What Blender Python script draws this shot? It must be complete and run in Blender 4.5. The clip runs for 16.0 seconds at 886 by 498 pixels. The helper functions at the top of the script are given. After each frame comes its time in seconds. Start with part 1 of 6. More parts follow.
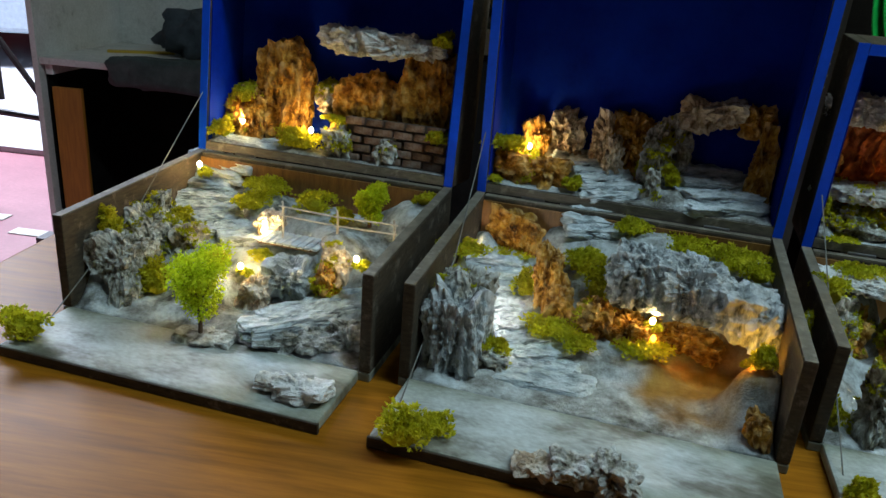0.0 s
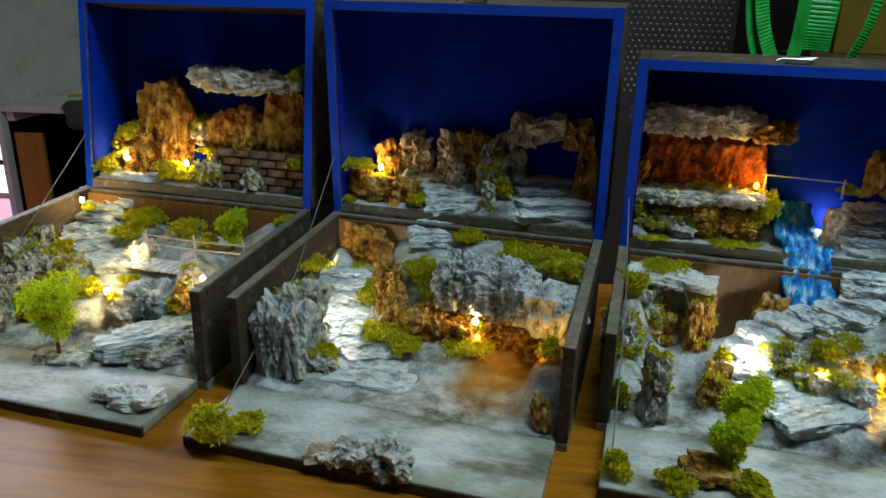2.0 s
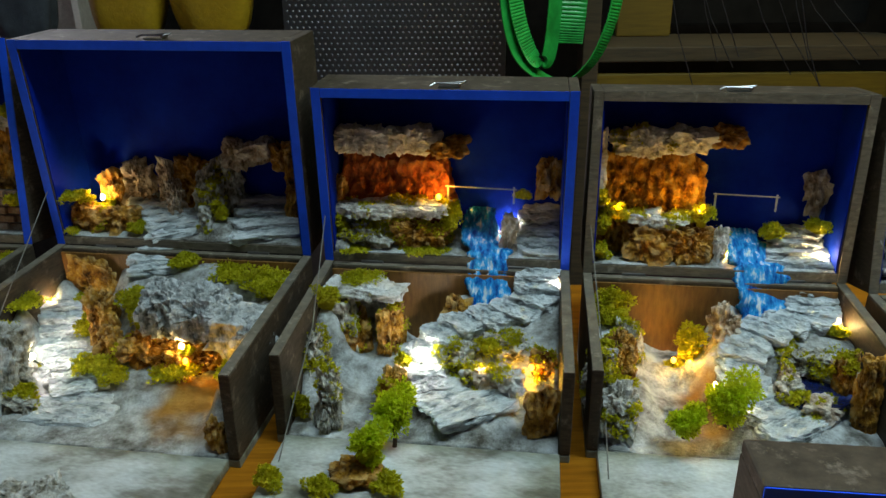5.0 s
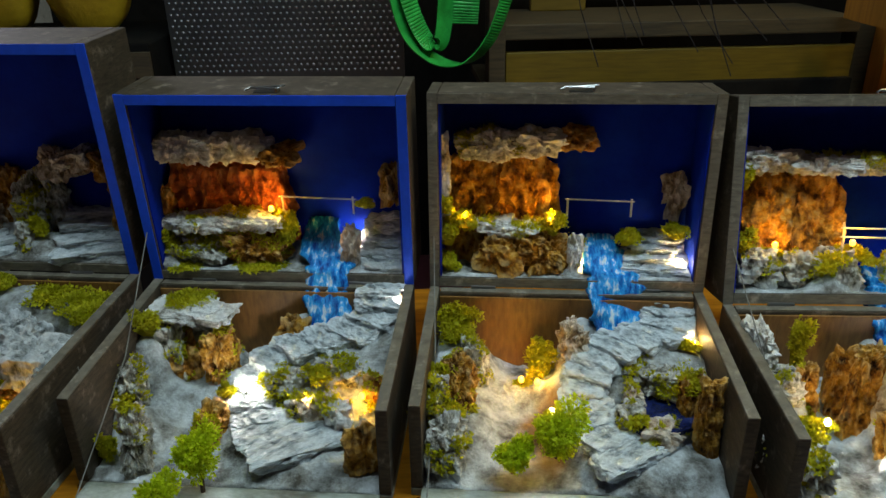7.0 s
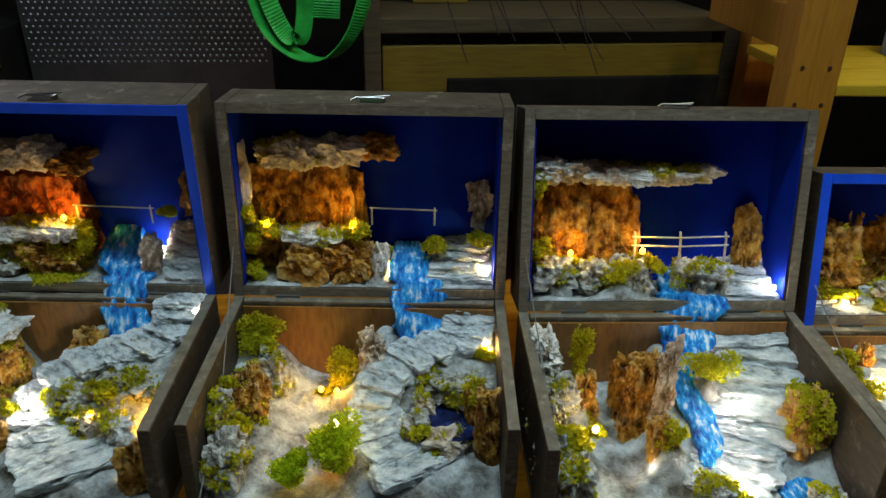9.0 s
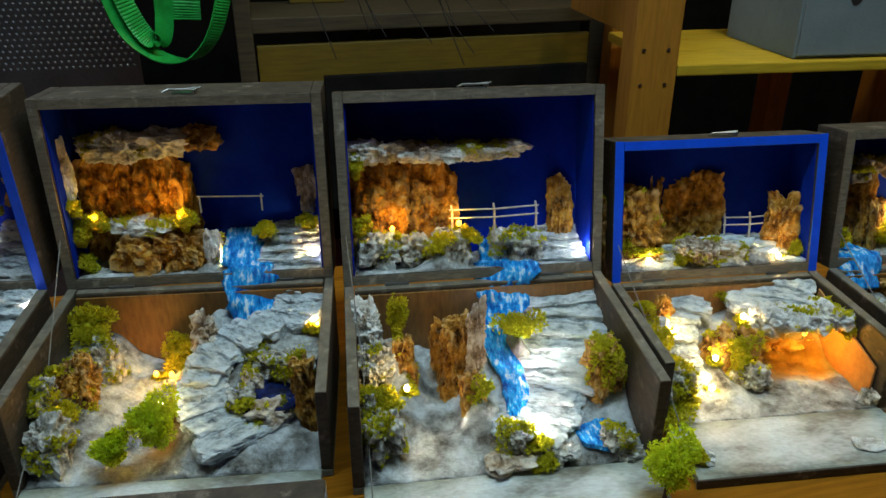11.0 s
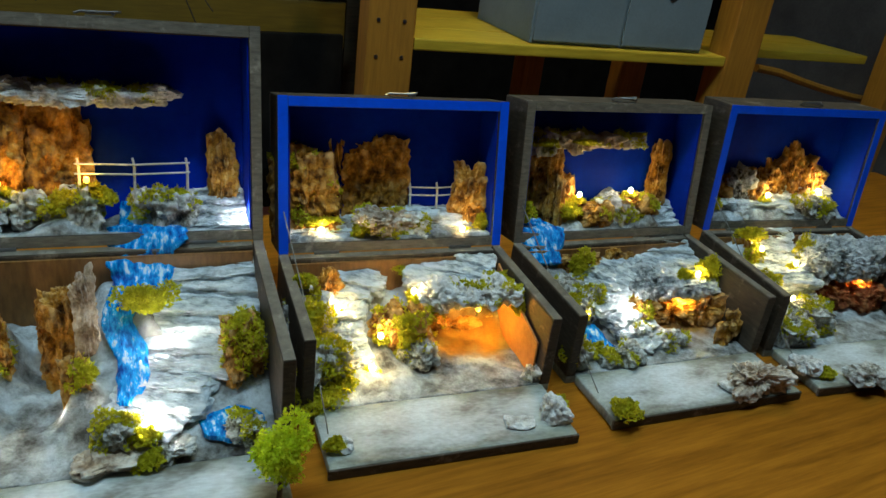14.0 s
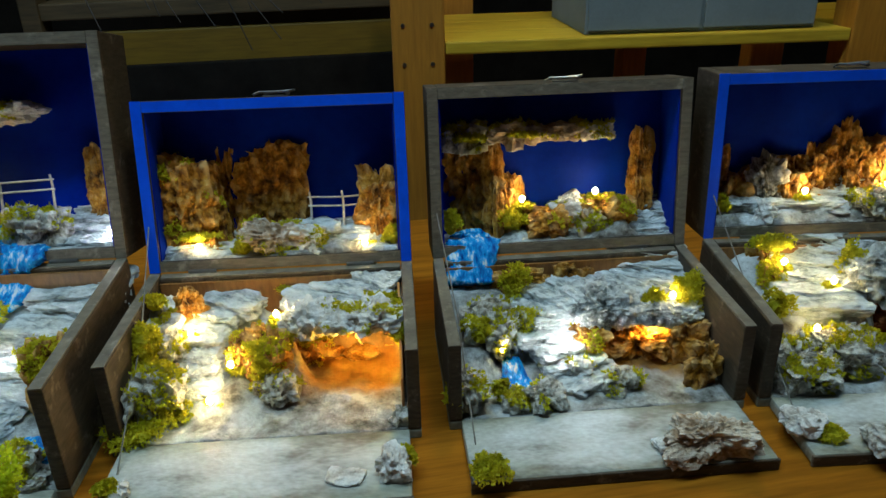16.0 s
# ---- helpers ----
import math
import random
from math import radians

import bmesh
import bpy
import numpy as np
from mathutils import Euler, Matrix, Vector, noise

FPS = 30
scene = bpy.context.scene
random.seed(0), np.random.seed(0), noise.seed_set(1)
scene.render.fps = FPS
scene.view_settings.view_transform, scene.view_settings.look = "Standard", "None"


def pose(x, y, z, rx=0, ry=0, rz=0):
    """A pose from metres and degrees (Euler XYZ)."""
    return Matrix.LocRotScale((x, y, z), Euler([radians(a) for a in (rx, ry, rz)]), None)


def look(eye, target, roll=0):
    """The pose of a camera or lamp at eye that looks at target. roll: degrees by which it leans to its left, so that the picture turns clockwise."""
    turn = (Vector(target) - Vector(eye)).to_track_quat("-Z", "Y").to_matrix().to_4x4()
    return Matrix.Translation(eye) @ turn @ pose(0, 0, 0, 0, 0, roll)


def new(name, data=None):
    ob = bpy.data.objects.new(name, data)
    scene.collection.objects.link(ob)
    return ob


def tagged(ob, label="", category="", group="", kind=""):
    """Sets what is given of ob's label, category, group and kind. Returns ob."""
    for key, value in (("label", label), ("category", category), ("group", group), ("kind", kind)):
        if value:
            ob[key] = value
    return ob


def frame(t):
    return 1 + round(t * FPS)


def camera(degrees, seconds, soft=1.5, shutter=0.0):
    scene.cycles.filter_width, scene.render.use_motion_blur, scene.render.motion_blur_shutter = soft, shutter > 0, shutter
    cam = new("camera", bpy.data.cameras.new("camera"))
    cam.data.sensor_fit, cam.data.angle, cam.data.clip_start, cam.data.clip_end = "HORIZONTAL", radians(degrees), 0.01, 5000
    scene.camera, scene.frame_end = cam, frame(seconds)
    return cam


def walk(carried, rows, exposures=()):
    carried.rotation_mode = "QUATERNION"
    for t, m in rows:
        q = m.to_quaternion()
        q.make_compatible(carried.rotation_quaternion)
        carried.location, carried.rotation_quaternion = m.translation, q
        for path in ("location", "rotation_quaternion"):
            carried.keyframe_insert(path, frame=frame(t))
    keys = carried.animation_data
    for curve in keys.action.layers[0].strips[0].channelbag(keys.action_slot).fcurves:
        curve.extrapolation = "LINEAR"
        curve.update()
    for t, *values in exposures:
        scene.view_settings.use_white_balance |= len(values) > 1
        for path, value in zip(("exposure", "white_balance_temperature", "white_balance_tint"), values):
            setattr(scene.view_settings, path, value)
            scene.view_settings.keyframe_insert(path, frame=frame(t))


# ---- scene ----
cam = camera(62.2, 16.0)
PATH = [
    (0, 0.0733, 0.0061, 1.0782, 68.79, -4.32, 8.07),
    (0.5, 0.1279, 0.0052, 1.0812, 69.39, -2.83, 7.32),
    (1, 0.1788, -0.0063, 1.0913, 71.01, -1.05, 8.64),
    (1.5, 0.2235, -0.0179, 1.0937, 70.52, -0.94, 7.72),
    (2, 0.2457, -0.0317, 1.1000, 70.50, -1.28, 7.63),
    (2.5, 0.2700, -0.0462, 1.1063, 70.53, -1.33, 7.01),
    (3, 0.3057, -0.0519, 1.1134, 70.69, -1.29, 6.14),
    (3.5, 0.3392, -0.0507, 1.1182, 70.62, -1.27, 5.13),
    (4, 0.3709, -0.0449, 1.1252, 70.41, -0.98, 4.01),
    (4.5, 0.4056, -0.0419, 1.1481, 69.34, -0.57, 2.27),
    (5, 0.4581, -0.0445, 1.1604, 68.45, 0.45, -0.68),
    (7.5, 0.6249, 0.0360, 1.1901, 64.92, 0.54, -4.04),
    (8, 0.6651, 0.0413, 1.1995, 64.20, 0.06, -5.12),
    (10.5, 0.7924, -0.0350, 1.2051, 64.85, -0.66, -12.11),
    (11, 0.8276, -0.0470, 1.2002, 64.62, 0.16, -13.56),
    (11.5, 0.8861, -0.0724, 1.2026, 65.65, 0.93, -15.40),
    (12, 0.9342, -0.0864, 1.2019, 66.62, -0.47, -19.57),
    (12.5, 0.9532, -0.0602, 1.1823, 65.57, -1.11, -22.40),
    (13, 0.9549, -0.0260, 1.1694, 63.92, -3.76, -24.98),
    (13.5, 0.9662, -0.0153, 1.1543, 63.66, -5.28, -27.36),
    (14, 0.9957, -0.0369, 1.1532, 64.62, -6.79, -25.87),
    (14.5, 1.0562, -0.0612, 1.1420, 64.73, -5.17, -19.22),
    (15, 1.1581, -0.0894, 1.1237, 64.86, -3.16, -14.67),
    (15.5, 1.2451, -0.0792, 1.1159, 66.34, -1.15, -11.80),
    (16, 1.3174, -0.0411, 1.1111, 65.95, 1.30, -10.50),
]
walk(cam, [(t, pose(x, y, z, rx, ry, rz)) for t, x, y, z, rx, ry, rz in PATH],
     [(0, 0.08, 6150, 13), (2, 0.10, 6400, 13), (5, 0.07, 6650, 14), (8, -0.07, 6650, 18), (10.5, -0.12, 6450, 16), (12.5, -0.22, 6000, 14), (16, -0.23, 5950, 13)])

# ---------- world and large lights ----------
world = bpy.data.worlds.new("world")
scene.world = world
world.use_nodes = True
world.node_tree.nodes["Background"].inputs["Color"].default_value = (0.55, 0.62, 0.75, 1)
world.node_tree.nodes["Background"].inputs["Strength"].default_value = 0.002
scene.view_settings.exposure = 0.0

TABLE = 0.75


def area_lamp(name, m, sx, sy, watts, colour):
    data = bpy.data.lights.new(name, "AREA")
    data.shape, data.size, data.size_y, data.energy, data.color = "RECTANGLE", sx, sy, watts, colour
    ob = new(name, data)
    ob.matrix_world = m
    return ob


# cool tube light on the ceiling, daylight of the street through the open front at the far left
area_lamp("ceiling_tube_light", look((1.1, 0.27, 2.62), (1.1, 0.42, 0.75)), 1.7, 0.15, 31.0, (0.70, 0.95, 1.0))
area_lamp("front_daylight", look((-1.72, -0.70, 1.45), (0.6, 0.65, 0.95)), 1.3, 1.2, 0.85, (0.72, 0.86, 1.0))
area_lamp("street_daylight", look((-4.2, 4.6, 3.6), (-3.0, 3.4, 0.0)), 3.0, 2.0, 700.0, (0.82, 0.88, 1.0))
area_lamp("store_room_bulb", look((1.75, 1.0, 2.3), (1.7, 1.2, 0.9)), 0.15, 0.15, 5.5, (1.0, 0.76, 0.22))


# ---------- materials ----------
def material(name, rough=0.6, metal=0.0):
    m = bpy.data.materials.new(name)
    m.use_nodes = True
    b = m.node_tree.nodes["Principled BSDF"]
    b.inputs["Roughness"].default_value, b.inputs["Metallic"].default_value = rough, metal
    return m, m.node_tree.nodes, m.node_tree.links, b


def noise_node(n, l, scale, detail=6.0, rough=0.6, coord="Object", stretch=(1, 1, 1)):
    tc, mp, nz = n.new("ShaderNodeTexCoord"), n.new("ShaderNodeMapping"), n.new("ShaderNodeTexNoise")
    mp.inputs["Scale"].default_value = stretch
    nz.inputs["Scale"].default_value, nz.inputs["Detail"].default_value, nz.inputs["Roughness"].default_value = scale, detail, rough
    l.new(tc.outputs[coord], mp.inputs[0])
    l.new(mp.outputs[0], nz.inputs["Vector"])
    return nz


def ramp_node(n, l, src, stops):
    r = n.new("ShaderNodeValToRGB")
    e = r.color_ramp.elements
    while len(e) < len(stops):
        e.new(0.5)
    for el, (p, c) in zip(e, stops):
        el.position, el.color = p, (*c, 1)
    l.new(src, r.inputs[0])
    return r


def mix_node(n, l, fac, a, b, mode="MIX"):
    x = n.new("ShaderNodeMix")
    x.data_type, x.blend_type = "RGBA", mode
    for src, key in ((fac, 0), (a, 6), (b, 7)):
        if isinstance(src, (int, float)):
            x.inputs[key].default_value = src
        elif isinstance(src, tuple):
            x.inputs[key].default_value = (*src, 1)
        else:
            l.new(src, x.inputs[key])
    return x.outputs[2]


def bump_node(n, l, b, height, strength, dist=0.002):
    x = n.new("ShaderNodeBump")
    x.inputs["Strength"].default_value, x.inputs["Distance"].default_value = strength, dist
    l.new(height, x.inputs["Height"])
    l.new(x.outputs[0], b.inputs["Normal"])


def mottled(name, stops, scale=40.0, fine=260.0, rough=0.8, bump=0.5, dist=0.002, stretch=(1, 1, 1), fine_amount=0.35, island=0.0, metal=0.0, brushed=None, shine=0.5):
    """Two scales of noise through a colour ramp, with relief."""
    m, n, l, b = material(name, rough, metal)
    big = noise_node(n, l, scale, 5.0, 0.65, stretch=stretch)
    small = noise_node(n, l, fine, 4.0, 0.7, stretch=stretch)
    r1 = ramp_node(n, l, big.outputs[0], stops)
    r2 = ramp_node(n, l, small.outputs[0], [(0.3, (0.35, 0.35, 0.35)), (0.7, (1.0, 1.0, 1.0))])
    c = mix_node(n, l, fine_amount, r1.outputs[0], r2.outputs[0], "MULTIPLY")
    if island:
        info = n.new("ShaderNodeObjectInfo")
        geo = n.new("ShaderNodeNewGeometry")
        add = n.new("ShaderNodeMath")
        add.operation = "ADD"
        l.new(info.outputs["Random"], add.inputs[0])
        l.new(geo.outputs["Random Per Island"], add.inputs[1])
        fr = n.new("ShaderNodeMath")
        fr.operation = "FRACT"
        l.new(add.outputs[0], fr.inputs[0])
        rr = ramp_node(n, l, fr.outputs[0], [(0.0, (1 - island,) * 3), (1.0, (1.0, 1.0, 1.0))])
        c = mix_node(n, l, 1.0, c, rr.outputs[0], "MULTIPLY")
    if brushed:
        geo2 = n.new("ShaderNodeNewGeometry")
        er = ramp_node(n, l, geo2.outputs["Pointiness"], [(0.51, (0, 0, 0)), (0.62, (0.85, 0.85, 0.85))])
        c = mix_node(n, l, er.outputs[0], c, brushed)
    b.inputs["Specular IOR Level"].default_value = shine
    l.new(c, b.inputs["Base Color"])
    s = n.new("ShaderNodeMath")
    s.operation = "ADD"
    l.new(big.outputs[0], s.inputs[0])
    l.new(small.outputs[0], s.inputs[1])
    bump_node(n, l, b, s.outputs[0], bump, dist)
    return m


def grained(name, dark, light, stretch, scale=30.0, rough=0.5, bump=0.25, wear=None):
    """Wood: stretched noise for the grain, a coarse one for tone, and worn patches if wanted."""
    m, n, l, b = material(name, rough)
    g = noise_node(n, l, scale, 8.0, 0.65, stretch=stretch)
    t = noise_node(n, l, 6.0, 3.0, 0.5)
    r = ramp_node(n, l, g.outputs[0], [(0.3, dark), (0.7, light)])
    r2 = ramp_node(n, l, t.outputs[0], [(0.3, (0.6, 0.6, 0.6)), (0.7, (1.0, 1.0, 1.0))])
    c = mix_node(n, l, 0.6, r.outputs[0], r2.outputs[0], "MULTIPLY")
    if wear:
        w = noise_node(n, l, 55.0, 6.0, 0.7)
        wr = ramp_node(n, l, w.outputs[0], [(0.56, (0, 0, 0)), (0.68, (1, 1, 1))])
        c = mix_node(n, l, wr.outputs[0], c, wear)
    l.new(c, b.inputs["Base Color"])
    bump_node(n, l, b, g.outputs[0], bump, 0.001)
    return m


M_TABLE = grained("table_wood", (0.19, 0.067, 0.004), (0.42, 0.160, 0.010), (1, 14, 14), 9.0, 0.42, 0.1)
M_TABLE.node_tree.nodes["Principled BSDF"].inputs["Specular IOR Level"].default_value = 0.08
M_BOX = grained("dark_stained_wood", (0.032, 0.025, 0.016), (0.088, 0.068, 0.046), (3, 3, 14), 24.0, 0.62, 0.3, (0.17, 0.14, 0.105))
M_BOX.node_tree.nodes["Principled BSDF"].inputs["Specular IOR Level"].default_value = 0.25
M_EDGE = grained("dusty_worn_wood", (0.085, 0.074, 0.052), (0.20, 0.178, 0.132), (3, 3, 14), 24.0, 0.7, 0.3, (0.27, 0.245, 0.19))
M_BOX_IN = grained("varnished_inner_wood", (0.15, 0.066, 0.013), (0.29, 0.138, 0.030), (12, 3, 3), 20.0, 0.5, 0.2)
M_BLUE = mottled("night_blue_paint", [(0.3, (0.001, 0.012, 0.23)), (0.7, (0.002, 0.026, 0.42))], 18.0, 160.0, 0.6, 0.12, 0.001, fine_amount=0.15, shine=0.05)
M_BLUE_RIM = mottled("bright_blue_paint", [(0.3, (0.002, 0.07, 0.72)), (0.7, (0.004, 0.10, 0.92))], 30.0, 200.0, 0.5, 0.15, 0.001, fine_amount=0.15, shine=0.25)
M_FLAP = mottled("dry_brushed_grey_paint", [(0.30, (0.11, 0.095, 0.065)), (0.42, (0.25, 0.25, 0.22)), (0.54, (0.50, 0.54, 0.53)), (0.70, (0.70, 0.76, 0.77))], 13.0, 210.0, 0.62, 0.35, 0.001, stretch=(1, 1.8, 1), fine_amount=0.32)
# darker olive tone towards the edges of flaps and floor boards, uneven by noise
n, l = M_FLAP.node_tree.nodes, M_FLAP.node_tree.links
place, apart, low, high, edge_gap = n.new("ShaderNodeTexCoord"), n.new("ShaderNodeSeparateXYZ"), n.new("ShaderNodeMath"), n.new("ShaderNodeMath"), n.new("ShaderNodeMath")
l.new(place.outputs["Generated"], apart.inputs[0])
low.operation, high.operation, edge_gap.operation = "PINGPONG", "PINGPONG", "MULTIPLY"
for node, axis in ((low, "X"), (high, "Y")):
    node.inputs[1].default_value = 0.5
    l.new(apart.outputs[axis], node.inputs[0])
l.new(low.outputs[0], edge_gap.inputs[0])
l.new(high.outputs[0], edge_gap.inputs[1])
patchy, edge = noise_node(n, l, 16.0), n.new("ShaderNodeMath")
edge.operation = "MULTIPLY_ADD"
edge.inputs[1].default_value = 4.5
l.new(edge_gap.outputs[0], edge.inputs[0])
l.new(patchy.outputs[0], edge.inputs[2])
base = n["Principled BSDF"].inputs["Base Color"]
edge_tone = ramp_node(n, l, edge.outputs[0], [(0.50, (0.52, 0.52, 0.42)), (0.85, (1.0, 1.0, 1.0))])
l.new(mix_node(n, l, 1.0, base.links[0].from_socket, edge_tone.outputs[0], "MULTIPLY"), base)
M_FLOOR_TILE = mottled("pink_floor", [(0.35, (0.30, 0.10, 0.13)), (0.65, (0.38, 0.14, 0.17))], 3.0, 60.0, 0.5, 0.05)
M_WHITE_BOARD = mottled("chipped_white_board", [(0.28, (0.24, 0.23, 0.18)), (0.40, (0.66, 0.66, 0.60)), (0.7, (0.80, 0.80, 0.75))], 9.0, 120.0, 0.7, 0.2)
M_WALL = mottled("old_plaster", [(0.3, (0.10, 0.10, 0.10)), (0.7, (0.22, 0.21, 0.2))], 3.0, 90.0, 0.9, 0.2)
M_PINE = grained("pine_plank", (0.46, 0.29, 0.012), (0.70, 0.48, 0.03), (1.2, 14, 14), 10.0, 0.5, 0.15)
M_OLD_BOARD = grained("old_yellow_board", (0.13, 0.082, 0.003), (0.22, 0.14, 0.006), (1.2, 14, 14), 10.0, 0.6, 0.2)
M_POST = grained("stained_pine_post", (0.34, 0.135, 0.009), (0.53, 0.23, 0.018), (14, 14, 1.2), 10.0, 0.55, 0.15)
M_DARK = mottled("dark_clutter_and_shade", [(0.3, (0.006, 0.0055, 0.005)), (0.7, (0.016, 0.015, 0.013))], 12.0, 90.0, 0.8, 0.2, shine=0.1)
M_STEEL, _n, _l, _b = material("bright_steel", 0.32, 1.0)
_b.inputs["Base Color"].default_value = (0.30, 0.30, 0.29, 1)


# ---------- mesh helpers ----------
def mesh_of(name, bm, mat, smooth=False):
    me = bpy.data.meshes.new(name)
    bmesh.ops.recalc_face_normals(bm, faces=bm.faces)
    bm.to_mesh(me)
    bm.free()
    for m in (mat if isinstance(mat, (list, tuple)) else [mat]):
        me.materials.append(m)
    if smooth:
        me.shade_smooth()
    return me


def part(name, bm, mat, parent=None, label="", m=None, smooth=False):
    ob = new(name, mesh_of(name, bm, mat, smooth))
    if parent is not None:
        ob.parent = parent
    if m is not None:
        ob.matrix_local = m
    if label:
        ob["label"] = label
    return ob


def thing(name, m, label, category, group="", kind=""):
    ob = new(name)
    ob.empty_display_size = 0.02
    ob.matrix_world = m
    return tagged(ob, label, category, group, kind)


def block(x0, y0, z0, x1, y1, z1, bevel=0.0012, bm=None):
    bm = bm or bmesh.new()
    r = bmesh.ops.create_cube(bm, size=1.0)
    bmesh.ops.scale(bm, vec=(x1 - x0, y1 - y0, z1 - z0), verts=r["verts"])
    bmesh.ops.translate(bm, vec=((x0 + x1) / 2, (y0 + y1) / 2, (z0 + z1) / 2), verts=r["verts"])
    if bevel:
        es = list({e for v in r["verts"] for e in v.link_edges})
        bmesh.ops.bevel(bm, geom=es, offset=bevel, segments=2, affect="EDGES", profile=0.6)
    return bm


def prism(pts, axis, a, b, bevel=0.0012):
    """A plate: an outline in the two other axes, pushed from a to b along the axis."""
    bm = bmesh.new()

    def at(p, h):
        q = list(p)
        q.insert(axis, h)
        return bm.verts.new(q)
    lo, hi = [at(p, a) for p in pts], [at(p, b) for p in pts]
    bm.faces.new(lo)
    bm.faces.new(hi[::-1])
    for i in range(len(pts)):
        j = (i + 1) % len(pts)
        bm.faces.new((lo[i], hi[i], hi[j], lo[j]))
    bmesh.ops.recalc_face_normals(bm, faces=bm.faces)
    if bevel:
        bmesh.ops.bevel(bm, geom=list(bm.edges), offset=bevel, segments=2, affect="EDGES", profile=0.6)
    return bm


def tube(points, radius, sides=6, bm=None, taper=1.0):
    bm = bm or bmesh.new()
    pts = [Vector(p) for p in points]
    rings = []
    for i, p in enumerate(pts):
        d = (pts[min(i + 1, len(pts) - 1)] - pts[max(i - 1, 0)]).normalized()
        u = d.orthogonal().normalized()
        v = d.cross(u)
        r = radius * (1 + (taper - 1) * i / max(1, len(pts) - 1))
        rings.append([bm.verts.new(p + r * (math.cos(2 * math.pi * k / sides) * u + math.sin(2 * math.pi * k / sides) * v)) for k in range(sides)])
    for a, b in zip(rings, rings[1:]):
        for k in range(sides):
            bm.faces.new((a[k], a[(k + 1) % sides], b[(k + 1) % sides], b[k]))
    bm.faces.new(rings[0][::-1])
    bm.faces.new(rings[-1])
    return bm


# ---------- the room ----------
def structure(name, bm, mat, label, category):
    return tagged(part(name, bm, mat), label, category, kind="structure")


structure("floor", block(-6, -3, -0.1, 5, 8, 0.0, 0), M_FLOOR_TILE, "worn pink floor of the workshop and street", "floor")
structure("wall_west", block(-2.0, -2.8, 0, -1.8, -1.6, 2.8, 0), M_WALL, "plain grey plaster wall", "wall")
structure("wall_west", block(-2.0, 0.2, 0, -1.8, 1.2, 2.8, 0), M_WALL, "plain grey plaster wall", "wall")
structure("wall_east", block(4.0, -3, 0, 4.2, 4.0, 2.8, 0), M_WALL, "plain grey plaster wall", "wall")
structure("wall_south", block(-2.8, -3, 0, 4.2, -2.8, 2.8, 0), M_WALL, "plain grey plaster wall", "wall")
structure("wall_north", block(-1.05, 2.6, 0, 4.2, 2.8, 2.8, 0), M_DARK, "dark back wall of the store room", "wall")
structure("ceiling", block(-3.0, -3, 2.8, 4.2, 2.8, 2.9, 0), M_WALL, "plain plaster ceiling", "ceiling")

# ---------- the table ----------
table = thing("table", pose(0, 0, 0), "long reddish-brown wooden table with a satin top", "table")
part("tabletop", block(-0.47, -0.62, TABLE - 0.03, 2.5, 0.86, TABLE, 0.004), M_TABLE, table)
for x in (-0.4, 2.42):
    for y in (-0.55, 0.78):
        part("leg", block(x - 0.03, y - 0.03, 0, x + 0.03, y + 0.03, TABLE - 0.03, 0.004), M_TABLE, table)

M_CORD = mottled("pale_cord", [(0.3, (0.14, 0.135, 0.12)), (0.7, (0.24, 0.24, 0.21))], 90.0, 400.0, 0.8, 0.2, 0.001)
T = 0.010   # thickness of the boards of the boxes


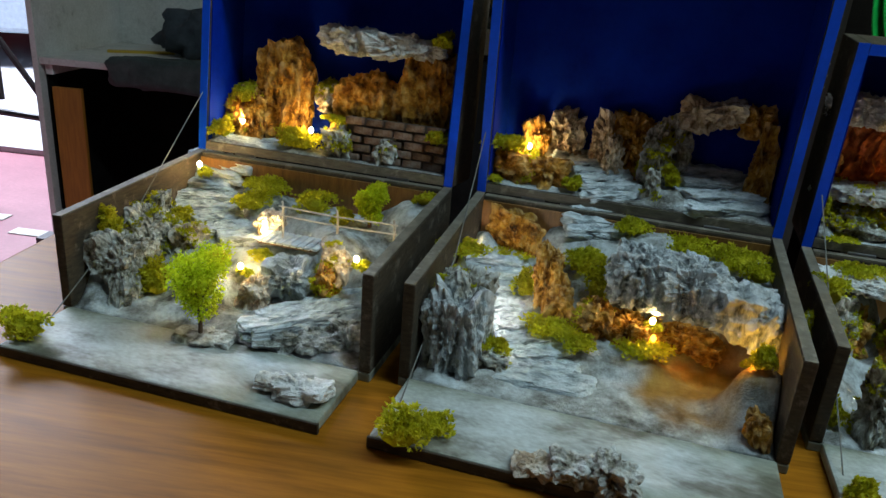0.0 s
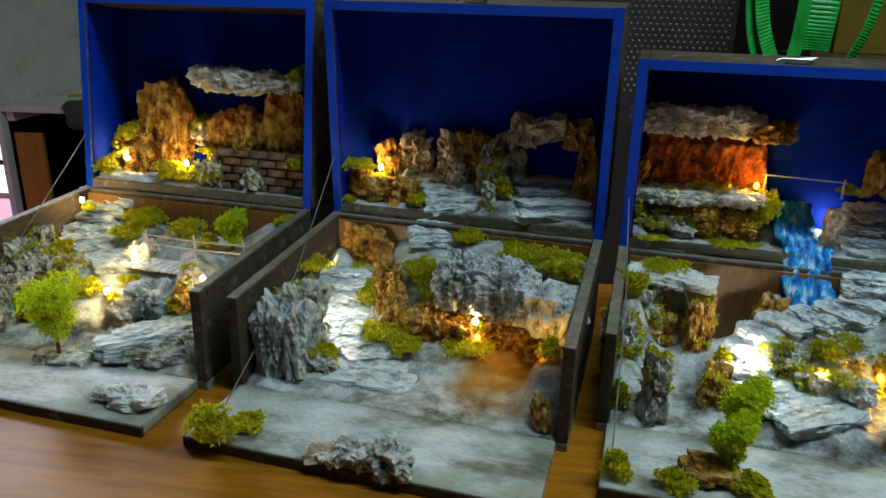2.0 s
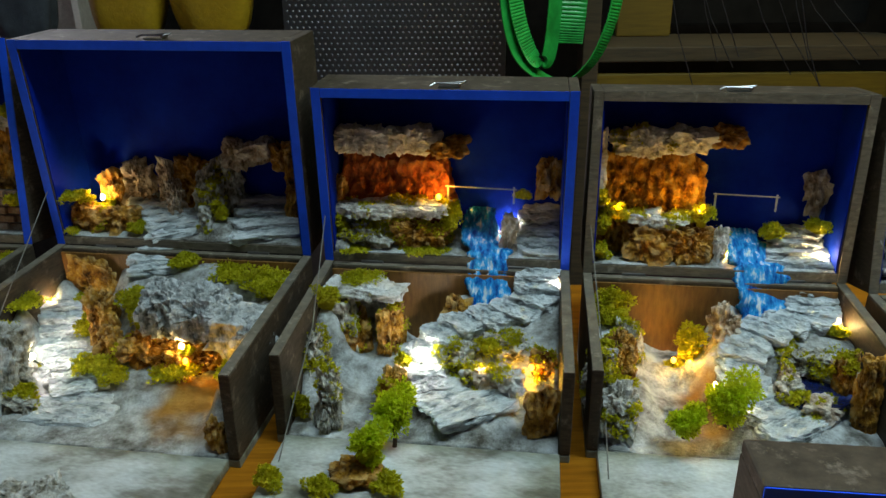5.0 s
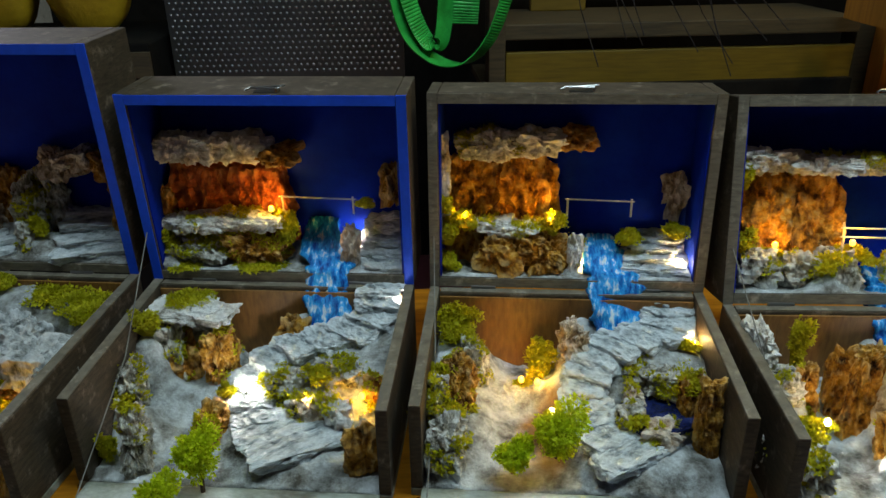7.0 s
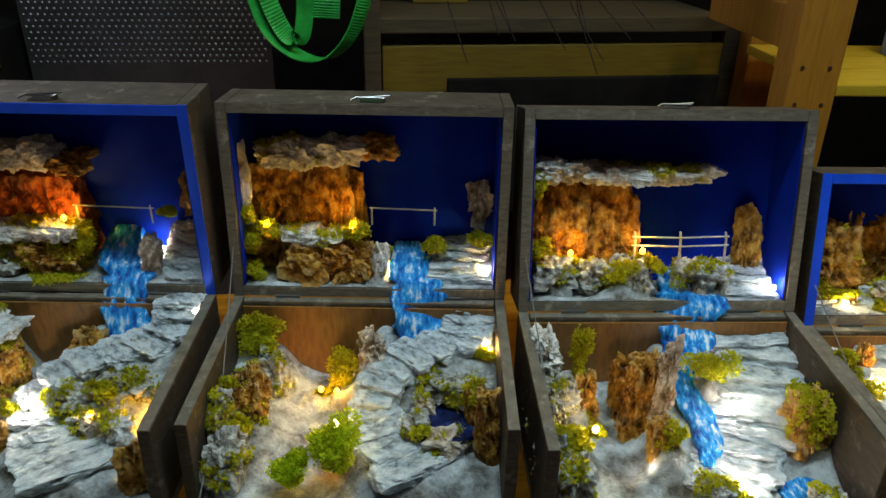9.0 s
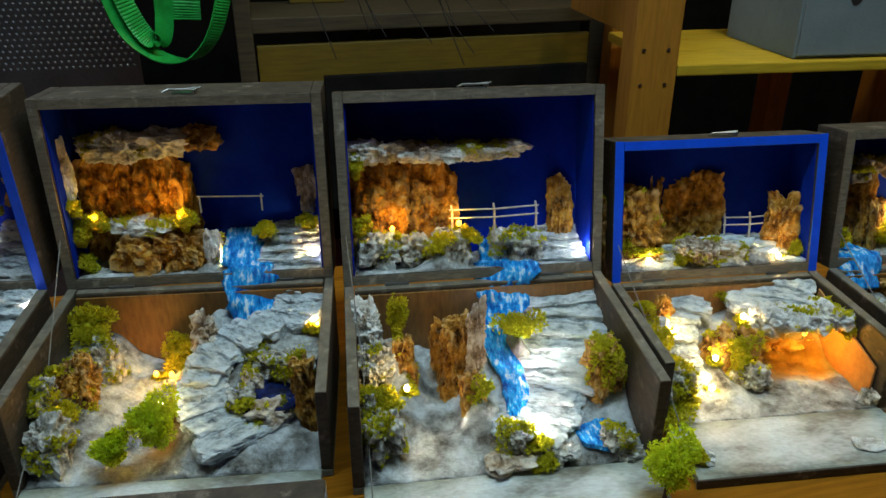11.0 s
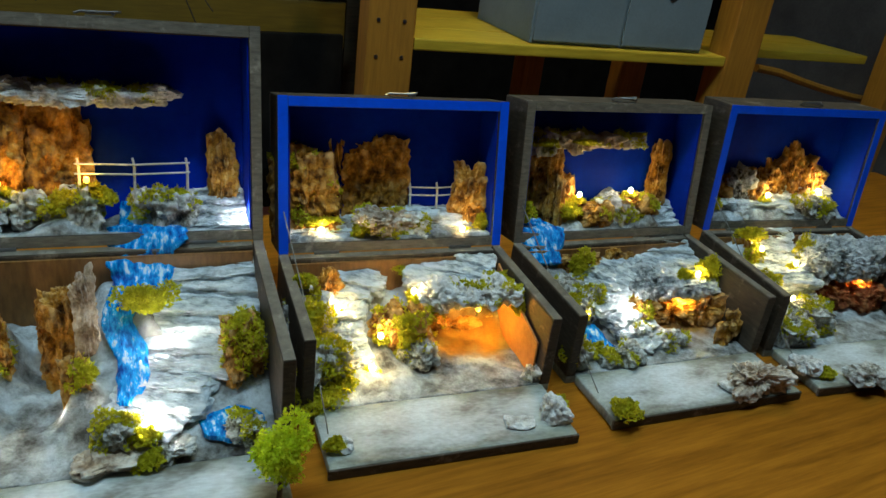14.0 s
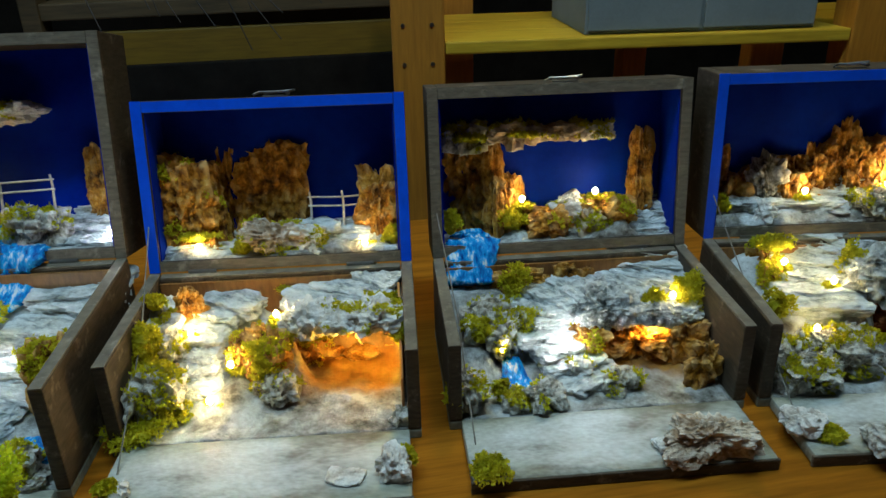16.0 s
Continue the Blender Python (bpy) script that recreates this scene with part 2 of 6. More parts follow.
class Box:
    """A folding diorama box on the table: u to its right, v to its back, w up from the table."""

    def __init__(self, x, y, yaw, wide, deep, front, back, lid_high, lean, lid_deep, flap, blue_rim, label, blue_sides=True):
        self.notes = {"b": [], "l": []}
        self.m = pose(x, y, TABLE, 0, 0, yaw)
        self.wide, self.deep, self.front, self.back, self.lid_high = wide, deep, front, back, lid_high
        box = thing("diorama_box", self.m, label, "diorama box", "row of open diorama boxes on the table")
        self.ob = box
        W, D, F, H = wide, deep, front, back
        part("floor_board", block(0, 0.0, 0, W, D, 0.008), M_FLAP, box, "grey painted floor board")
        side = [(0.0, 0.0085), (D, 0.0085), (D, H), (0.0, F)]
        part("side_wall", prism(side, 0, 0, T), M_BOX, box)
        part("side_wall", prism(side, 0, W - T, W), M_BOX, box)
        for a in (0, W - T):
            part("top_edge", prism([(0.0, F + 0.0002), (D, H + 0.0002), (D, H + 0.0012), (0.0, F + 0.0012)], 0, a + 0.0006, a + T - 0.0006, 0), M_EDGE, box, "dusty worn upper edge")
        part("top_edge", block(T + 0.001, D - T + 0.0006, H - 0.0008, W - T - 0.001, D - 0.0006, H + 0.0004, 0), M_EDGE, box, "dusty worn upper edge")
        part("back_wall", block(T + 0.0005, D - T, 0.0085, W - T - 0.0005, D, H - 0.001), M_BOX, box)
        part("inner_lining", block(T + 0.001, D - T - 0.003, 0.009, W - T - 0.001, D - T - 0.0005, H - 0.004, 0), M_BOX_IN, box, "brown varnished inner back board")
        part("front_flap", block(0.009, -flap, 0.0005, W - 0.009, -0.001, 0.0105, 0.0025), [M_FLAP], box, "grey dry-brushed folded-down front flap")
        part("flap_edge", block(0.008, -flap - 0.001, 0.0002, W - 0.008, -flap + 0.002, 0.0095, 0.001), M_BOX, box)
        # the lid stands on the back edge and leans a little
        self.lm = pose(0, D, H + 0.0015, -lean, 0, 0)
        lid = new("lid")
        lid.parent, lid.matrix_local = box, self.lm
        rim, rim_label = (M_BLUE_RIM, "bright blue painted rim") if blue_rim else (M_EDGE, "dusty worn wooden rim")
        L, E = lid_high, lid_deep
        part("lid_back", block(T, E - 0.006, T, W - T, E, L - T, 0), M_BLUE, lid, "night-blue painted back board")
        for a, b in ((0, T), (W - T, W)):
            part("lid_side", block(a, 0, 0, b, E, L), M_BOX, lid)
            c = (a + T + 0.0004, a + T + 0.0016) if a == 0 else (a - 0.0016, a - 0.0004)
            if blue_sides:
                part("lid_side_lining", block(c[0], 0.002, T, c[1], E - 0.0065, L - T, 0), M_BLUE, lid, "blue painted inner side")
            part("lid_rim", block(a + 0.0005, -0.0012, 0.0, b - 0.0005, -0.0002, L, 0), rim, lid, rim_label)
        part("lid_top", block(T + 0.0003, 0, L - T, W - T - 0.0003, E, L), M_BOX, lid)
        part("lid_rim", block(T, -0.0012, L - T + 0.0005, W - T, -0.0002, L - 0.0005, 0), rim, lid, rim_label)
        part("lid_rim", block(T, -0.0012, 0.0005, W - T, -0.0002, T - 0.0005, 0), M_EDGE, lid, "dusty worn wooden rim")
        part("lid_bottom", block(T + 0.0003, 0, 0, W - T - 0.0003, E, T), M_BOX, lid)
        self.lid = lid
        # clasp on the lid's top edge, hinges between lid and back wall
        cx = W * 0.52
        bm = block(cx - 0.010, 0.004, L, cx + 0.011, 0.016, L + 0.0012, 0.0004)
        tube([(cx - 0.018, 0.006, L + 0.002), (cx - 0.013, 0.009, L + 0.004), (cx + 0.012, 0.006, L + 0.004), (cx + 0.017, 0.012, L + 0.005), (cx - 0.010, 0.013, L + 0.003)], 0.0010, 6, bm)
        tube([(cx + 0.011, 0.003, L + 0.003), (cx + 0.011, 0.015, L + 0.003)], 0.0015, 8, bm)
        part("clasp", bm, M_STEEL, lid, "small bright steel toggle clasp")
        a = self.lm @ Vector((T * 0.5, -0.003, L * 0.28))
        part("cord", tube([a, (T + 0.004, D * 0.45, F * 0.86), (T + 0.006, -flap * 0.45, 0.0105)], 0.0006, 5), M_CORD, box, "thin pale cord from lid to flap")
        for x in (W * 0.2, W * 0.8):
            part("hinge", tube([(x - 0.012, -0.001, 0.0), (x + 0.012, -0.001, 0.0)], 0.0018, 8), M_STEEL, box, "small steel hinge", m=self.lm)

    def world(self, u, v, w):
        return self.m @ Vector((u, v, w))

    def lid_world(self, u, v, w):
        return self.m @ self.lm @ Vector((u, v, w))


B1 = Box(-0.338, 0.568, -8.3, 0.304, 0.224, 0.096, 0.109, 0.227, 7.2, 0.075, 0.081, True, "open dark wooden box with brick wall, stairs and blue lid")
B2 = Box(-0.014, 0.527, -8.7, 0.303, 0.228, 0.092, 0.107, 0.229, -3.1, 0.075, 0.087, True, "open dark wooden box with big grey rock overhang, blue lid")
B3 = Box(0.310, 0.518, -8.0, 0.264, 0.185, 0.090, 0.104, 0.188, -3.3, 0.065, 0.089, True, "open dark wooden box with waterfall, sand path, blue lid")
B4 = Box(0.587, 0.489, -8.0, 0.265, 0.184, 0.088, 0.098, 0.190, 2.4, 0.060, 0.089, False, "open dark wooden box with waterfall and curved stone stairs")
B5 = Box(0.863, 0.425, -6.0, 0.267, 0.184, 0.090, 0.099, 0.190, 11.7, 0.060, 0.089, False, "open dark wooden box with blue river beside stone stairs", True)
B6 = Box(1.146, 0.437, -6.5, 0.232, 0.146, 0.078, 0.081, 0.149, 12.0, 0.050, 0.073, True, "open dark wooden box with orange lit cave, blue lid")
B7 = Box(1.399, 0.415, -5.4, 0.236, 0.146, 0.075, 0.079, 0.152, 7.8, 0.050, 0.071, False, "open dark wooden box with small waterfall and winding steps")
B8 = Box(1.645, 0.392, -8.0, 0.235, 0.147, 0.075, 0.083, 0.151, 3.9, 0.050, 0.071, True, "open dark wooden box with grey rock overhang, bright blue lid")
BOXES = [B1, B2, B3, B4, B5, B6, B7, B8]

# ---------- led lights ----------
M_LED, _n, _l, _b = material("warm_led", 0.4)
_b.inputs["Base Color"].default_value = (1.0, 0.8, 0.45, 1)
_b.inputs["Emission Color"].default_value = (1.0, 0.80, 0.30, 1)
_b.inputs["Emission Strength"].default_value = 45.0
M_LED_WHITE, _n, _l, _b = material("white_led", 0.4)
_b.inputs["Emission Color"].default_value = (1.0, 0.93, 0.78, 1)
_b.inputs["Emission Strength"].default_value = 30.0
M_LED_AMBER, _n, _l, _b = material("amber_led", 0.4)
_b.inputs["Base Color"].default_value = (1.0, 0.5, 0.1, 1)
_b.inputs["Emission Color"].default_value = (1.0, 0.42, 0.04, 1)
_b.inputs["Emission Strength"].default_value = 6.0
LED_SPOTS = []
M_WIRE = mottled("green_wire", [(0.3, (0.03, 0.04, 0.02)), (0.7, (0.06, 0.07, 0.03))], 60.0, 300.0, 0.6, 0.1)


def led(x, y, z, white=False, amber=False, watts=0.085, up=(0, -0.3, 1)):
    """A rice-grain lamp with its light just off its tip."""
    ob = thing("led_lamp", pose(x, y, z), "tiny %s light bulb set into the diorama" % ("glowing white" if white else "glowing warm yellow"), "led light", "tiny lamps of the dioramas")
    bm = bmesh.new()
    bmesh.ops.create_icosphere(bm, subdivisions=3, radius=0.0026)
    bmesh.ops.scale(bm, vec=(1, 1, 1.25), verts=bm.verts)
    part("bulb", bm, M_LED_WHITE if white else M_LED_AMBER if amber else M_LED, ob, smooth=True)
    part("wire", tube([(0, 0.001, -0.004), (0.002, 0.004, -0.010), (0.004, 0.009, -0.014)], 0.0008, 5), M_WIRE, ob)
    LED_SPOTS.append((x, y, z, white))
    data = bpy.data.lights.new("led_light", "POINT")
    data.energy, data.shadow_soft_size = watts, 0.0025
    data.color = (1.0, 0.93, 0.78) if white else (1.0, 0.50, 0.045) if amber else (1.0, 0.66, 0.26)
    lamp = new("led_light", data)
    d = Vector(up).normalized()
    lamp.parent = ob
    lamp.matrix_local = Matrix.Translation(d * 0.0072)
    return ob

for x, y, z, watts in [(-0.188, 0.622, 0.796, 0.11), (-0.282, 0.741, 0.856, 0.09), (-0.174, 0.794, 0.894, 0.13), (-0.263, 0.817, 0.891, 0.13)]:
    led(x, y, z, watts=watts)
for x, y, z, watts in [(0.169, 0.787, 0.882, 0.11), (0.07, 0.777, 0.906, 0.06), (0.247, 0.744, 0.873, 0.08), (0.026, 0.705, 0.803, 0.12)]:
    led(x, y, z, watts=watts)
led(0.049, 0.609, 0.791, True, watts=0.16)
for p in [(0.384, 0.645, 0.794), (0.541, 0.719, 0.881), (0.581, 0.651, 0.839)]:
    led(*p, True, watts=0.05 if p[2] < 0.88 else 0.03)
for p in [(0.663, 0.643, 0.769), (0.856, 0.656, 0.866), (0.765, 0.679, 0.861)]:
    led(*p)
for p in [(1.052, 0.500, 0.804), (1.133, 0.598, 0.867)]:
    led(*p, True, watts=0.08 if p[2] < 0.82 else 0.04)
FIRST_LEDS = list(LED_SPOTS)

# ---------- materials of the landscapes ----------
M_CORK = mottled("cork_bark_rock", [(0.33, (0.030, 0.012, 0.002)), (0.43, (0.27, 0.115, 0.012)), (0.56, (0.60, 0.30, 0.030)), (0.70, (0.76, 0.50, 0.14))], 70.0, 340.0, 0.85, 0.9, 0.003, fine_amount=0.65, brushed=(0.74, 0.52, 0.22), shine=0.2)
M_RUST = mottled("rust_red_bark", [(0.32, (0.12, 0.03, 0.01)), (0.55, (0.40, 0.10, 0.025)), (0.75, (0.52, 0.18, 0.06))], 50.0, 340.0, 0.85, 0.8, 0.003, fine_amount=0.6, brushed=(0.55, 0.25, 0.09), shine=0.2)
M_GREY = mottled("dry_brushed_grey_rock", [(0.33, (0.045, 0.045, 0.034)), (0.43, (0.21, 0.215, 0.18)), (0.53, (0.47, 0.49, 0.45)), (0.66, (0.80, 0.83, 0.82))], 60.0, 380.0, 0.8, 0.9, 0.003, stretch=(1.3, 1.3, 0.6), fine_amount=0.65, brushed=(0.88, 0.93, 0.95), shine=0.2)
M_PALE = mottled("pale_blue_grey_rock", [(0.33, (0.07, 0.08, 0.075)), (0.42, (0.29, 0.32, 0.315)), (0.53, (0.55, 0.60, 0.61)), (0.66, (0.80, 0.85, 0.86))], 60.0, 380.0, 0.8, 0.9, 0.003, stretch=(1.6, 1.6, 0.5), fine_amount=0.6, brushed=(0.90, 0.94, 0.96), shine=0.2)
M_STONE = mottled("mossy_brown_grey_stone", [(0.34, (0.045, 0.040, 0.026)), (0.43, (0.26, 0.24, 0.18)), (0.53, (0.52, 0.51, 0.44)), (0.64, (0.80, 0.82, 0.78))], 80.0, 380.0, 0.8, 0.9, 0.003, stretch=(1.3, 1.3, 0.8), fine_amount=0.65, brushed=(0.82, 0.86, 0.85), shine=0.2)
M_TAN = mottled("pale_tan_rock", [(0.30, (0.10, 0.055, 0.025)), (0.43, (0.42, 0.30, 0.19)), (0.56, (0.68, 0.58, 0.44)), (0.70, (0.84, 0.80, 0.72))], 60.0, 340.0, 0.85, 0.8, 0.003, fine_amount=0.6, brushed=(0.86, 0.82, 0.74), shine=0.2)
M_WHITE_ROCK = mottled("white_dusted_bark", [(0.30, (0.10, 0.080, 0.05)), (0.41, (0.56, 0.54, 0.48)), (0.52, (0.82, 0.83, 0.80)), (0.70, (0.90, 0.92, 0.90))], 60.0, 360.0, 0.85, 0.9, 0.003, fine_amount=0.5, brushed=(0.93, 0.94, 0.93), shine=0.2)
M_SLAB = mottled("pale_blue_grey_slate", [(0.30, (0.09, 0.115, 0.12)), (0.40, (0.38, 0.44, 0.46)), (0.52, (0.66, 0.74, 0.76)), (0.68, (0.86, 0.91, 0.93))], 55.0, 300.0, 0.7, 0.8, 0.003, stretch=(1, 2, 3), fine_amount=0.5, island=0.0, brushed=(0.84, 0.90, 0.93))
M_GROUND = mottled("sandy_grey_ground", [(0.33, (0.07, 0.065, 0.05)), (0.44, (0.28, 0.29, 0.27)), (0.56, (0.53, 0.57, 0.57)), (0.72, (0.76, 0.82, 0.84))], 34.0, 320.0, 0.85, 0.7, 0.003, fine_amount=0.42)
M_LID_GROUND = mottled("pale_grey_lid_ground", [(0.32, (0.08, 0.07, 0.05)), (0.46, (0.30, 0.31, 0.29)), (0.62, (0.56, 0.61, 0.62)), (0.74, (0.76, 0.82, 0.84))], 40.0, 320.0, 0.85, 0.7, 0.003, fine_amount=0.45)
M_MOSS = mottled("olive_moss", [(0.3, (0.42, 0.42, 0.008)), (0.5, (0.72, 0.70, 0.016)), (0.7, (0.92, 0.86, 0.05))], 40.0, 200.0, 0.8, 0.2, 0.001, fine_amount=0.15, island=0.32)
M_LEAF = mottled("lime_green_flock", [(0.3, (0.50, 0.66, 0.006)), (0.5, (0.70, 0.84, 0.012)), (0.7, (0.84, 0.92, 0.03))], 60.0, 240.0, 0.8, 0.2, 0.001, fine_amount=0.15, island=0.25)
M_TWIG = mottled("brown_twig", [(0.3, (0.05, 0.03, 0.015)), (0.7, (0.16, 0.10, 0.055))], 80.0, 400.0, 0.85, 0.5, 0.001)
M_STICK = mottled("pale_stick", [(0.3, (0.52, 0.47, 0.40)), (0.7, (0.80, 0.77, 0.70))], 90.0, 400.0, 0.7, 0.4, 0.001)
M_BRICK = mottled("small_brown_brick", [(0.3, (0.12, 0.06, 0.035)), (0.5, (0.27, 0.15, 0.09)), (0.72, (0.46, 0.38, 0.31))], 70.0, 350.0, 0.85, 0.6, 0.001, fine_amount=0.4, island=0.5)
M_MORTAR = mottled("dark_mortar", [(0.3, (0.05, 0.04, 0.03)), (0.7, (0.13, 0.11, 0.09))], 60.0, 300.0, 0.9, 0.5, 0.001)
M_WATER = mottled("blue_resin_water", [(0.34, (0.003, 0.05, 0.28)), (0.45, (0.006, 0.20, 0.64)), (0.55, (0.02, 0.42, 0.90)), (0.64, (0.70, 0.88, 0.96))], 95.0, 320.0, 0.12, 0.7, 0.003, stretch=(1.8, 0.8, 0.6), fine_amount=0.15)
M_POOL = mottled("dark_resin_pool", [(0.34, (0.004, 0.006, 0.03)), (0.55, (0.012, 0.022, 0.10)), (0.72, (0.07, 0.09, 0.22))], 50.0, 200.0, 0.08, 0.4, 0.002, fine_amount=0.15)
M_ORANGE = mottled("orange_ochre_panel", [(0.3, (0.36, 0.15, 0.035)), (0.7, (0.58, 0.28, 0.075))], 25.0, 200.0, 0.6, 0.3, 0.001, fine_amount=0.25)
n, l = M_GROUND.node_tree.nodes, M_GROUND.node_tree.links
worn, tone = n.new("ShaderNodeAttribute"), noise_node(n, l, 28.0)
worn.attribute_name = "brown_paint"
paint_tone = ramp_node(n, l, tone.outputs[0], [(0.32, (0.15, 0.066, 0.007)), (0.50, (0.31, 0.15, 0.014)), (0.70, (0.46, 0.27, 0.05))])
base = n["Principled BSDF"].inputs["Base Color"]
l.new(mix_node(n, l, worn.outputs["Fac"], base.links[0].from_socket, paint_tone.outputs[0]), base)
for leafy in (M_MOSS, M_LEAF):
    n, l = leafy.node_tree.nodes, leafy.node_tree.links
    through_light, mixed = n.new("ShaderNodeBsdfTranslucent"), n.new("ShaderNodeMixShader")
    mixed.inputs[0].default_value = 0.6
    src = n["Principled BSDF"].inputs["Base Color"].links[0].from_socket
    l.new(src, through_light.inputs["Color"])
    l.new(n["Principled BSDF"].outputs[0], mixed.inputs[1])
    l.new(through_light.outputs[0], mixed.inputs[2])
    l.new(mixed.outputs[0], n["Material Output"].inputs["Surface"])
ROCK_LOOK = {
    "cork": (M_CORK, "rough brown cork bark rock glued into the diorama", "bark", (1.2, 1.2, 0.6)),
    "rust": (M_RUST, "rust-red bark rock face glued into the diorama", "column", (1.0, 1.0, 0.6)),
    "grey": (M_GREY, "craggy grey rock with pale dry-brushed edges", "column", (1.1, 1.1, 1.1)),
    "stone": (M_STONE, "craggy brown-grey rock with pale dry-brushed edges", "bark", (1.1, 1.1, 0.9)),
    "pale": (M_PALE, "pale blue-grey craggy rock", "column", (1.6, 1.6, 0.4)),
    "tan": (M_TAN, "lumpy pale tan bark rock with light edges", "bark", (1.0, 1.0, 1.0)),
    "white": (M_WHITE_ROCK, "white-dusted bark rock with a crumbly surface", "bark", (1.0, 1.0, 1.0)),
}
SEED = [0]


def seed():
    SEED[0] += 1
    return Vector((SEED[0] * 3.17, SEED[0] * -1.91, SEED[0] * 0.73))


def shards(style, rng):
    """Half-hewn blocks, in a cube of two units, that together make a rock: centres and half sizes."""
    out = [((0, 0, -0.1), (0.55, 0.55, 0.62))]
    if style == "column":
        for k in range(11):
            x, h = rng.uniform(-0.72, 0.72), rng.uniform(0.9, 1.0) if k % 2 else rng.uniform(0.35, 0.9)
            out.append(((x, rng.uniform(-0.45, 0.45), h - 1), (rng.uniform(0.16, 0.32), rng.uniform(0.3, 0.55), h)))
    elif style == "ledge":
        for k in range(12):
            h = rng.uniform(0.25, 0.7)
            out.append(((-0.8 + 1.6 * k / 11, rng.uniform(-0.25, 0.25), rng.uniform(-0.35, 0.35)), (rng.uniform(0.15, 0.30), rng.uniform(0.45, 0.8), h)))
    elif style == "plate":
        out = [((0.02, 0, -0.12), (0.84, 0.7, 0.86))]
        for k in range(7):
            out.append(((rng.uniform(-0.6, 0.6), rng.uniform(-0.3, 0.2), rng.uniform(-0.3, 0.15)), (rng.uniform(0.25, 0.42), rng.uniform(0.4, 0.7), 0.78)))
    elif style == "step":
        out = [((0, 0, 0), (0.8, 0.75, 0.8))]
        for k in range(6):
            out.append(((rng.uniform(-0.6, 0.6), rng.uniform(-0.3, 0.2), rng.uniform(-0.15, 0.15)), (rng.uniform(0.3, 0.45), rng.uniform(0.4, 0.75), 0.85)))
    elif style == "hood":
        out = [((0, 0, 0), (0.78, 0.8, 0.8)), ((0.1, -0.1, -0.15), (0.9, 0.7, 0.6))]
        for k in range(8):
            out.append(((rng.uniform(-0.75, 0.75), rng.uniform(-0.5, 0.2), rng.uniform(-0.35, 0.3)), (rng.uniform(0.12, 0.26), rng.uniform(0.4, 0.6), rng.uniform(0.45, 0.7))))
    else:
        for k in range(12):
            h = rng.uniform(0.3, 0.85)
            out.append(((rng.uniform(-0.6, 0.6), rng.uniform(-0.5, 0.5), rng.uniform(-0.9, 0.9 - h)), (rng.uniform(0.22, 0.42), rng.uniform(0.3, 0.55), h * 0.7)))
    return out


def crag(su, sv, sw, style="bark", level=4, crumb=1.0, stretch=(1, 1, 1)):
    """A rock: broken blocks seen from its middle outwards, then crumbly ridges of a few millimetres."""
    bm = bmesh.new()
    made = bmesh.ops.create_icosphere(bm, subdivisions=level, radius=1.0)["verts"]
    off = seed()
    rng = np.random.default_rng(SEED[0])
    d = np.array([v.co for v in made])
    d /= np.linalg.norm(d, axis=1)[:, None]
    far = np.zeros(len(d))
    for c, half in shards(style, rng):
        n = np.vstack([np.eye(3), -np.eye(3)]) + rng.normal(0, 0.16, (6, 3))
        n = np.vstack([n, rng.normal(0, 1, (9, 3))])
        n /= np.linalg.norm(n, axis=1)[:, None]
        lo, hi = (0.86, 1.05) if style in ("step", "plate") else (0.68, 0.92)
        k = np.concatenate([np.ones(6), rng.uniform(lo, hi, 9)])
        h = n @ np.array(c) + (np.abs(n) @ np.array(half)) * k
        nd = d @ n.T
        nd = np.where(np.abs(nd) < 1e-6, 1e-6, nd)
        t = h[None, :] / nd
        out = np.where(nd > 0, t, 9.0).min(axis=1)
        into = np.where(nd < 0, t, -9.0).max(axis=1)
        far = np.maximum(far, np.where(out > np.maximum(into, 0), out, 0))
    far = np.clip(far, 0.25, 1.45)
    half = np.array((su / 2, sv / 2, sw / 2))
    p = np.clip(d * far[:, None], -1.06, 1.06) * half
    deep = min(1.0, min(su, sw) / 0.03) * crumb
    st = Vector(stretch)
    for v, q, e in zip(made, p, d):
        s = Vector((q[0] * st.x, q[1] * st.y, q[2] * st.z))
        w = s + 0.006 * noise.noise_vector(s * 70 + off)
        g = 0.0021 * noise.cell(w * 105 + off) + 0.0015 * noise.cell(w * 240 - off)
        g += (0.28 - abs(noise.noise(s * 130 - off))) * 0.0070
        g += (0.25 - abs(noise.noise(s * 420 + off))) * 0.0045
        v.co = Vector(q) + Vector(e) * (g * deep)
    return bm


def spot(box, space, u, v, w):
    """The pose of a place in a box: 'b' its base, 'l' its lid."""
    return (box.m if space == "b" else box.m @ box.lm) @ Matrix.Translation((u, v, w))


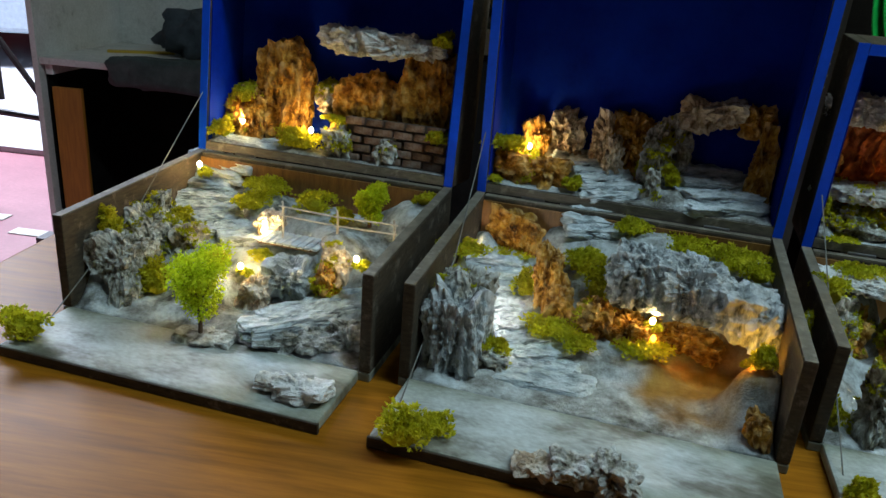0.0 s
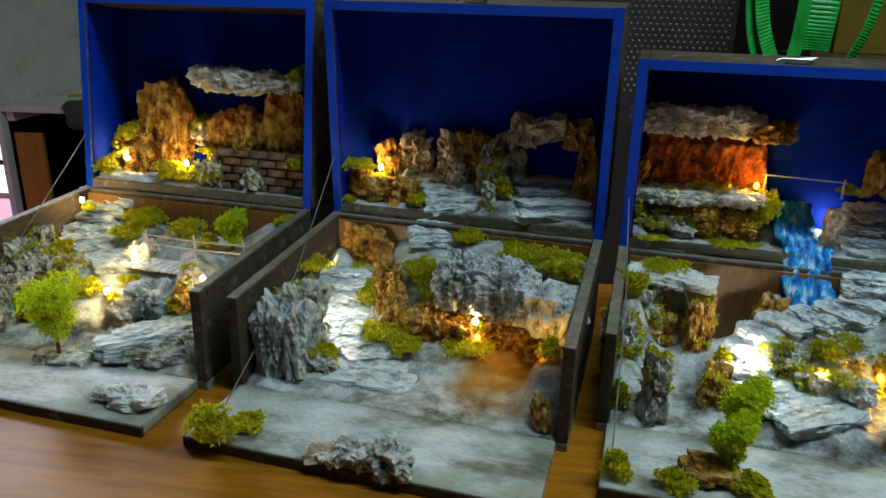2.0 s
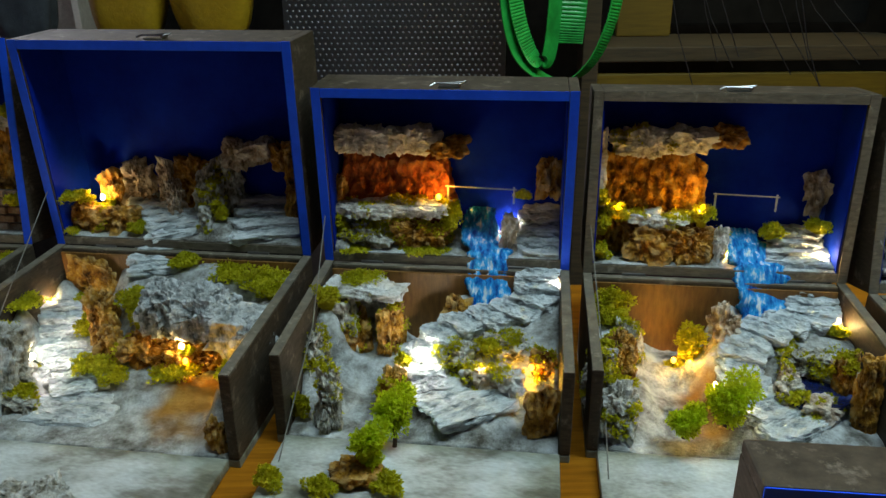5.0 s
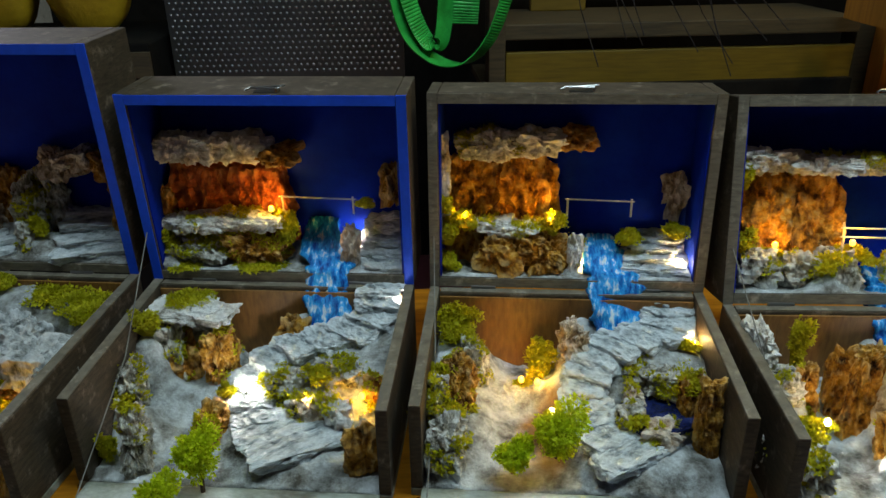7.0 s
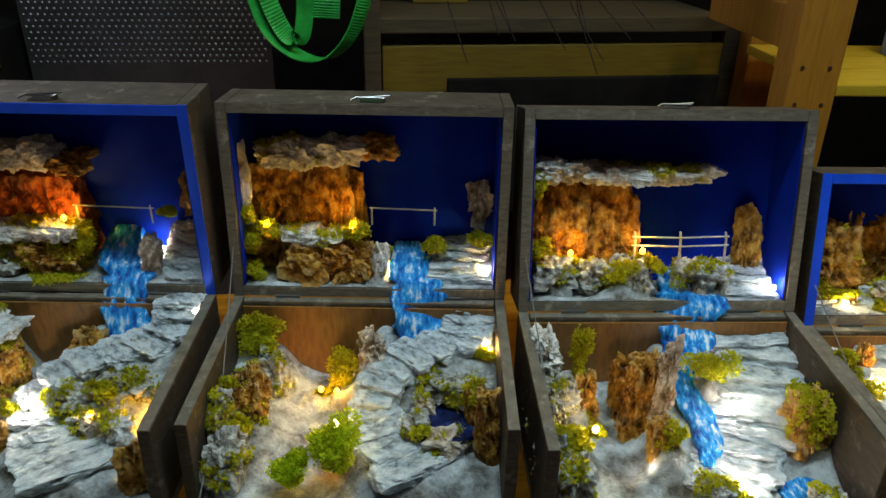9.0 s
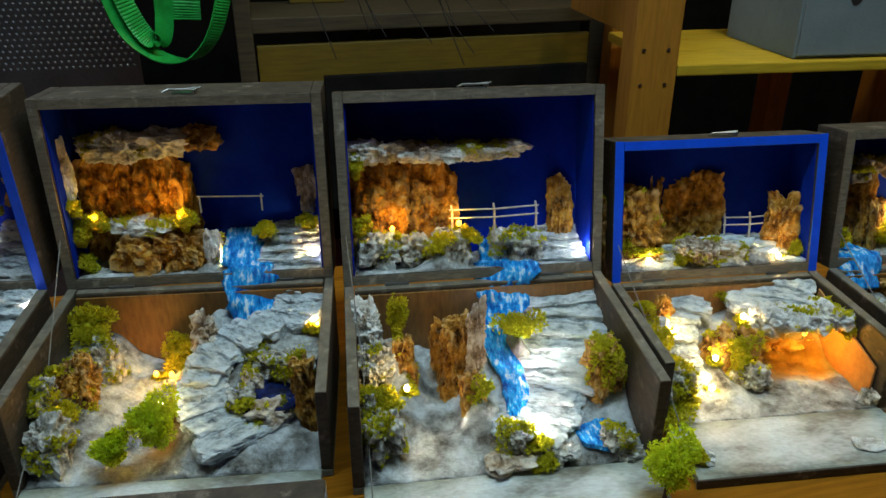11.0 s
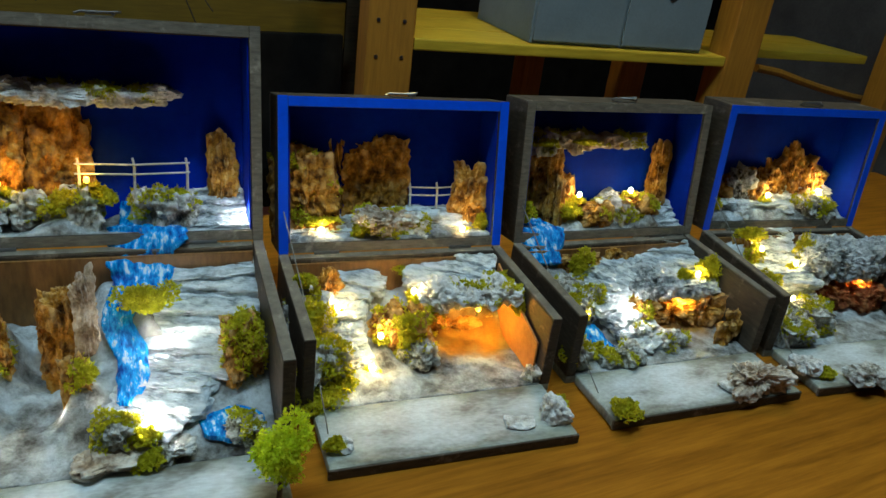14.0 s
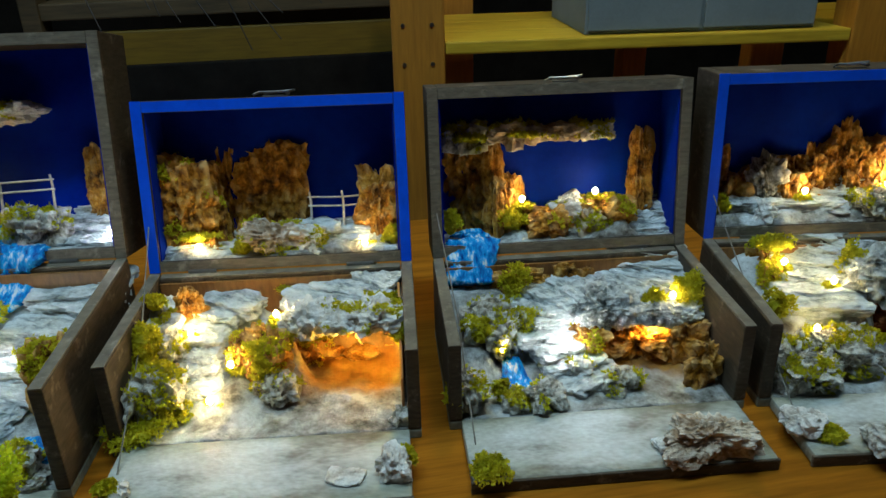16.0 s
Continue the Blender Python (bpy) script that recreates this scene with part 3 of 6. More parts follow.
def rock(box, space, u, v, w, su, sw, look_name, flat=False, thick=None, bare=False):
    mat, label, style, st = ROCK_LOOK[look_name]
    sv = min(0.75 * su + 0.25 * sw, 0.06)
    if space == "l":
        sv = min(sv, 0.036)
    elif v < 0:
        sv = min(sv, 0.034)
    elif flat:
        sv = min(sv, 0.050)
    if thick:
        sv = thick
    h = sw if space == "l" else max(0.6 * sw, sw - 0.22 * sv) * (0.9 if v < 0 else 1.0)
    low = w
    if not flat and space == "l" and w < 0.06:
        low = 0.011
    elif not flat and space == "b" and w > 0.03:
        low = max(0.02, w - 0.5 * h)
    if not flat and w <= 0.03:
        box.note(space, u, v + sv * 0.2, min(w, 0.02) + 0.002)
    full = w + h - low
    size = max(su, full)
    if flat or su > 2.2 * full:
        style = "hood" if flat and space == "b" and look_name != "white" else "ledge"
    elif style == "bark" and full > 1.9 * su and look_name == "cork" and space == "l":
        style = "column"
    if space == "l" and style == "column":
        su *= 1.2
    if space == "l" and look_name in ("cork", "rust") and su > 0.04 and full > 0.045:
        style = "plate"
    bm = crag(su * 1.02, sv, full * 1.08, style, 3 if size < 0.018 else 5 if size > 0.058 else 4, 1.0, st)
    m = spot(box, space, u, v + sv * (0.5 if v < 0 else 0.2), low + full / 2 - (0 if flat else 0.03 * full)) @ pose(0, 0, 0, 0, 0, (SEED[0] * 37) % 24 - 12)
    random.seed(SEED[0])
    much = random.uniform(0.0, 1.0)
    share = 0.0
    if look_name in ("cork", "grey", "tan", "white", "stone"):
        share = (0.10 + 0.30 * much) if space == "b" else 0.06 + 0.24 * much
    if v < 0:
        share = 0.0
    if look_name == "white" or flat and space == "l":
        share *= 0.3
    if style == "hood" or bare:
        share = 0.0
    mossy = fuzz(bm, share, low + full / 2) if share > 0.06 else None
    ob = part("rock", bm, mat, m=m)
    tagged(ob, label, "rock", "rocks of the dioramas")
    if mossy:
        bmesh.ops.transform(mossy, matrix=box.m.inverted() @ m, verts=mossy.verts)
        CREEP.setdefault(id(box), (box, []))[1].append(mossy)
    return ob


CREEP = {}


def creeping_moss():
    """The thin moss over the rocks of each box, one sheet of stuff a box."""
    for box, lots in CREEP.values():
        co, faces = [], []
        for bm in lots:
            for f in bm.faces:
                faces.append(tuple(range(len(co), len(co) + 4)))
                co += [tuple(v.co) for v in f.verts]
            bm.free()
        me = bpy.data.meshes.new("creeping_moss")
        me.from_pydata(co, [], faces)
        me.materials.append(M_MOSS)
        ob = new("creeping_moss", me)
        ob.matrix_world = box.m
        tagged(ob, "yellow-green moss creeping over the rocks of the diorama", "moss", kind="stuff")


def slabrock(box, space, u, v, w, su, sw, look_name):
    ob = rock(box, space, u, v, w, su * 1.1, sw, look_name, True)
    ob["label"] = "broad overhanging slab of pale craggy rock" if look_name != "white" else "long white-dusted bark ledge"
    return ob


def blade(bm, p, out, s):
    """One ragged leaf that points outwards."""
    a = (out + Vector((random.gauss(0, 0.6), random.gauss(0, 0.6), random.gauss(0, 0.6)))).normalized()
    b = a.orthogonal().normalized()
    q = a.cross(b)
    t = random.random() * 6.3
    b = b * math.cos(t) + q * math.sin(t)
    s *= 0.6 + 0.8 * random.random()
    bm.faces.new([bm.verts.new(p + s * k) for k in (a * 1.1, b * 0.5, -a * 0.5, b * -0.5)])


def fuzz(bm, share, seedling):
    """Moss that creeps over the upper sides of a rock, in patches."""
    out = bmesh.new()
    bm.normal_update()
    off = seed()
    n = 0
    for f in bm.faces:
        c, nz = f.calc_center_median(), f.normal
        k = noise.noise(c * 55 + off) + 0.5 * noise.noise(c * 160 - off) + 0.35 * nz.z
        if nz.z > -0.35 and k > 0.62 - share:
            for i in range(1 + int(f.calc_area() * 7.0e5)):
                blade(out, c + nz * random.uniform(0.0002, 0.0022) + 0.001 * Vector((random.gauss(0, 1), random.gauss(0, 1), random.gauss(0, 1))), nz, 0.0021)
                n += 1
        if n > 2600:
            break
    if n < 60:
        out.free()
        return None
    return out


def leaves(bm, n, size, rx, ry, rz, off, floor=-1.0, centre=(0, 0, 0)):
    """Small ragged leaves in an uneven lump."""
    c = Vector(centre)
    for i in range(n):
        d = Vector((random.gauss(0, 1), random.gauss(0, 1), random.gauss(0, 1))).normalized()
        if d.z < floor:
            d.z = -d.z
        r = (0.5 + 0.5 * random.random() ** 0.5) * (0.85 + 0.55 * noise.noise(d * 1.7 + off))
        blade(bm, c + Vector((d.x * rx * r, d.y * ry * r, d.z * rz * r)), d, size)


def moss(box, space, u, v, w, su, sw, firm=True):
    sv = min(0.8 * su, 0.05, 0.03 if space == "l" else 0.05)
    sw = max(0.6 * sw, sw - 0.25 * sv)
    bm = crag(su * 0.6, sv * 0.6, sw * 0.66, "bark", 2)
    off = seed()
    random.seed(SEED[0])
    n = 4 + int(su / 0.008)
    each = int(150 + 2.4e5 * su * sw / n * 2)
    for k in range(n):
        a, r = k * 2.4, math.sqrt((k + 0.3) / n)
        x, y = math.cos(a) * r * su * 0.36, math.sin(a) * r * sv * 0.36
        z = sw * (0.12 * (1 - r) + random.uniform(-0.22, 0.22))
        q = random.uniform(0.75, 1.15)
        leaves(bm, each, 0.0021, su * 0.26 * q, sv * 0.30 * q, sw * 0.34 * q, off + Vector((k, 0, 0)), -0.5, (x, y, z))
    ob = part("moss_clump", bm, M_MOSS, m=spot(box, space, u, v + sv * 0.15, w + sw * 0.46))
    tagged(ob, "olive-green tuft of dried moss on the diorama ground" if v >= 0 else "yellow-green tuft of moss on the grey flap", "moss", "moss clumps of the dioramas")
    if v >= 0 and firm and (space == "b" or w < 0.03):
        box.note(space, u, v + sv * 0.15, w + sw * 0.12)
    return ob


def tree(box, space, u, v, w, su, sw, low=0.28):
    ob = thing("miniature_tree", spot(box, space, u, v, w), "little tree with lime-green flock leaves and a thin trunk", "tree", "miniature trees")
    off = seed()
    random.seed(SEED[0])
    part("trunk", tube([(0, 0, -0.002), (0.001, 0.0, sw * 0.2), (-0.001, 0.001, sw * 0.42), (0.001, 0, sw * 0.75)], 0.0022, 7, taper=0.45), M_TWIG, ob, "thin brown twig")
    for k in range(4):
        a = k * 1.7
        part("branch", tube([(0, 0, sw * 0.38), (math.cos(a) * su * 0.2, math.sin(a) * su * 0.2, sw * 0.6)], 0.001, 5, taper=0.4), M_TWIG, ob)
    bm = bmesh.new()
    h = sw * (1.0 - low)
    for k in range(9):
        a, r = k * 2.4, su * 0.24 * (0.3 + 0.7 * (k % 3) / 2)
        z = sw * low + h * (0.22 + 0.60 * ((k * 0.37) % 1))
        leaves(bm, 640, 0.0019, su * 0.32, su * 0.32, h * 0.30, off + Vector((k, 0, 0)), centre=(math.cos(a) * r, math.sin(a) * r, z))
    part("crown", bm, M_LEAF, ob, "lime-green flock foliage")
    return ob


STAIRS = {}


def run_of(box, space):
    key = (id(box), space)
    if key not in STAIRS:
        STAIRS[key] = thing("stone_stairs", box.m if space == "b" else box.m @ box.lm, "flight of pale blue-grey slate steps", "stairs", "stone stairs of the dioramas")
    return STAIRS[key]


FLIGHTS = {}


def slab(box, space, u, v, w, su, sw):
    """One step of a flight: its front edge at v; the steps are laid by flights()."""
    FLIGHTS.setdefault((id(box), space), (box, space, []))[2].append((Vector((u, v + 0.018, w)), su))
    for g in (-0.35, 0, 0.35):
        box.note(space, u + g * su, v + 0.018, w - 0.003)


def flights():
    """Broken flat stones, each turned a little to the way the path goes."""
    for box, space, steps in FLIGHTS.values():
        for k, (c, su) in enumerate(steps):
            near = [q - c if i > k else c - q for i, (q, s) in ((i, steps[i]) for i in (k - 1, k + 1) if 0 <= i < len(steps)) if (q - c).length < 0.045]
            way = sum((Vector((d.x, d.y, 0)) for d in near), Vector((0, 0, 0)))
            turn = math.degrees(math.atan2(way.x, -way.y)) if near and way.length > 0.004 else 0.0
            turn = 0.62 * max(-75.0, min(75.0, turn))
            deep, high = 0.034 + 0.006 * noise.noise(seed()), 0.013
            bm = crag(su * 1.08, deep, high, "step", 4, 1.3)
            yaw = turn + 9 * noise.noise(seed())
            part("step", bm, M_SLAB, run_of(box, space), m=pose(c.x, c.y, c.z - 0.0015, 0, 3 * noise.noise(seed()), yaw))


def stream(box, stations):
    """Running water as one poured sheet: stations (space, u, v, w, width) from the top down."""
    knots = []
    for space, u, v, w, wide in stations:
        m = Matrix() if space == "b" else box.lm
        knots.append((m @ Vector((u, v, w)), wide))
        for g in (-0.4, 0, 0.4):
            box.note(space, u + g * wide, v + 0.004, w - 0.007)
    rows = []
    for i in range(len(knots) - 1):
        p = [knots[max(i - 1, 0)], knots[i], knots[i + 1], knots[min(i + 2, len(knots) - 1)]]
        for k in range(8):
            t = k / 8
            f = (0.5 * (-t + 2 * t * t - t ** 3), 0.5 * (2 - 5 * t * t + 3 * t ** 3), 0.5 * (t + 4 * t * t - 3 * t ** 3), 0.5 * (t ** 3 - t * t))
            rows.append((sum((q[0] * a for q, a in zip(p, f)), Vector((0, 0, 0))), sum(q[1] * a for q, a in zip(p, f))))
    rows.append(knots[-1])
    off, nx = seed(), 18
    bm = bmesh.new()
    top, low = [], []
    for j, (c, wide) in enumerate(rows):
        way = rows[min(j + 1, len(rows) - 1)][0] - rows[max(j - 1, 0)][0]
        across = Vector((-way.y, way.x, 0))
        across = across.normalized() if across.length > 1e-5 else Vector((1, 0, 0))
        if across.x < 0:
            across = -across
        across = (across + Vector((0.6, 0, 0))).normalized()
        for i in range(nx + 1):
            f = i / nx - 0.5
            e = 1 + 0.30 * noise.noise(Vector((5.0 if f < 0 else 9.0, j * 0.21, 0)) + off) + 0.12 * noise.noise(Vector((f, j * 0.7, 1)) - off)
            x = f * wide * e
            lift = 0.0014 * (1 - (2 * f) ** 4) + 0.0024 * noise.fractal(Vector((x * 150, j * 0.22, 0)) + off, 1, 2, 4)
            p = c + across * x + Vector((0, -0.5 * lift, 0.9 * lift))
            top.append(bm.verts.new(p))
            low.append(bm.verts.new(c + across * x + Vector((0, 0.006, -0.006))))

    def q(i, j):
        return j * (nx + 1) + i
    last = len(rows) - 1
    for j in range(last):
        for i in range(nx):
            bm.faces.new((top[q(i, j)], top[q(i + 1, j)], top[q(i + 1, j + 1)], top[q(i, j + 1)]))
            bm.faces.new((low[q(i, j)], low[q(i, j + 1)], low[q(i + 1, j + 1)], low[q(i + 1, j)]))
        for i in (0, nx):
            bm.faces.new((top[q(i, j)], top[q(i, j + 1)], low[q(i, j + 1)], low[q(i, j)]))
    for i in range(nx):
        for j in (0, last):
            bm.faces.new((top[q(i, j)], low[q(i, j)], low[q(i + 1, j)], top[q(i + 1, j)]))
    fall = thing("waterfall", box.m, "glossy bright blue resin waterfall running down between the rocks", "water", "water of the dioramas")
    part("water_sheet", bm, M_WATER, fall, smooth=True)


def pool(box, space, u, v, w, su, sw):
    off = seed()
    vs = []
    for i in range(28):
        a = 2 * math.pi * i / 28
        e = 1 + 0.22 * noise.noise(Vector((math.cos(a), math.sin(a), 0)) * 1.5 + off)
        vs.append((math.cos(a) * su / 2 * e, math.sin(a) * su * 0.42 * e))
    ob = part("pool", prism(vs, 2, -0.004, 0.001, 0.0006), M_POOL if w > 0.02 else M_WATER, m=spot(box, space, u, v, w + 0.003))
    box.note(space, u, v, w)
    return tagged(ob, "small glossy pool of blue resin water", "water", "water of the dioramas")


def fence(box, space, u, v, w, su, sw, mat=None, label="pale stick fence with two thin rails"):
    mat = mat or M_STICK
    ob = thing("stick_fence", spot(box, space, u, v, w), label, "fence")
    for k in range(3):
        x = (k / 2 - 0.5) * su * 0.94
        part("post", tube([(x, 0, -0.020 if w > 0.03 else -0.002), (x + 0.0006, 0, sw * 0.6), (x - 0.0004, 0, sw * 1.0)], 0.0013, 6, taper=0.8), mat, ob)
    for z in (0.78, 0.38):
        part("rail", tube([(-su * 0.5, -0.001, sw * z), (0, -0.0016, sw * (z - 0.05)), (su * 0.5, -0.001, sw * (z + 0.02))], 0.0009, 6), mat, ob)
    if space == "b":
        box.note(space, u, v, w)
    return ob


def rail(box, space, u, v, w, su, sw):
    ob = thing("hand_rail", spot(box, space, u, v, w), "thin pale stick rail over the waterfall", "rail")
    part("rail", tube([(-su / 2, 0, sw * 0.7), (su / 2, 0, sw * 0.45)], 0.0008, 6), M_STICK, ob)
    for x in (-0.46, 0.46):
        part("post", tube([(su * x, 0, -0.012), (su * x, 0, sw * 0.8)], 0.001, 6), M_STICK, ob)
    return ob


def twigfence(box, space, u, v, w, su, sw):
    return fence(box, space, u, v, w, su, sw, M_TWIG, "dark twig fence on the grey flap")


def plank(box, space, u, v, w, su, sw):
    ob = thing("footbridge", spot(box, space, u, v, w), "little footbridge of grey planks", "bridge")
    for k in range(9):
        x = (k / 8 - 0.5) * su * 0.92
        part("plank", block(x - su * 0.045, -0.004, sw * 0.3, x + su * 0.045, 0.026, sw * 0.3 + 0.0025, 0.0005), M_SLAB, ob)
    for y in (-0.001, 0.022):
        part("beam", block(-su * 0.5, y, sw * 0.1, su * 0.5, y + 0.003, sw * 0.3 - 0.0003, 0.0005), M_TWIG, ob)
    return ob


def brick(box, space, u, v, w, su, sw):
    ob = thing("brick_wall", spot(box, space, u, v, w), "low wall of small worn brown bricks", "wall")
    part("mortar", block(-su / 2, 0.002, 0, su / 2, 0.010, sw * 0.98, 0.001), M_MORTAR, ob)
    rows, bh = 5, sw / 5
    meshes = [mesh_of("brick", block(-0.0105, -0.004, -bh * 0.4, 0.0105, 0.004, bh * 0.4, 0.0011), M_BRICK) for k in range(1)]
    for r in range(rows):
        x = -su / 2 + (0.011 if r % 2 else 0.0)
        while x < su / 2 - 0.004:
            b = new("brick", meshes[0])
            b.parent = ob
            s = random.uniform(0.85, 1.05)
            if x + 0.0105 < su / 2 + 0.004:
                b.matrix_local = pose(max(x + 0.0105, -su / 2 + 0.0105), random.uniform(-0.001, 0.001), bh * (r + 0.5), random.uniform(-4, 4), random.uniform(-2, 2), random.uniform(-4, 4)) @ Matrix.Diagonal((s, 1, s, 1))
            else:
                bpy.data.objects.remove(b)
            x += 0.0235
    return ob


def sidepanel(box, space, u, v, w, su, sw):
    ob = part("cave_side_panel", prism([(0.012, 0.0095), (box.deep - 0.03, 0.0095), (box.deep - 0.03, sw * 0.9), (0.012, sw * 0.55)], 0, -0.002, 0.0, 0.0005), M_ORANGE, m=spot(box, "b", box.wide - T - 0.002, 0, 0))
    return tagged(ob, "orange ochre painted side panel of the cave", "panel")


def led_at(box, space, u, v, w, **more):
    if "watts" not in more and "white" in more:
        more["watts"] = 0.05
    if "up" not in more and "white" not in more and w < 0.12:
        moss(box, space, u + 0.002, v + 0.004, max(w - 0.012, 0.009), 0.016, 0.012, False)
    p = spot(box, space, u, v, w).translation
    return led(p.x, p.y, p.z, **more)


def note(self, space, u, v, w):
    self.notes[space].append((u, v, w))


def knot(self, u, v, w):
    for k in range(3):
        note(self, "b", u, v, w)


def lid_knot(self, u, v, w):
    for k in range(3):
        note(self, "l", u, v, w)


def relief(self):
    """The modelled ground of base and lid, through the feet of what stands on it."""
    for space in ("b", "l"):
        pts = list(self.notes[space])
        if space == "b":
            x0, x1, y0, y1 = T + 0.0005, self.wide - T - 0.0005, 0.0005, self.deep - T - 0.0035
            pts += [(self.wide * k / 5, -0.004, 0.008) for k in range(6)]
            nx, ny, least = 70, 44, 0.0084
        else:
            x0, x1, y0, y1 = T + 0.002, self.wide - T - 0.002, 0.001, 0.044
            pts += [(self.wide * k / 5, -0.01, 0.008) for k in range(6)]
            nx, ny, least = 60, 16, T + 0.0004
        P = np.array([p for p in pts if p[1] >= -0.012])
        bm = bmesh.new()
        grid = []
        Z = np.zeros((ny + 1, nx + 1))
        for j in range(ny + 1):
            for i in range(nx + 1):
                x, y = x0 + (x1 - x0) * i / nx, y0 + (y1 - y0) * j / ny
                d = 1.0 / (((P[:, 0] - x) ** 2 + (P[:, 1] - y) ** 2) ** 2.0 + 4e-10)
                Z[j, i] = (d * P[:, 2]).sum() / d.sum()
        for k in range(3):
            E = np.pad(Z, 1, mode="edge")
            Z = (2 * E[1:-1, 1:-1] + E[:-2, 1:-1] + E[2:, 1:-1] + E[1:-1, :-2] + E[1:-1, 2:]) / 6
        for j in range(ny + 1):
            for i in range(nx + 1):
                x, y = x0 + (x1 - x0) * i / nx, y0 + (y1 - y0) * j / ny
                z = float(Z[j, i])
                z += 0.0026 * noise.fractal(Vector((x * 75, y * 75, z * 40)), 0.7, 2, 4) - 0.001
                grid.append(bm.verts.new((x, y, max(z, least))))
        for j in range(ny):
            for i in range(nx):
                a = j * (nx + 1) + i
                bm.faces.new((grid[a], grid[a + 1], grid[a + nx + 2], grid[a + nx + 1]))
        # skirt down to the board, so that the ground is a solid piece
        rim = [grid[i] for i in range(nx + 1)] + [grid[j * (nx + 1) + nx] for j in range(1, ny + 1)]
        rim += [grid[ny * (nx + 1) + i] for i in range(nx - 1, -1, -1)] + [grid[j * (nx + 1)] for j in range(ny - 1, 0, -1)]
        low = [bm.verts.new((v.co.x, v.co.y, least - 0.0002)) for v in rim]
        for i in range(len(rim)):
            k = (i + 1) % len(rim)
            bm.faces.new((rim[i], rim[k], low[k], low[i]))
        if self.brown and space == "b":
            # brown paint on the floor of the caves, thinning out unevenly
            paint = bm.verts.layers.float.new("brown_paint")
            for vert in bm.verts:
                c = vert.co
                for u, v, ru, rv in self.brown:
                    e = math.sqrt(((c.x - u) / ru) ** 2 + ((c.y - v) / rv) ** 2) + 0.45 * noise.noise(c * 45)
                    vert[paint] = max(vert[paint], min(1.0, max(0.0, 1.6 - 1.5 * e)))
        part("modelled_ground", bm, M_GROUND if space == "b" else M_LID_GROUND, self.ob if space == "b" else self.lid, "rough sandy grey modelled ground", smooth=True)


Box.note, Box.knot, Box.lid_knot, Box.relief = note, knot, lid_knot, relief
Box.brown = ()
B2.brown = [(0.245, 0.085, 0.075, 0.075)]
B4.brown = [(0.1097, 0.059, 0.0249, 0.0536)]
B6.brown = [(0.172, 0.085, 0.062, 0.050)]
B7.brown = [(0.1779, 0.0645, 0.0393, 0.0422)]

# ---------- the landscapes in the boxes ----------

# box 1
rock(B1, "l", 0.0769, 0.0440, 0.0480, 0.0664, 0.0812, "cork", bare=True)
rock(B1, "l", 0.0427, 0.0400, 0.0414, 0.0462, 0.0335, "cork")
moss(B1, "l", 0.0385, 0.0300, 0.0555, 0.0311, 0.0293)
rock(B1, "l", 0.1341, 0.0480, 0.0602, 0.0288, 0.0324, "tan")
rock(B1, "l", 0.1782, 0.0500, 0.0525, 0.0743, 0.0515, "cork", bare=True)
rock(B1, "l", 0.2480, 0.0500, 0.0589, 0.0679, 0.0763, "cork", bare=True)
slabrock(B1, "l", 0.1629, 0.0350, 0.1216, 0.0576, 0.0301, "white")
slabrock(B1, "l", 0.2231, 0.0350, 0.1246, 0.0747, 0.0259, "white")
moss(B1, "l", 0.2694, 0.0260, 0.1380, 0.0250, 0.0240)
brick(B1, "l", 0.2293, 0.0200, 0.0100, 0.1176, 0.0484)
rock(B1, "l", 0.1631, 0.0140, 0.0100, 0.0341, 0.0376, "stone")
rock(B1, "l", 0.2189, 0.0100, 0.0100, 0.0287, 0.0302, "stone")
moss(B1, "l", 0.1153, 0.0100, 0.0121, 0.0532, 0.0341)
moss(B1, "l", 0.2774, 0.0100, 0.0387, 0.0272, 0.0261)
moss(B1, "l", 0.0221, 0.0080, 0.0139, 0.0344, 0.0291)
moss(B1, "l", 0.1512, 0.0360, 0.0456, 0.0416, 0.0159)
slab(B1, "l", 0.0488, 0.0500, 0.0337, 0.0896, 0.0040)
slab(B1, "l", 0.0480, 0.0360, 0.0226, 0.0920, 0.0040)
slab(B1, "l", 0.0477, 0.0200, 0.0114, 0.0957, 0.0040)
slab(B1, "l", 0.0478, 0.0050, 0.0100, 0.1022, 0.0040)
slab(B1, "b", 0.0306, 0.2130, 0.0993, 0.0836, 0.0040)
slab(B1, "b", 0.0252, 0.1980, 0.0887, 0.0762, 0.0040)
slab(B1, "b", 0.0231, 0.1830, 0.0781, 0.0716, 0.0040)
slab(B1, "b", 0.0285, 0.1680, 0.0696, 0.0679, 0.0040)
slab(B1, "b", 0.0449, 0.1530, 0.0638, 0.0618, 0.0040)
slab(B1, "b", 0.0673, 0.1390, 0.0592, 0.0570, 0.0040)
slab(B1, "b", 0.0905, 0.1260, 0.0556, 0.0537, 0.0040)
slab(B1, "b", 0.1155, 0.1130, 0.0529, 0.0504, 0.0040)
moss(B1, "b", 0.1024, 0.1880, 0.0775, 0.0561, 0.0320)
moss(B1, "b", 0.0983, 0.1620, 0.0682, 0.0420, 0.0279)
moss(B1, "b", 0.1651, 0.1780, 0.0717, 0.0459, 0.0334)
tree(B1, "b", 0.2341, 0.1680, 0.0741, 0.0366, 0.0444, low=0.12)
moss(B1, "b", 0.2077, 0.1600, 0.0698, 0.0253, 0.0243)
fence(B1, "b", 0.2195, 0.1200, 0.0788, 0.1229, 0.0230)
plank(B1, "b", 0.1729, 0.1080, 0.0578, 0.0648, 0.0136)
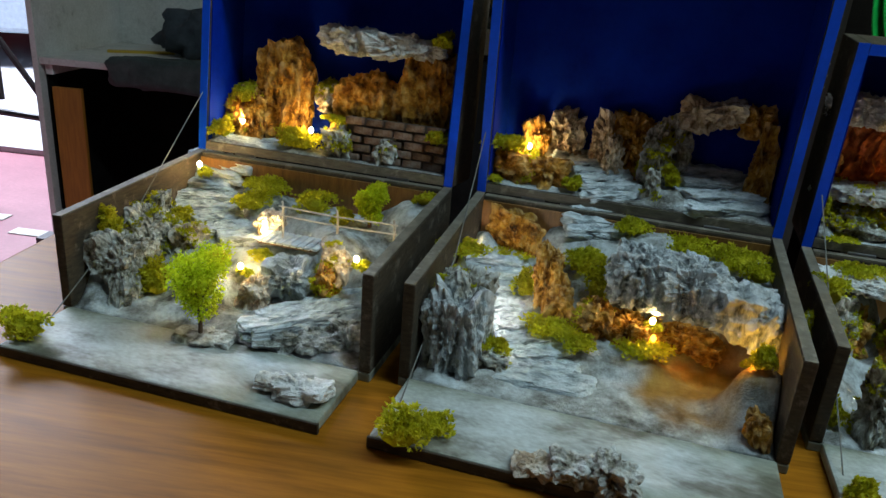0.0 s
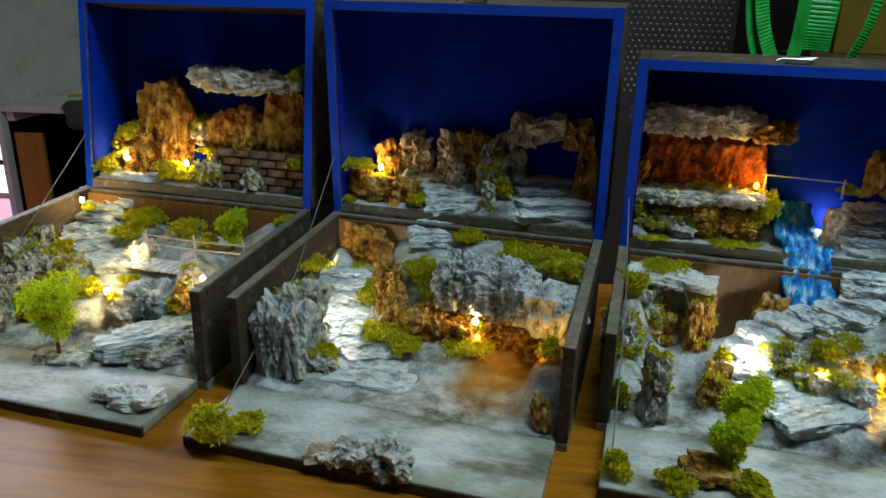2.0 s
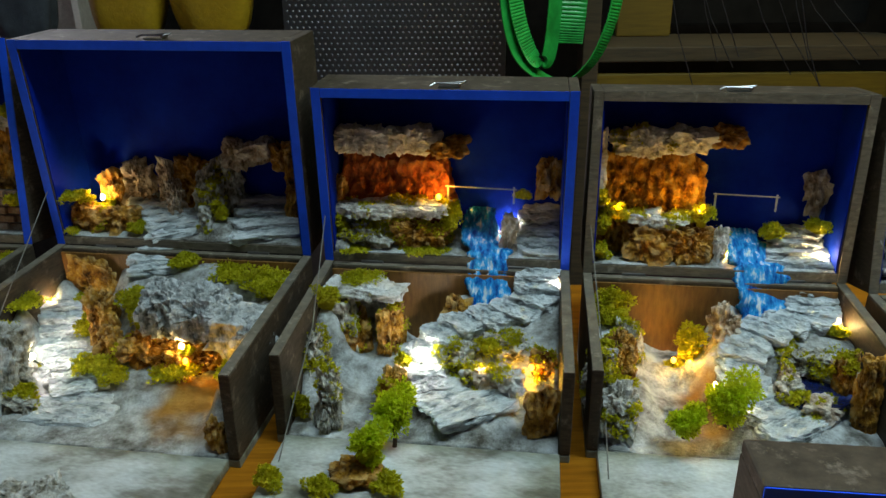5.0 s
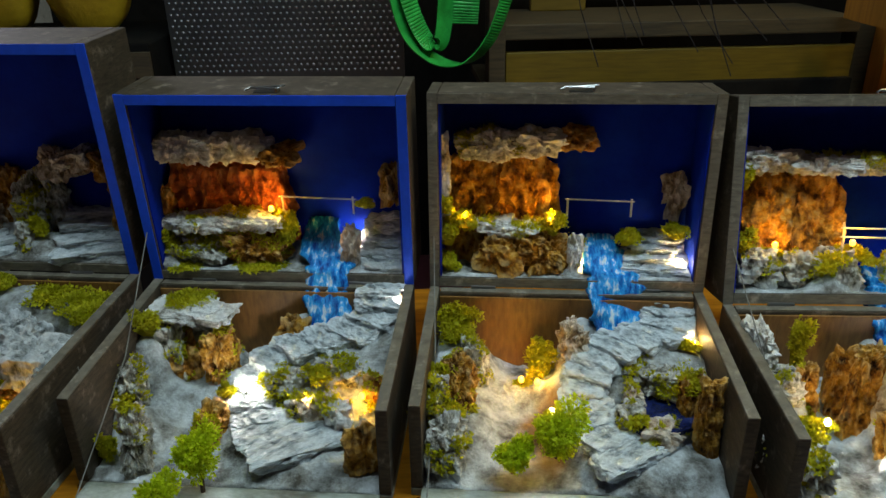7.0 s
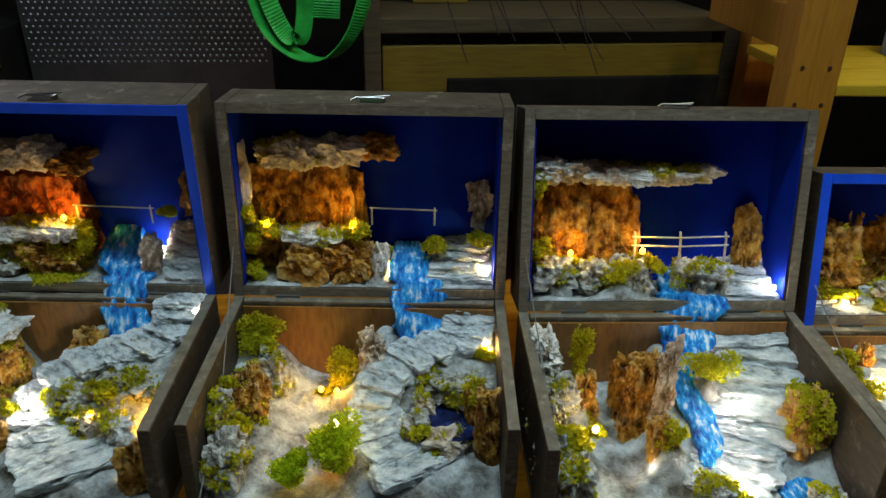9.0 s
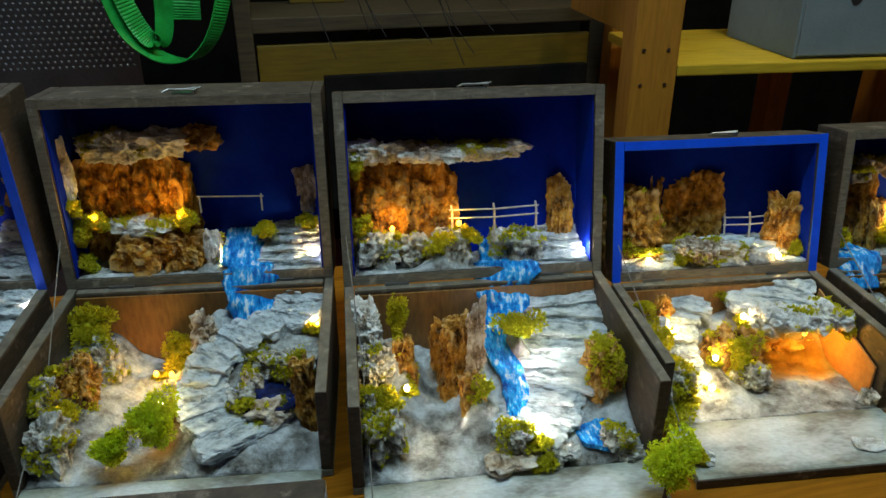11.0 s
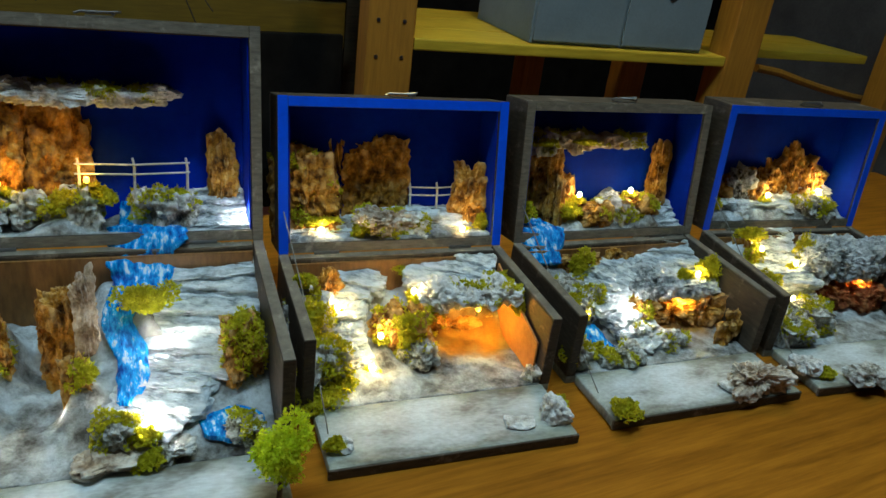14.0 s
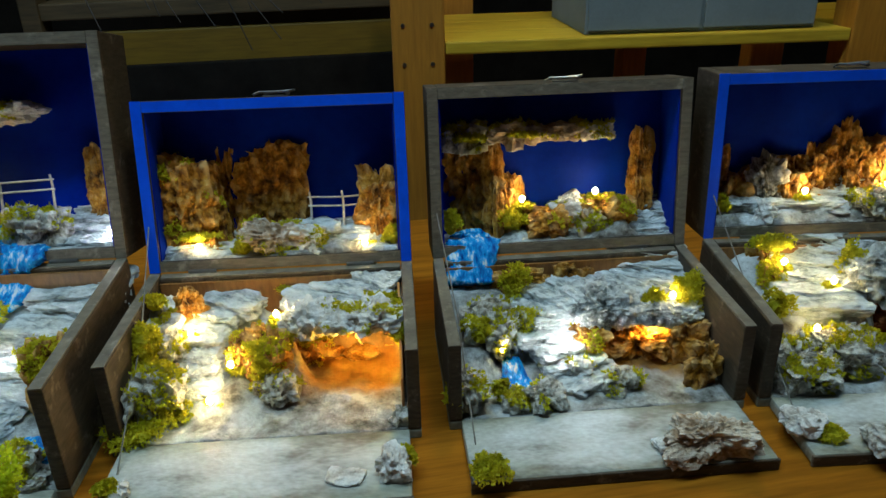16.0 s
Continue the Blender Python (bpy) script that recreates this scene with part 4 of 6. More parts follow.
rock(B1, "b", 0.1350, 0.1380, 0.0658, 0.0307, 0.0223, "tan", bare=True)
led_at(B1, "b", 0.1374, 0.1260, 0.0652, watts=0.05)
rock(B1, "b", 0.1914, 0.0780, 0.0238, 0.0536, 0.0434, "pale")
rock(B1, "b", 0.2300, 0.0880, 0.0576, 0.0309, 0.0289, "tan")
rock(B1, "b", 0.2275, 0.0740, 0.0295, 0.0233, 0.0401, "cork")
led_at(B1, "b", 0.2606, 0.0700, 0.0773, watts=0.07)
rock(B1, "b", 0.1604, 0.0600, 0.0111, 0.0336, 0.0439, "tan", bare=True)
rock(B1, "b", 0.2317, 0.0154, 0.0090, 0.0683, 0.0225, "grey", bare=True)
slab(B1, "b", 0.2172, 0.0200, 0.0240, 0.0864, 0.0040)
slab(B1, "b", 0.2252, 0.0380, 0.0262, 0.0864, 0.0040)
slab(B1, "b", 0.2402, 0.0540, 0.0290, 0.0700, 0.0040)
rock(B1, "b", 0.2683, 0.0300, 0.0118, 0.0307, 0.0260, "grey", bare=True)
rock(B1, "b", 0.0200, 0.0900, 0.0426, 0.0600, 0.0594, "stone")
rock(B1, "b", 0.0351, 0.0356, 0.0090, 0.0531, 0.0850, "stone", bare=True)
rock(B1, "b", 0.0130, 0.1180, 0.0493, 0.0460, 0.0514, "stone")
rock(B1, "b", 0.0636, 0.1080, 0.0370, 0.0360, 0.0373, "tan")
moss(B1, "b", 0.0130, 0.0460, 0.0456, 0.0375, 0.0536)
moss(B1, "b", 0.0622, 0.0424, 0.0090, 0.0424, 0.0546)
moss(B1, "b", 0.0366, 0.1280, 0.0514, 0.0303, 0.0283)
moss(B1, "b", 0.0313, 0.0800, 0.0240, 0.0331, 0.0316)
tree(B1, "b", 0.1502, -0.0081, 0.0095, 0.0573, 0.0910, low=0.26)
rock(B1, "b", 0.1541, -0.0218, 0.0095, 0.0480, 0.0150, "stone")
moss(B1, "b", 0.1080, 0.0800, 0.0300, 0.0360, 0.0340)
moss(B1, "b", 0.1480, 0.1000, 0.0420, 0.0300, 0.0180)
moss(B1, "b", 0.2817, 0.2000, 0.0935, 0.0268, 0.0173)
moss(B1, "b", 0.0178, -0.0691, 0.0090, 0.0481, 0.0363)
rock(B1, "b", 0.2620, -0.0691, 0.0090, 0.0542, 0.0262, "white")
B1.knot(0.239, 0.034, 0.012)
B1.knot(0.199, 0.068, 0.012)

# box 2
moss(B2, "l", 0.0219, 0.0120, 0.0444, 0.0492, 0.0232)
rock(B2, "l", 0.0275, 0.0180, 0.0100, 0.0543, 0.0333, "cork")
rock(B2, "l", 0.0707, 0.0160, 0.0100, 0.0415, 0.0348, "cork", bare=True)
moss(B2, "l", 0.0972, 0.0050, 0.0107, 0.0194, 0.0230)
moss(B2, "l", 0.0130, 0.0060, 0.0100, 0.0223, 0.0131)
rock(B2, "l", 0.0771, 0.0550, 0.0395, 0.0394, 0.0574, "tan", bare=True)
rock(B2, "l", 0.0495, 0.0520, 0.0401, 0.0360, 0.0344, "cork", bare=True)
rock(B2, "l", 0.1173, 0.0550, 0.0468, 0.0330, 0.0463, "tan", bare=True)
rock(B2, "l", 0.1477, 0.0580, 0.0466, 0.0337, 0.0371, "cork", bare=True)
rock(B2, "l", 0.1311, 0.0420, 0.0361, 0.0272, 0.0345, "tan", bare=True)
rock(B2, "l", 0.1757, 0.0380, 0.0298, 0.0289, 0.0649, "stone")
rock(B2, "l", 0.1886, 0.0550, 0.0317, 0.0381, 0.0730, "stone")
rock(B2, "l", 0.2074, 0.0480, 0.0838, 0.0379, 0.0292, "tan", bare=True)
rock(B2, "l", 0.2363, 0.0480, 0.0893, 0.0372, 0.0277, "tan", bare=True)
rock(B2, "l", 0.2638, 0.0460, 0.0853, 0.0320, 0.0287, "cork", bare=True)
rock(B2, "l", 0.2750, 0.0420, 0.0130, 0.0181, 0.0828, "cork", thick=0.014, bare=True)
moss(B2, "l", 0.1922, 0.0220, 0.0249, 0.0172, 0.0286)
rock(B2, "l", 0.1779, 0.0180, 0.0210, 0.0222, 0.0262, "stone")
slab(B2, "l", 0.0835, 0.0520, 0.0376, 0.0473, 0.0040)
slab(B2, "l", 0.1059, 0.0410, 0.0322, 0.0528, 0.0040)
slab(B2, "l", 0.1203, 0.0310, 0.0273, 0.0557, 0.0040)
slab(B2, "l", 0.1264, 0.0220, 0.0223, 0.0577, 0.0040)
slab(B2, "l", 0.1324, 0.0130, 0.0168, 0.0584, 0.0040)
slab(B2, "l", 0.1383, 0.0040, 0.0114, 0.0603, 0.0040)
slab(B2, "l", 0.2290, 0.0500, 0.0370, 0.0666, 0.0040)
slab(B2, "l", 0.2350, 0.0360, 0.0292, 0.0705, 0.0040)
slab(B2, "l", 0.2430, 0.0200, 0.0226, 0.0763, 0.0040)
slab(B2, "l", 0.2501, 0.0060, 0.0150, 0.0822, 0.0040)
rock(B2, "b", 0.0500, 0.2030, 0.0508, 0.0780, 0.0660, "cork", thick=0.016, bare=True)
moss(B2, "b", 0.0494, 0.1920, 0.0522, 0.0413, 0.0143)
moss(B2, "b", 0.0130, 0.1820, 0.0490, 0.0292, 0.0158)
slab(B2, "b", 0.1200, 0.2200, 0.1050, 0.0518, 0.0040)
slab(B2, "b", 0.1229, 0.2060, 0.0982, 0.0536, 0.0040)
slab(B2, "b", 0.1295, 0.1920, 0.0917, 0.0527, 0.0040)
slab(B2, "b", 0.0296, 0.1700, 0.0538, 0.0612, 0.0040)
slab(B2, "b", 0.0359, 0.1560, 0.0464, 0.0604, 0.0040)
slab(B2, "b", 0.0399, 0.1400, 0.0386, 0.0570, 0.0040)
slab(B2, "b", 0.0480, 0.1220, 0.0297, 0.0534, 0.0040)
slab(B2, "b", 0.0688, 0.0980, 0.0224, 0.0489, 0.0040)
slab(B2, "b", 0.0876, 0.0810, 0.0176, 0.0533, 0.0040)
slab(B2, "b", 0.1056, 0.0660, 0.0142, 0.0563, 0.0040)
slab(B2, "b", 0.1097, 0.0520, 0.0090, 0.0635, 0.0040)
slab(B2, "b", 0.1145, 0.0282, 0.0090, 0.0728, 0.0040)
rock(B2, "b", 0.0965, 0.1400, 0.0461, 0.0280, 0.0669, "cork", bare=True)
rock(B2, "b", 0.1128, 0.1240, 0.0312, 0.0275, 0.0397, "cork", bare=True)
moss(B2, "b", 0.0760, 0.1440, 0.0334, 0.0264, 0.0384)
moss(B2, "b", 0.1262, 0.1580, 0.0621, 0.0433, 0.0349)
moss(B2, "b", 0.1427, 0.1380, 0.0358, 0.0247, 0.0617)
rock(B2, "b", 0.1460, 0.1180, 0.0208, 0.0360, 0.0510, "cork")
moss(B2, "b", 0.1081, 0.0980, 0.0215, 0.0541, 0.0251)
moss(B2, "b", 0.1358, 0.0860, 0.0197, 0.0352, 0.0212)
rock(B2, "b", 0.1793, 0.1220, 0.0132, 0.0638, 0.0441, "cork", bare=True)
rock(B2, "b", 0.2275, 0.1320, 0.0136, 0.0623, 0.0345, "cork", bare=True)
moss(B2, "b", 0.1930, 0.0980, 0.0210, 0.0503, 0.0186)
slabrock(B2, "b", 0.1819, 0.1300, 0.0544, 0.0550, 0.0605, "pale")
slabrock(B2, "b", 0.2242, 0.1150, 0.0586, 0.0534, 0.0542, "pale")
slabrock(B2, "b", 0.2620, 0.1000, 0.0548, 0.0472, 0.0529, "pale")
slabrock(B2, "b", 0.2827, 0.0900, 0.0546, 0.0300, 0.0448, "pale")
moss(B2, "b", 0.2160, 0.1980, 0.0870, 0.0653, 0.0251)
moss(B2, "b", 0.2618, 0.1820, 0.0838, 0.0626, 0.0302)
moss(B2, "b", 0.1653, 0.2040, 0.0950, 0.0387, 0.0231)
moss(B2, "b", 0.2788, 0.1600, 0.0824, 0.0281, 0.0238)
moss(B2, "b", 0.2779, 0.0460, 0.0545, 0.0199, 0.0298)
rock(B2, "b", 0.0130, 0.0780, 0.0361, 0.0589, 0.0524, "stone")
rock(B2, "b", 0.0380, 0.0267, 0.0090, 0.0440, 0.0860, "pale", bare=True)
rock(B2, "b", 0.0400, 0.0480, 0.0090, 0.0420, 0.0990, "stone", bare=True)
rock(B2, "b", 0.0413, 0.0680, 0.0279, 0.0221, 0.0652, "stone")
moss(B2, "b", 0.0130, 0.0560, 0.0491, 0.0268, 0.0363)
moss(B2, "b", 0.0701, 0.0440, 0.0205, 0.0245, 0.0210)
rock(B2, "b", 0.0649, 0.0360, 0.0119, 0.0305, 0.0280, "stone")
moss(B2, "b", 0.0130, 0.1300, 0.0729, 0.0548, 0.0161)
rock(B2, "b", 0.2790, 0.0060, 0.0117, 0.0184, 0.0364, "cork", bare=True)
led_at(B2, "b", 0.2722, 0.0599, 0.0567, watts=.04, amber=True)
led_at(B2, "b", 0.1956, 0.1198, 0.0468, watts=.05)
moss(B2, "b", 0.0340, -0.0930, 0.0090, 0.0400, 0.0448)
moss(B2, "b", 0.0509, -0.0666, 0.0090, 0.0351, 0.0193)
rock(B2, "b", 0.1290, -0.0930, 0.0090, 0.0288, 0.0190, "tan")
rock(B2, "b", 0.1533, -0.0930, 0.0090, 0.0308, 0.0300, "stone")
rock(B2, "b", 0.1800, -0.0930, 0.0090, 0.0330, 0.0360, "stone")
B2.knot(0.198, 0.048, 0.010)
B2.knot(0.248, 0.096, 0.010)
B2.knot(0.238, 0.036, 0.010)
B2.knot(0.218, 0.120, 0.010)
B2.knot(0.020, 0.192, 0.080)
B2.knot(0.258, 0.204, 0.090)
B2.knot(0.198, 0.210, 0.100)

# box 3
slabrock(B3, "l", 0.0350, 0.0350, 0.1103, 0.0582, 0.0271, "white")
slabrock(B3, "l", 0.0851, 0.0350, 0.1124, 0.0627, 0.0245, "white")
rock(B3, "l", 0.1324, 0.0320, 0.1084, 0.0404, 0.0209, "cork", bare=True)
rock(B3, "l", 0.0474, 0.0500, 0.0543, 0.0556, 0.0520, "rust")
rock(B3, "l", 0.1000, 0.0500, 0.0571, 0.0563, 0.0515, "rust")
slabrock(B3, "l", 0.0392, 0.0220, 0.0419, 0.0621, 0.0174, "white")
slabrock(B3, "l", 0.0964, 0.0220, 0.0439, 0.0636, 0.0172, "white")
rock(B3, "l", 0.0403, 0.0180, 0.0100, 0.0662, 0.0311, "stone")
rock(B3, "l", 0.1014, 0.0180, 0.0100, 0.0704, 0.0333, "cork")
moss(B3, "l", 0.0328, 0.0050, 0.0100, 0.0392, 0.0047)
moss(B3, "l", 0.1087, 0.0050, 0.0100, 0.0518, 0.0070)
moss(B3, "l", 0.1374, 0.0180, 0.0306, 0.0229, 0.0401)
moss(B3, "l", 0.0141, 0.0140, 0.0210, 0.0156, 0.0313)
rock(B3, "l", 0.0143, 0.0300, 0.0612, 0.0179, 0.0295, "cork")
led_at(B3, "l", 0.1237, 0.0200, 0.0693, watts=0.08, amber=True)
led_at(B3, "l", 0.0852, 0.0280, 0.0440, watts=0.06, amber=True)
rail(B3, "l", 0.1677, 0.0300, 0.0723, 0.0764, 0.0084)
slab(B3, "l", 0.2297, 0.0500, 0.0458, 0.0396, 0.0040)
slab(B3, "l", 0.2301, 0.0400, 0.0360, 0.0405, 0.0040)
slab(B3, "l", 0.2304, 0.0290, 0.0268, 0.0413, 0.0040)
slab(B3, "l", 0.2307, 0.0180, 0.0178, 0.0421, 0.0040)
slab(B3, "l", 0.2309, 0.0060, 0.0108, 0.0428, 0.0040)
rock(B3, "l", 0.2402, 0.0520, 0.0625, 0.0290, 0.0495, "cork", bare=True)
moss(B3, "l", 0.2112, 0.0450, 0.0590, 0.0184, 0.0159)
rock(B3, "l", 0.1991, 0.0180, 0.0195, 0.0205, 0.0355, "tan", bare=True)
moss(B3, "b", 0.0462, 0.1500, 0.0912, 0.0478, 0.0229)
rock(B3, "b", 0.0347, 0.1280, 0.0525, 0.0353, 0.0451, "stone")
slabrock(B3, "b", 0.0535, 0.1320, 0.0858, 0.0696, 0.0203, "white")
rock(B3, "b", 0.0832, 0.1200, 0.0327, 0.0256, 0.0655, "cork")
rock(B3, "b", 0.0443, 0.1260, 0.0259, 0.0378, 0.0596, "cork")
rock(B3, "b", 0.0436, 0.0139, 0.0090, 0.0234, 0.0753, "stone")
rock(B3, "b", 0.0130, 0.0700, 0.0201, 0.0286, 0.0668, "stone")
moss(B3, "b", 0.0139, 0.0640, 0.0403, 0.0248, 0.0273)
moss(B3, "b", 0.0153, 0.0204, 0.0090, 0.0220, 0.0368)
moss(B3, "b", 0.0172, 0.1180, 0.0762, 0.0348, 0.0345)
rock(B3, "b", 0.1471, 0.1500, 0.0511, 0.0291, 0.0441, "cork", bare=True)
slab(B3, "b", 0.2313, 0.1660, 0.1001, 0.0397, 0.0040)
slab(B3, "b", 0.2305, 0.1530, 0.0913, 0.0404, 0.0040)
slab(B3, "b", 0.2275, 0.1400, 0.0828, 0.0442, 0.0040)
slab(B3, "b", 0.2095, 0.1280, 0.0753, 0.0459, 0.0040)
slab(B3, "b", 0.1832, 0.1190, 0.0708, 0.0445, 0.0040)
slab(B3, "b", 0.1574, 0.1090, 0.0662, 0.0411, 0.0040)
slab(B3, "b", 0.1374, 0.0980, 0.0585, 0.0378, 0.0040)
slab(B3, "b", 0.1254, 0.0840, 0.0472, 0.0354, 0.0040)
slab(B3, "b", 0.1237, 0.0690, 0.0361, 0.0371, 0.0040)
slab(B3, "b", 0.1323, 0.0530, 0.0287, 0.0445, 0.0040)
slab(B3, "b", 0.1500, 0.0360, 0.0252, 0.0568, 0.0040)
slab(B3, "b", 0.1755, 0.0190, 0.0254, 0.0720, 0.0040)
rock(B3, "b", 0.2126, 0.1100, 0.0476, 0.0689, 0.0273, "stone")
rock(B3, "b", 0.1581, 0.0880, 0.0436, 0.0427, 0.0305, "stone")
moss(B3, "b", 0.1864, 0.0860, 0.0512, 0.0288, 0.0267)
rock(B3, "b", 0.1905, 0.0700, 0.0329, 0.0315, 0.0246, "tan")
rock(B3, "b", 0.2090, 0.0580, 0.0393, 0.0259, 0.0184, "white")
rock(B3, "b", 0.1724, 0.0740, 0.0337, 0.0267, 0.0224, "stone")
rock(B3, "b", 0.2411, 0.0900, 0.0308, 0.0271, 0.0367, "cork")
rock(B3, "b", 0.2403, 0.0180, 0.0129, 0.0279, 0.0606, "cork", thick=0.016, bare=True)
rock(B3, "b", 0.0971, 0.0500, 0.0169, 0.0247, 0.0378, "cork")
moss(B3, "b", 0.1041, 0.0800, 0.0374, 0.0158, 0.0202)
led_at(B3, "b", 0.1206, 0.0800, 0.0497, white=True, watts=0.10)
led_at(B3, "b", 0.1822, 0.0720, 0.0417, watts=0.03)
tree(B3, "b", 0.1107, -0.0077, 0.0090, 0.0398, 0.0648)
tree(B3, "b", 0.0982, -0.0520, 0.0090, 0.0327, 0.0561)
moss(B3, "b", 0.0191, -0.0773, 0.0090, 0.0254, 0.0306)
moss(B3, "b", 0.0630, -0.0773, 0.0090, 0.0304, 0.0206)
rock(B3, "b", 0.0869, -0.0704, 0.0090, 0.0389, 0.0257, "cork")
moss(B3, "b", 0.1169, -0.0706, 0.0090, 0.0301, 0.0221)
stream(B3, [("l", 0.168, 0.052, 0.046, 0.032), ("l", 0.166, 0.035, 0.030, 0.038), ("l", 0.177, 0.015, 0.016, 0.043), ("l", 0.180, 0.002, 0.012, 0.045), ("b", 0.179, 0.177, 0.103, 0.045), ("b", 0.179, 0.167, 0.085, 0.042), ("b", 0.178, 0.155, 0.063, 0.031)])
B3.knot(0.079, 0.067, 0.011)
B3.knot(0.069, 0.022, 0.010)
B3.knot(0.208, 0.056, 0.014)
B3.knot(0.099, 0.022, 0.010)
B3.knot(0.119, 0.156, 0.020)

# box 4
moss(B4, "l", 0.0157, 0.0140, 0.0356, 0.0264, 0.0346)
moss(B4, "l", 0.0162, 0.0120, 0.0100, 0.0301, 0.0266)
moss(B4, "l", 0.0143, 0.0140, 0.0691, 0.0176, 0.0217)
rock(B4, "l", 0.0130, 0.0200, 0.0611, 0.0126, 0.0914, "white", thick=0.010, bare=True)
slabrock(B4, "l", 0.0593, 0.0350, 0.1185, 0.0573, 0.0263, "white")
slabrock(B4, "l", 0.1026, 0.0350, 0.1234, 0.0506, 0.0240, "white")
rock(B4, "l", 0.1393, 0.0320, 0.1332, 0.0410, 0.0216, "cork", bare=True)
rock(B4, "l", 0.0426, 0.0500, 0.0555, 0.0606, 0.0658, "cork", bare=True)
rock(B4, "l", 0.0937, 0.0500, 0.0565, 0.0599, 0.0676, "cork", bare=True)
led_at(B4, "l", 0.0341, 0.0180, 0.0624, watts=0.12, amber=True)
led_at(B4, "l", 0.1162, 0.0180, 0.0640, watts=0.11, amber=True)
moss(B4, "l", 0.0340, 0.0160, 0.0543, 0.0271, 0.0231)
moss(B4, "l", 0.1195, 0.0140, 0.0459, 0.0266, 0.0339)
slabrock(B4, "l", 0.0735, 0.0240, 0.0462, 0.0601, 0.0146, "white")
rock(B4, "l", 0.0641, 0.0140, 0.0100, 0.0541, 0.0413, "cork", bare=True)
rock(B4, "l", 0.1126, 0.0140, 0.0100, 0.0588, 0.0424, "cork", bare=True)
rock(B4, "l", 0.1417, 0.0180, 0.0139, 0.0167, 0.0408, "white")
rail(B4, "l", 0.1644, 0.0300, 0.0769, 0.0667, 0.0076)
slab(B4, "l", 0.2277, 0.0460, 0.0392, 0.0495, 0.0040)
slab(B4, "l", 0.2251, 0.0370, 0.0332, 0.0512, 0.0040)
slab(B4, "l", 0.2234, 0.0270, 0.0272, 0.0539, 0.0040)
slab(B4, "l", 0.2208, 0.0170, 0.0208, 0.0554, 0.0040)
slab(B4, "l", 0.2202, 0.0060, 0.0140, 0.0570, 0.0040)
moss(B4, "l", 0.1947, 0.0280, 0.0336, 0.0262, 0.0293)
rock(B4, "l", 0.2400, 0.0500, 0.0620, 0.0246, 0.0456, "tan", bare=True)
moss(B4, "l", 0.2408, 0.0300, 0.0395, 0.0275, 0.0270)
moss(B4, "b", 0.0280, 0.1450, 0.0534, 0.0478, 0.0524)
rock(B4, "b", 0.0426, 0.1180, 0.0342, 0.0365, 0.0517, "stone")
rock(B4, "b", 0.0303, 0.0840, 0.0350, 0.0411, 0.0562, "cork")
rock(B4, "b", 0.0130, 0.0460, 0.0347, 0.0292, 0.0618, "stone")
rock(B4, "b", 0.0271, 0.0160, 0.0196, 0.0420, 0.0560, "stone")
moss(B4, "b", 0.0296, 0.0560, 0.0304, 0.0247, 0.0251)
moss(B4, "b", 0.0153, 0.0800, 0.0524, 0.0222, 0.0291)
moss(B4, "b", 0.1102, 0.1380, 0.0240, 0.0370, 0.0481)
led_at(B4, "b", 0.0910, 0.1220, 0.0339, watts=0.05, amber=True)
led_at(B4, "b", 0.1061, 0.1200, 0.0335, watts=0.04, amber=True)
rock(B4, "b", 0.1420, 0.1280, 0.0535, 0.0297, 0.0490, "tan", bare=True)
slab(B4, "b", 0.2315, 0.1710, 0.0876, 0.0443, 0.0040)
slab(B4, "b", 0.2306, 0.1580, 0.0824, 0.0437, 0.0040)
slab(B4, "b", 0.2286, 0.1450, 0.0782, 0.0441, 0.0040)
slab(B4, "b", 0.2194, 0.1340, 0.0740, 0.0455, 0.0040)
slab(B4, "b", 0.1977, 0.1240, 0.0715, 0.0449, 0.0040)
slab(B4, "b", 0.1780, 0.1140, 0.0679, 0.0424, 0.0040)
slab(B4, "b", 0.1616, 0.1020, 0.0626, 0.0399, 0.0040)
slab(B4, "b", 0.1508, 0.0890, 0.0560, 0.0376, 0.0040)
slab(B4, "b", 0.1450, 0.0750, 0.0490, 0.0380, 0.0040)
slab(B4, "b", 0.1453, 0.0600, 0.0428, 0.0402, 0.0040)
slab(B4, "b", 0.1510, 0.0460, 0.0364, 0.0451, 0.0040)
slab(B4, "b", 0.1627, 0.0310, 0.0315, 0.0551, 0.0040)
slab(B4, "b", 0.1832, 0.0160, 0.0273, 0.0701, 0.0040)
pool(B4, "b", 0.2086, 0.0720, 0.0350, 0.0680, 0.0295)
rock(B4, "b", 0.1813, 0.0580, 0.0353, 0.0285, 0.0258, "stone")
rock(B4, "b", 0.1900, 0.0820, 0.0410, 0.0198, 0.0224, "tan")
moss(B4, "b", 0.1828, 0.0500, 0.0350, 0.0282, 0.0246)
rock(B4, "b", 0.2069, 0.0460, 0.0330, 0.0382, 0.0212, "tan")
rock(B4, "b", 0.2172, 0.1000, 0.0456, 0.0620, 0.0272, "stone")
rock(B4, "b", 0.2428, 0.0440, 0.0167, 0.0214, 0.0920, "cork", thick=0.016, bare=True)
rock(B4, "b", 0.2343, 0.0700, 0.0352, 0.0151, 0.0531, "cork")
led_at(B4, "b", 0.2484, 0.1360, 0.0696, watts=0.05)
led_at(B4, "b", 0.1151, 0.0500, 0.0517, watts=0.06)
moss(B4, "b", 0.2434, 0.1300, 0.0622, 0.0200, 0.0178)
tree(B4, "b", 0.1177, 0.0150, 0.0344, 0.0469, 0.0516, low=0.03)
tree(B4, "b", 0.0821, 0.0060, 0.0256, 0.0315, 0.0304, low=0.03)
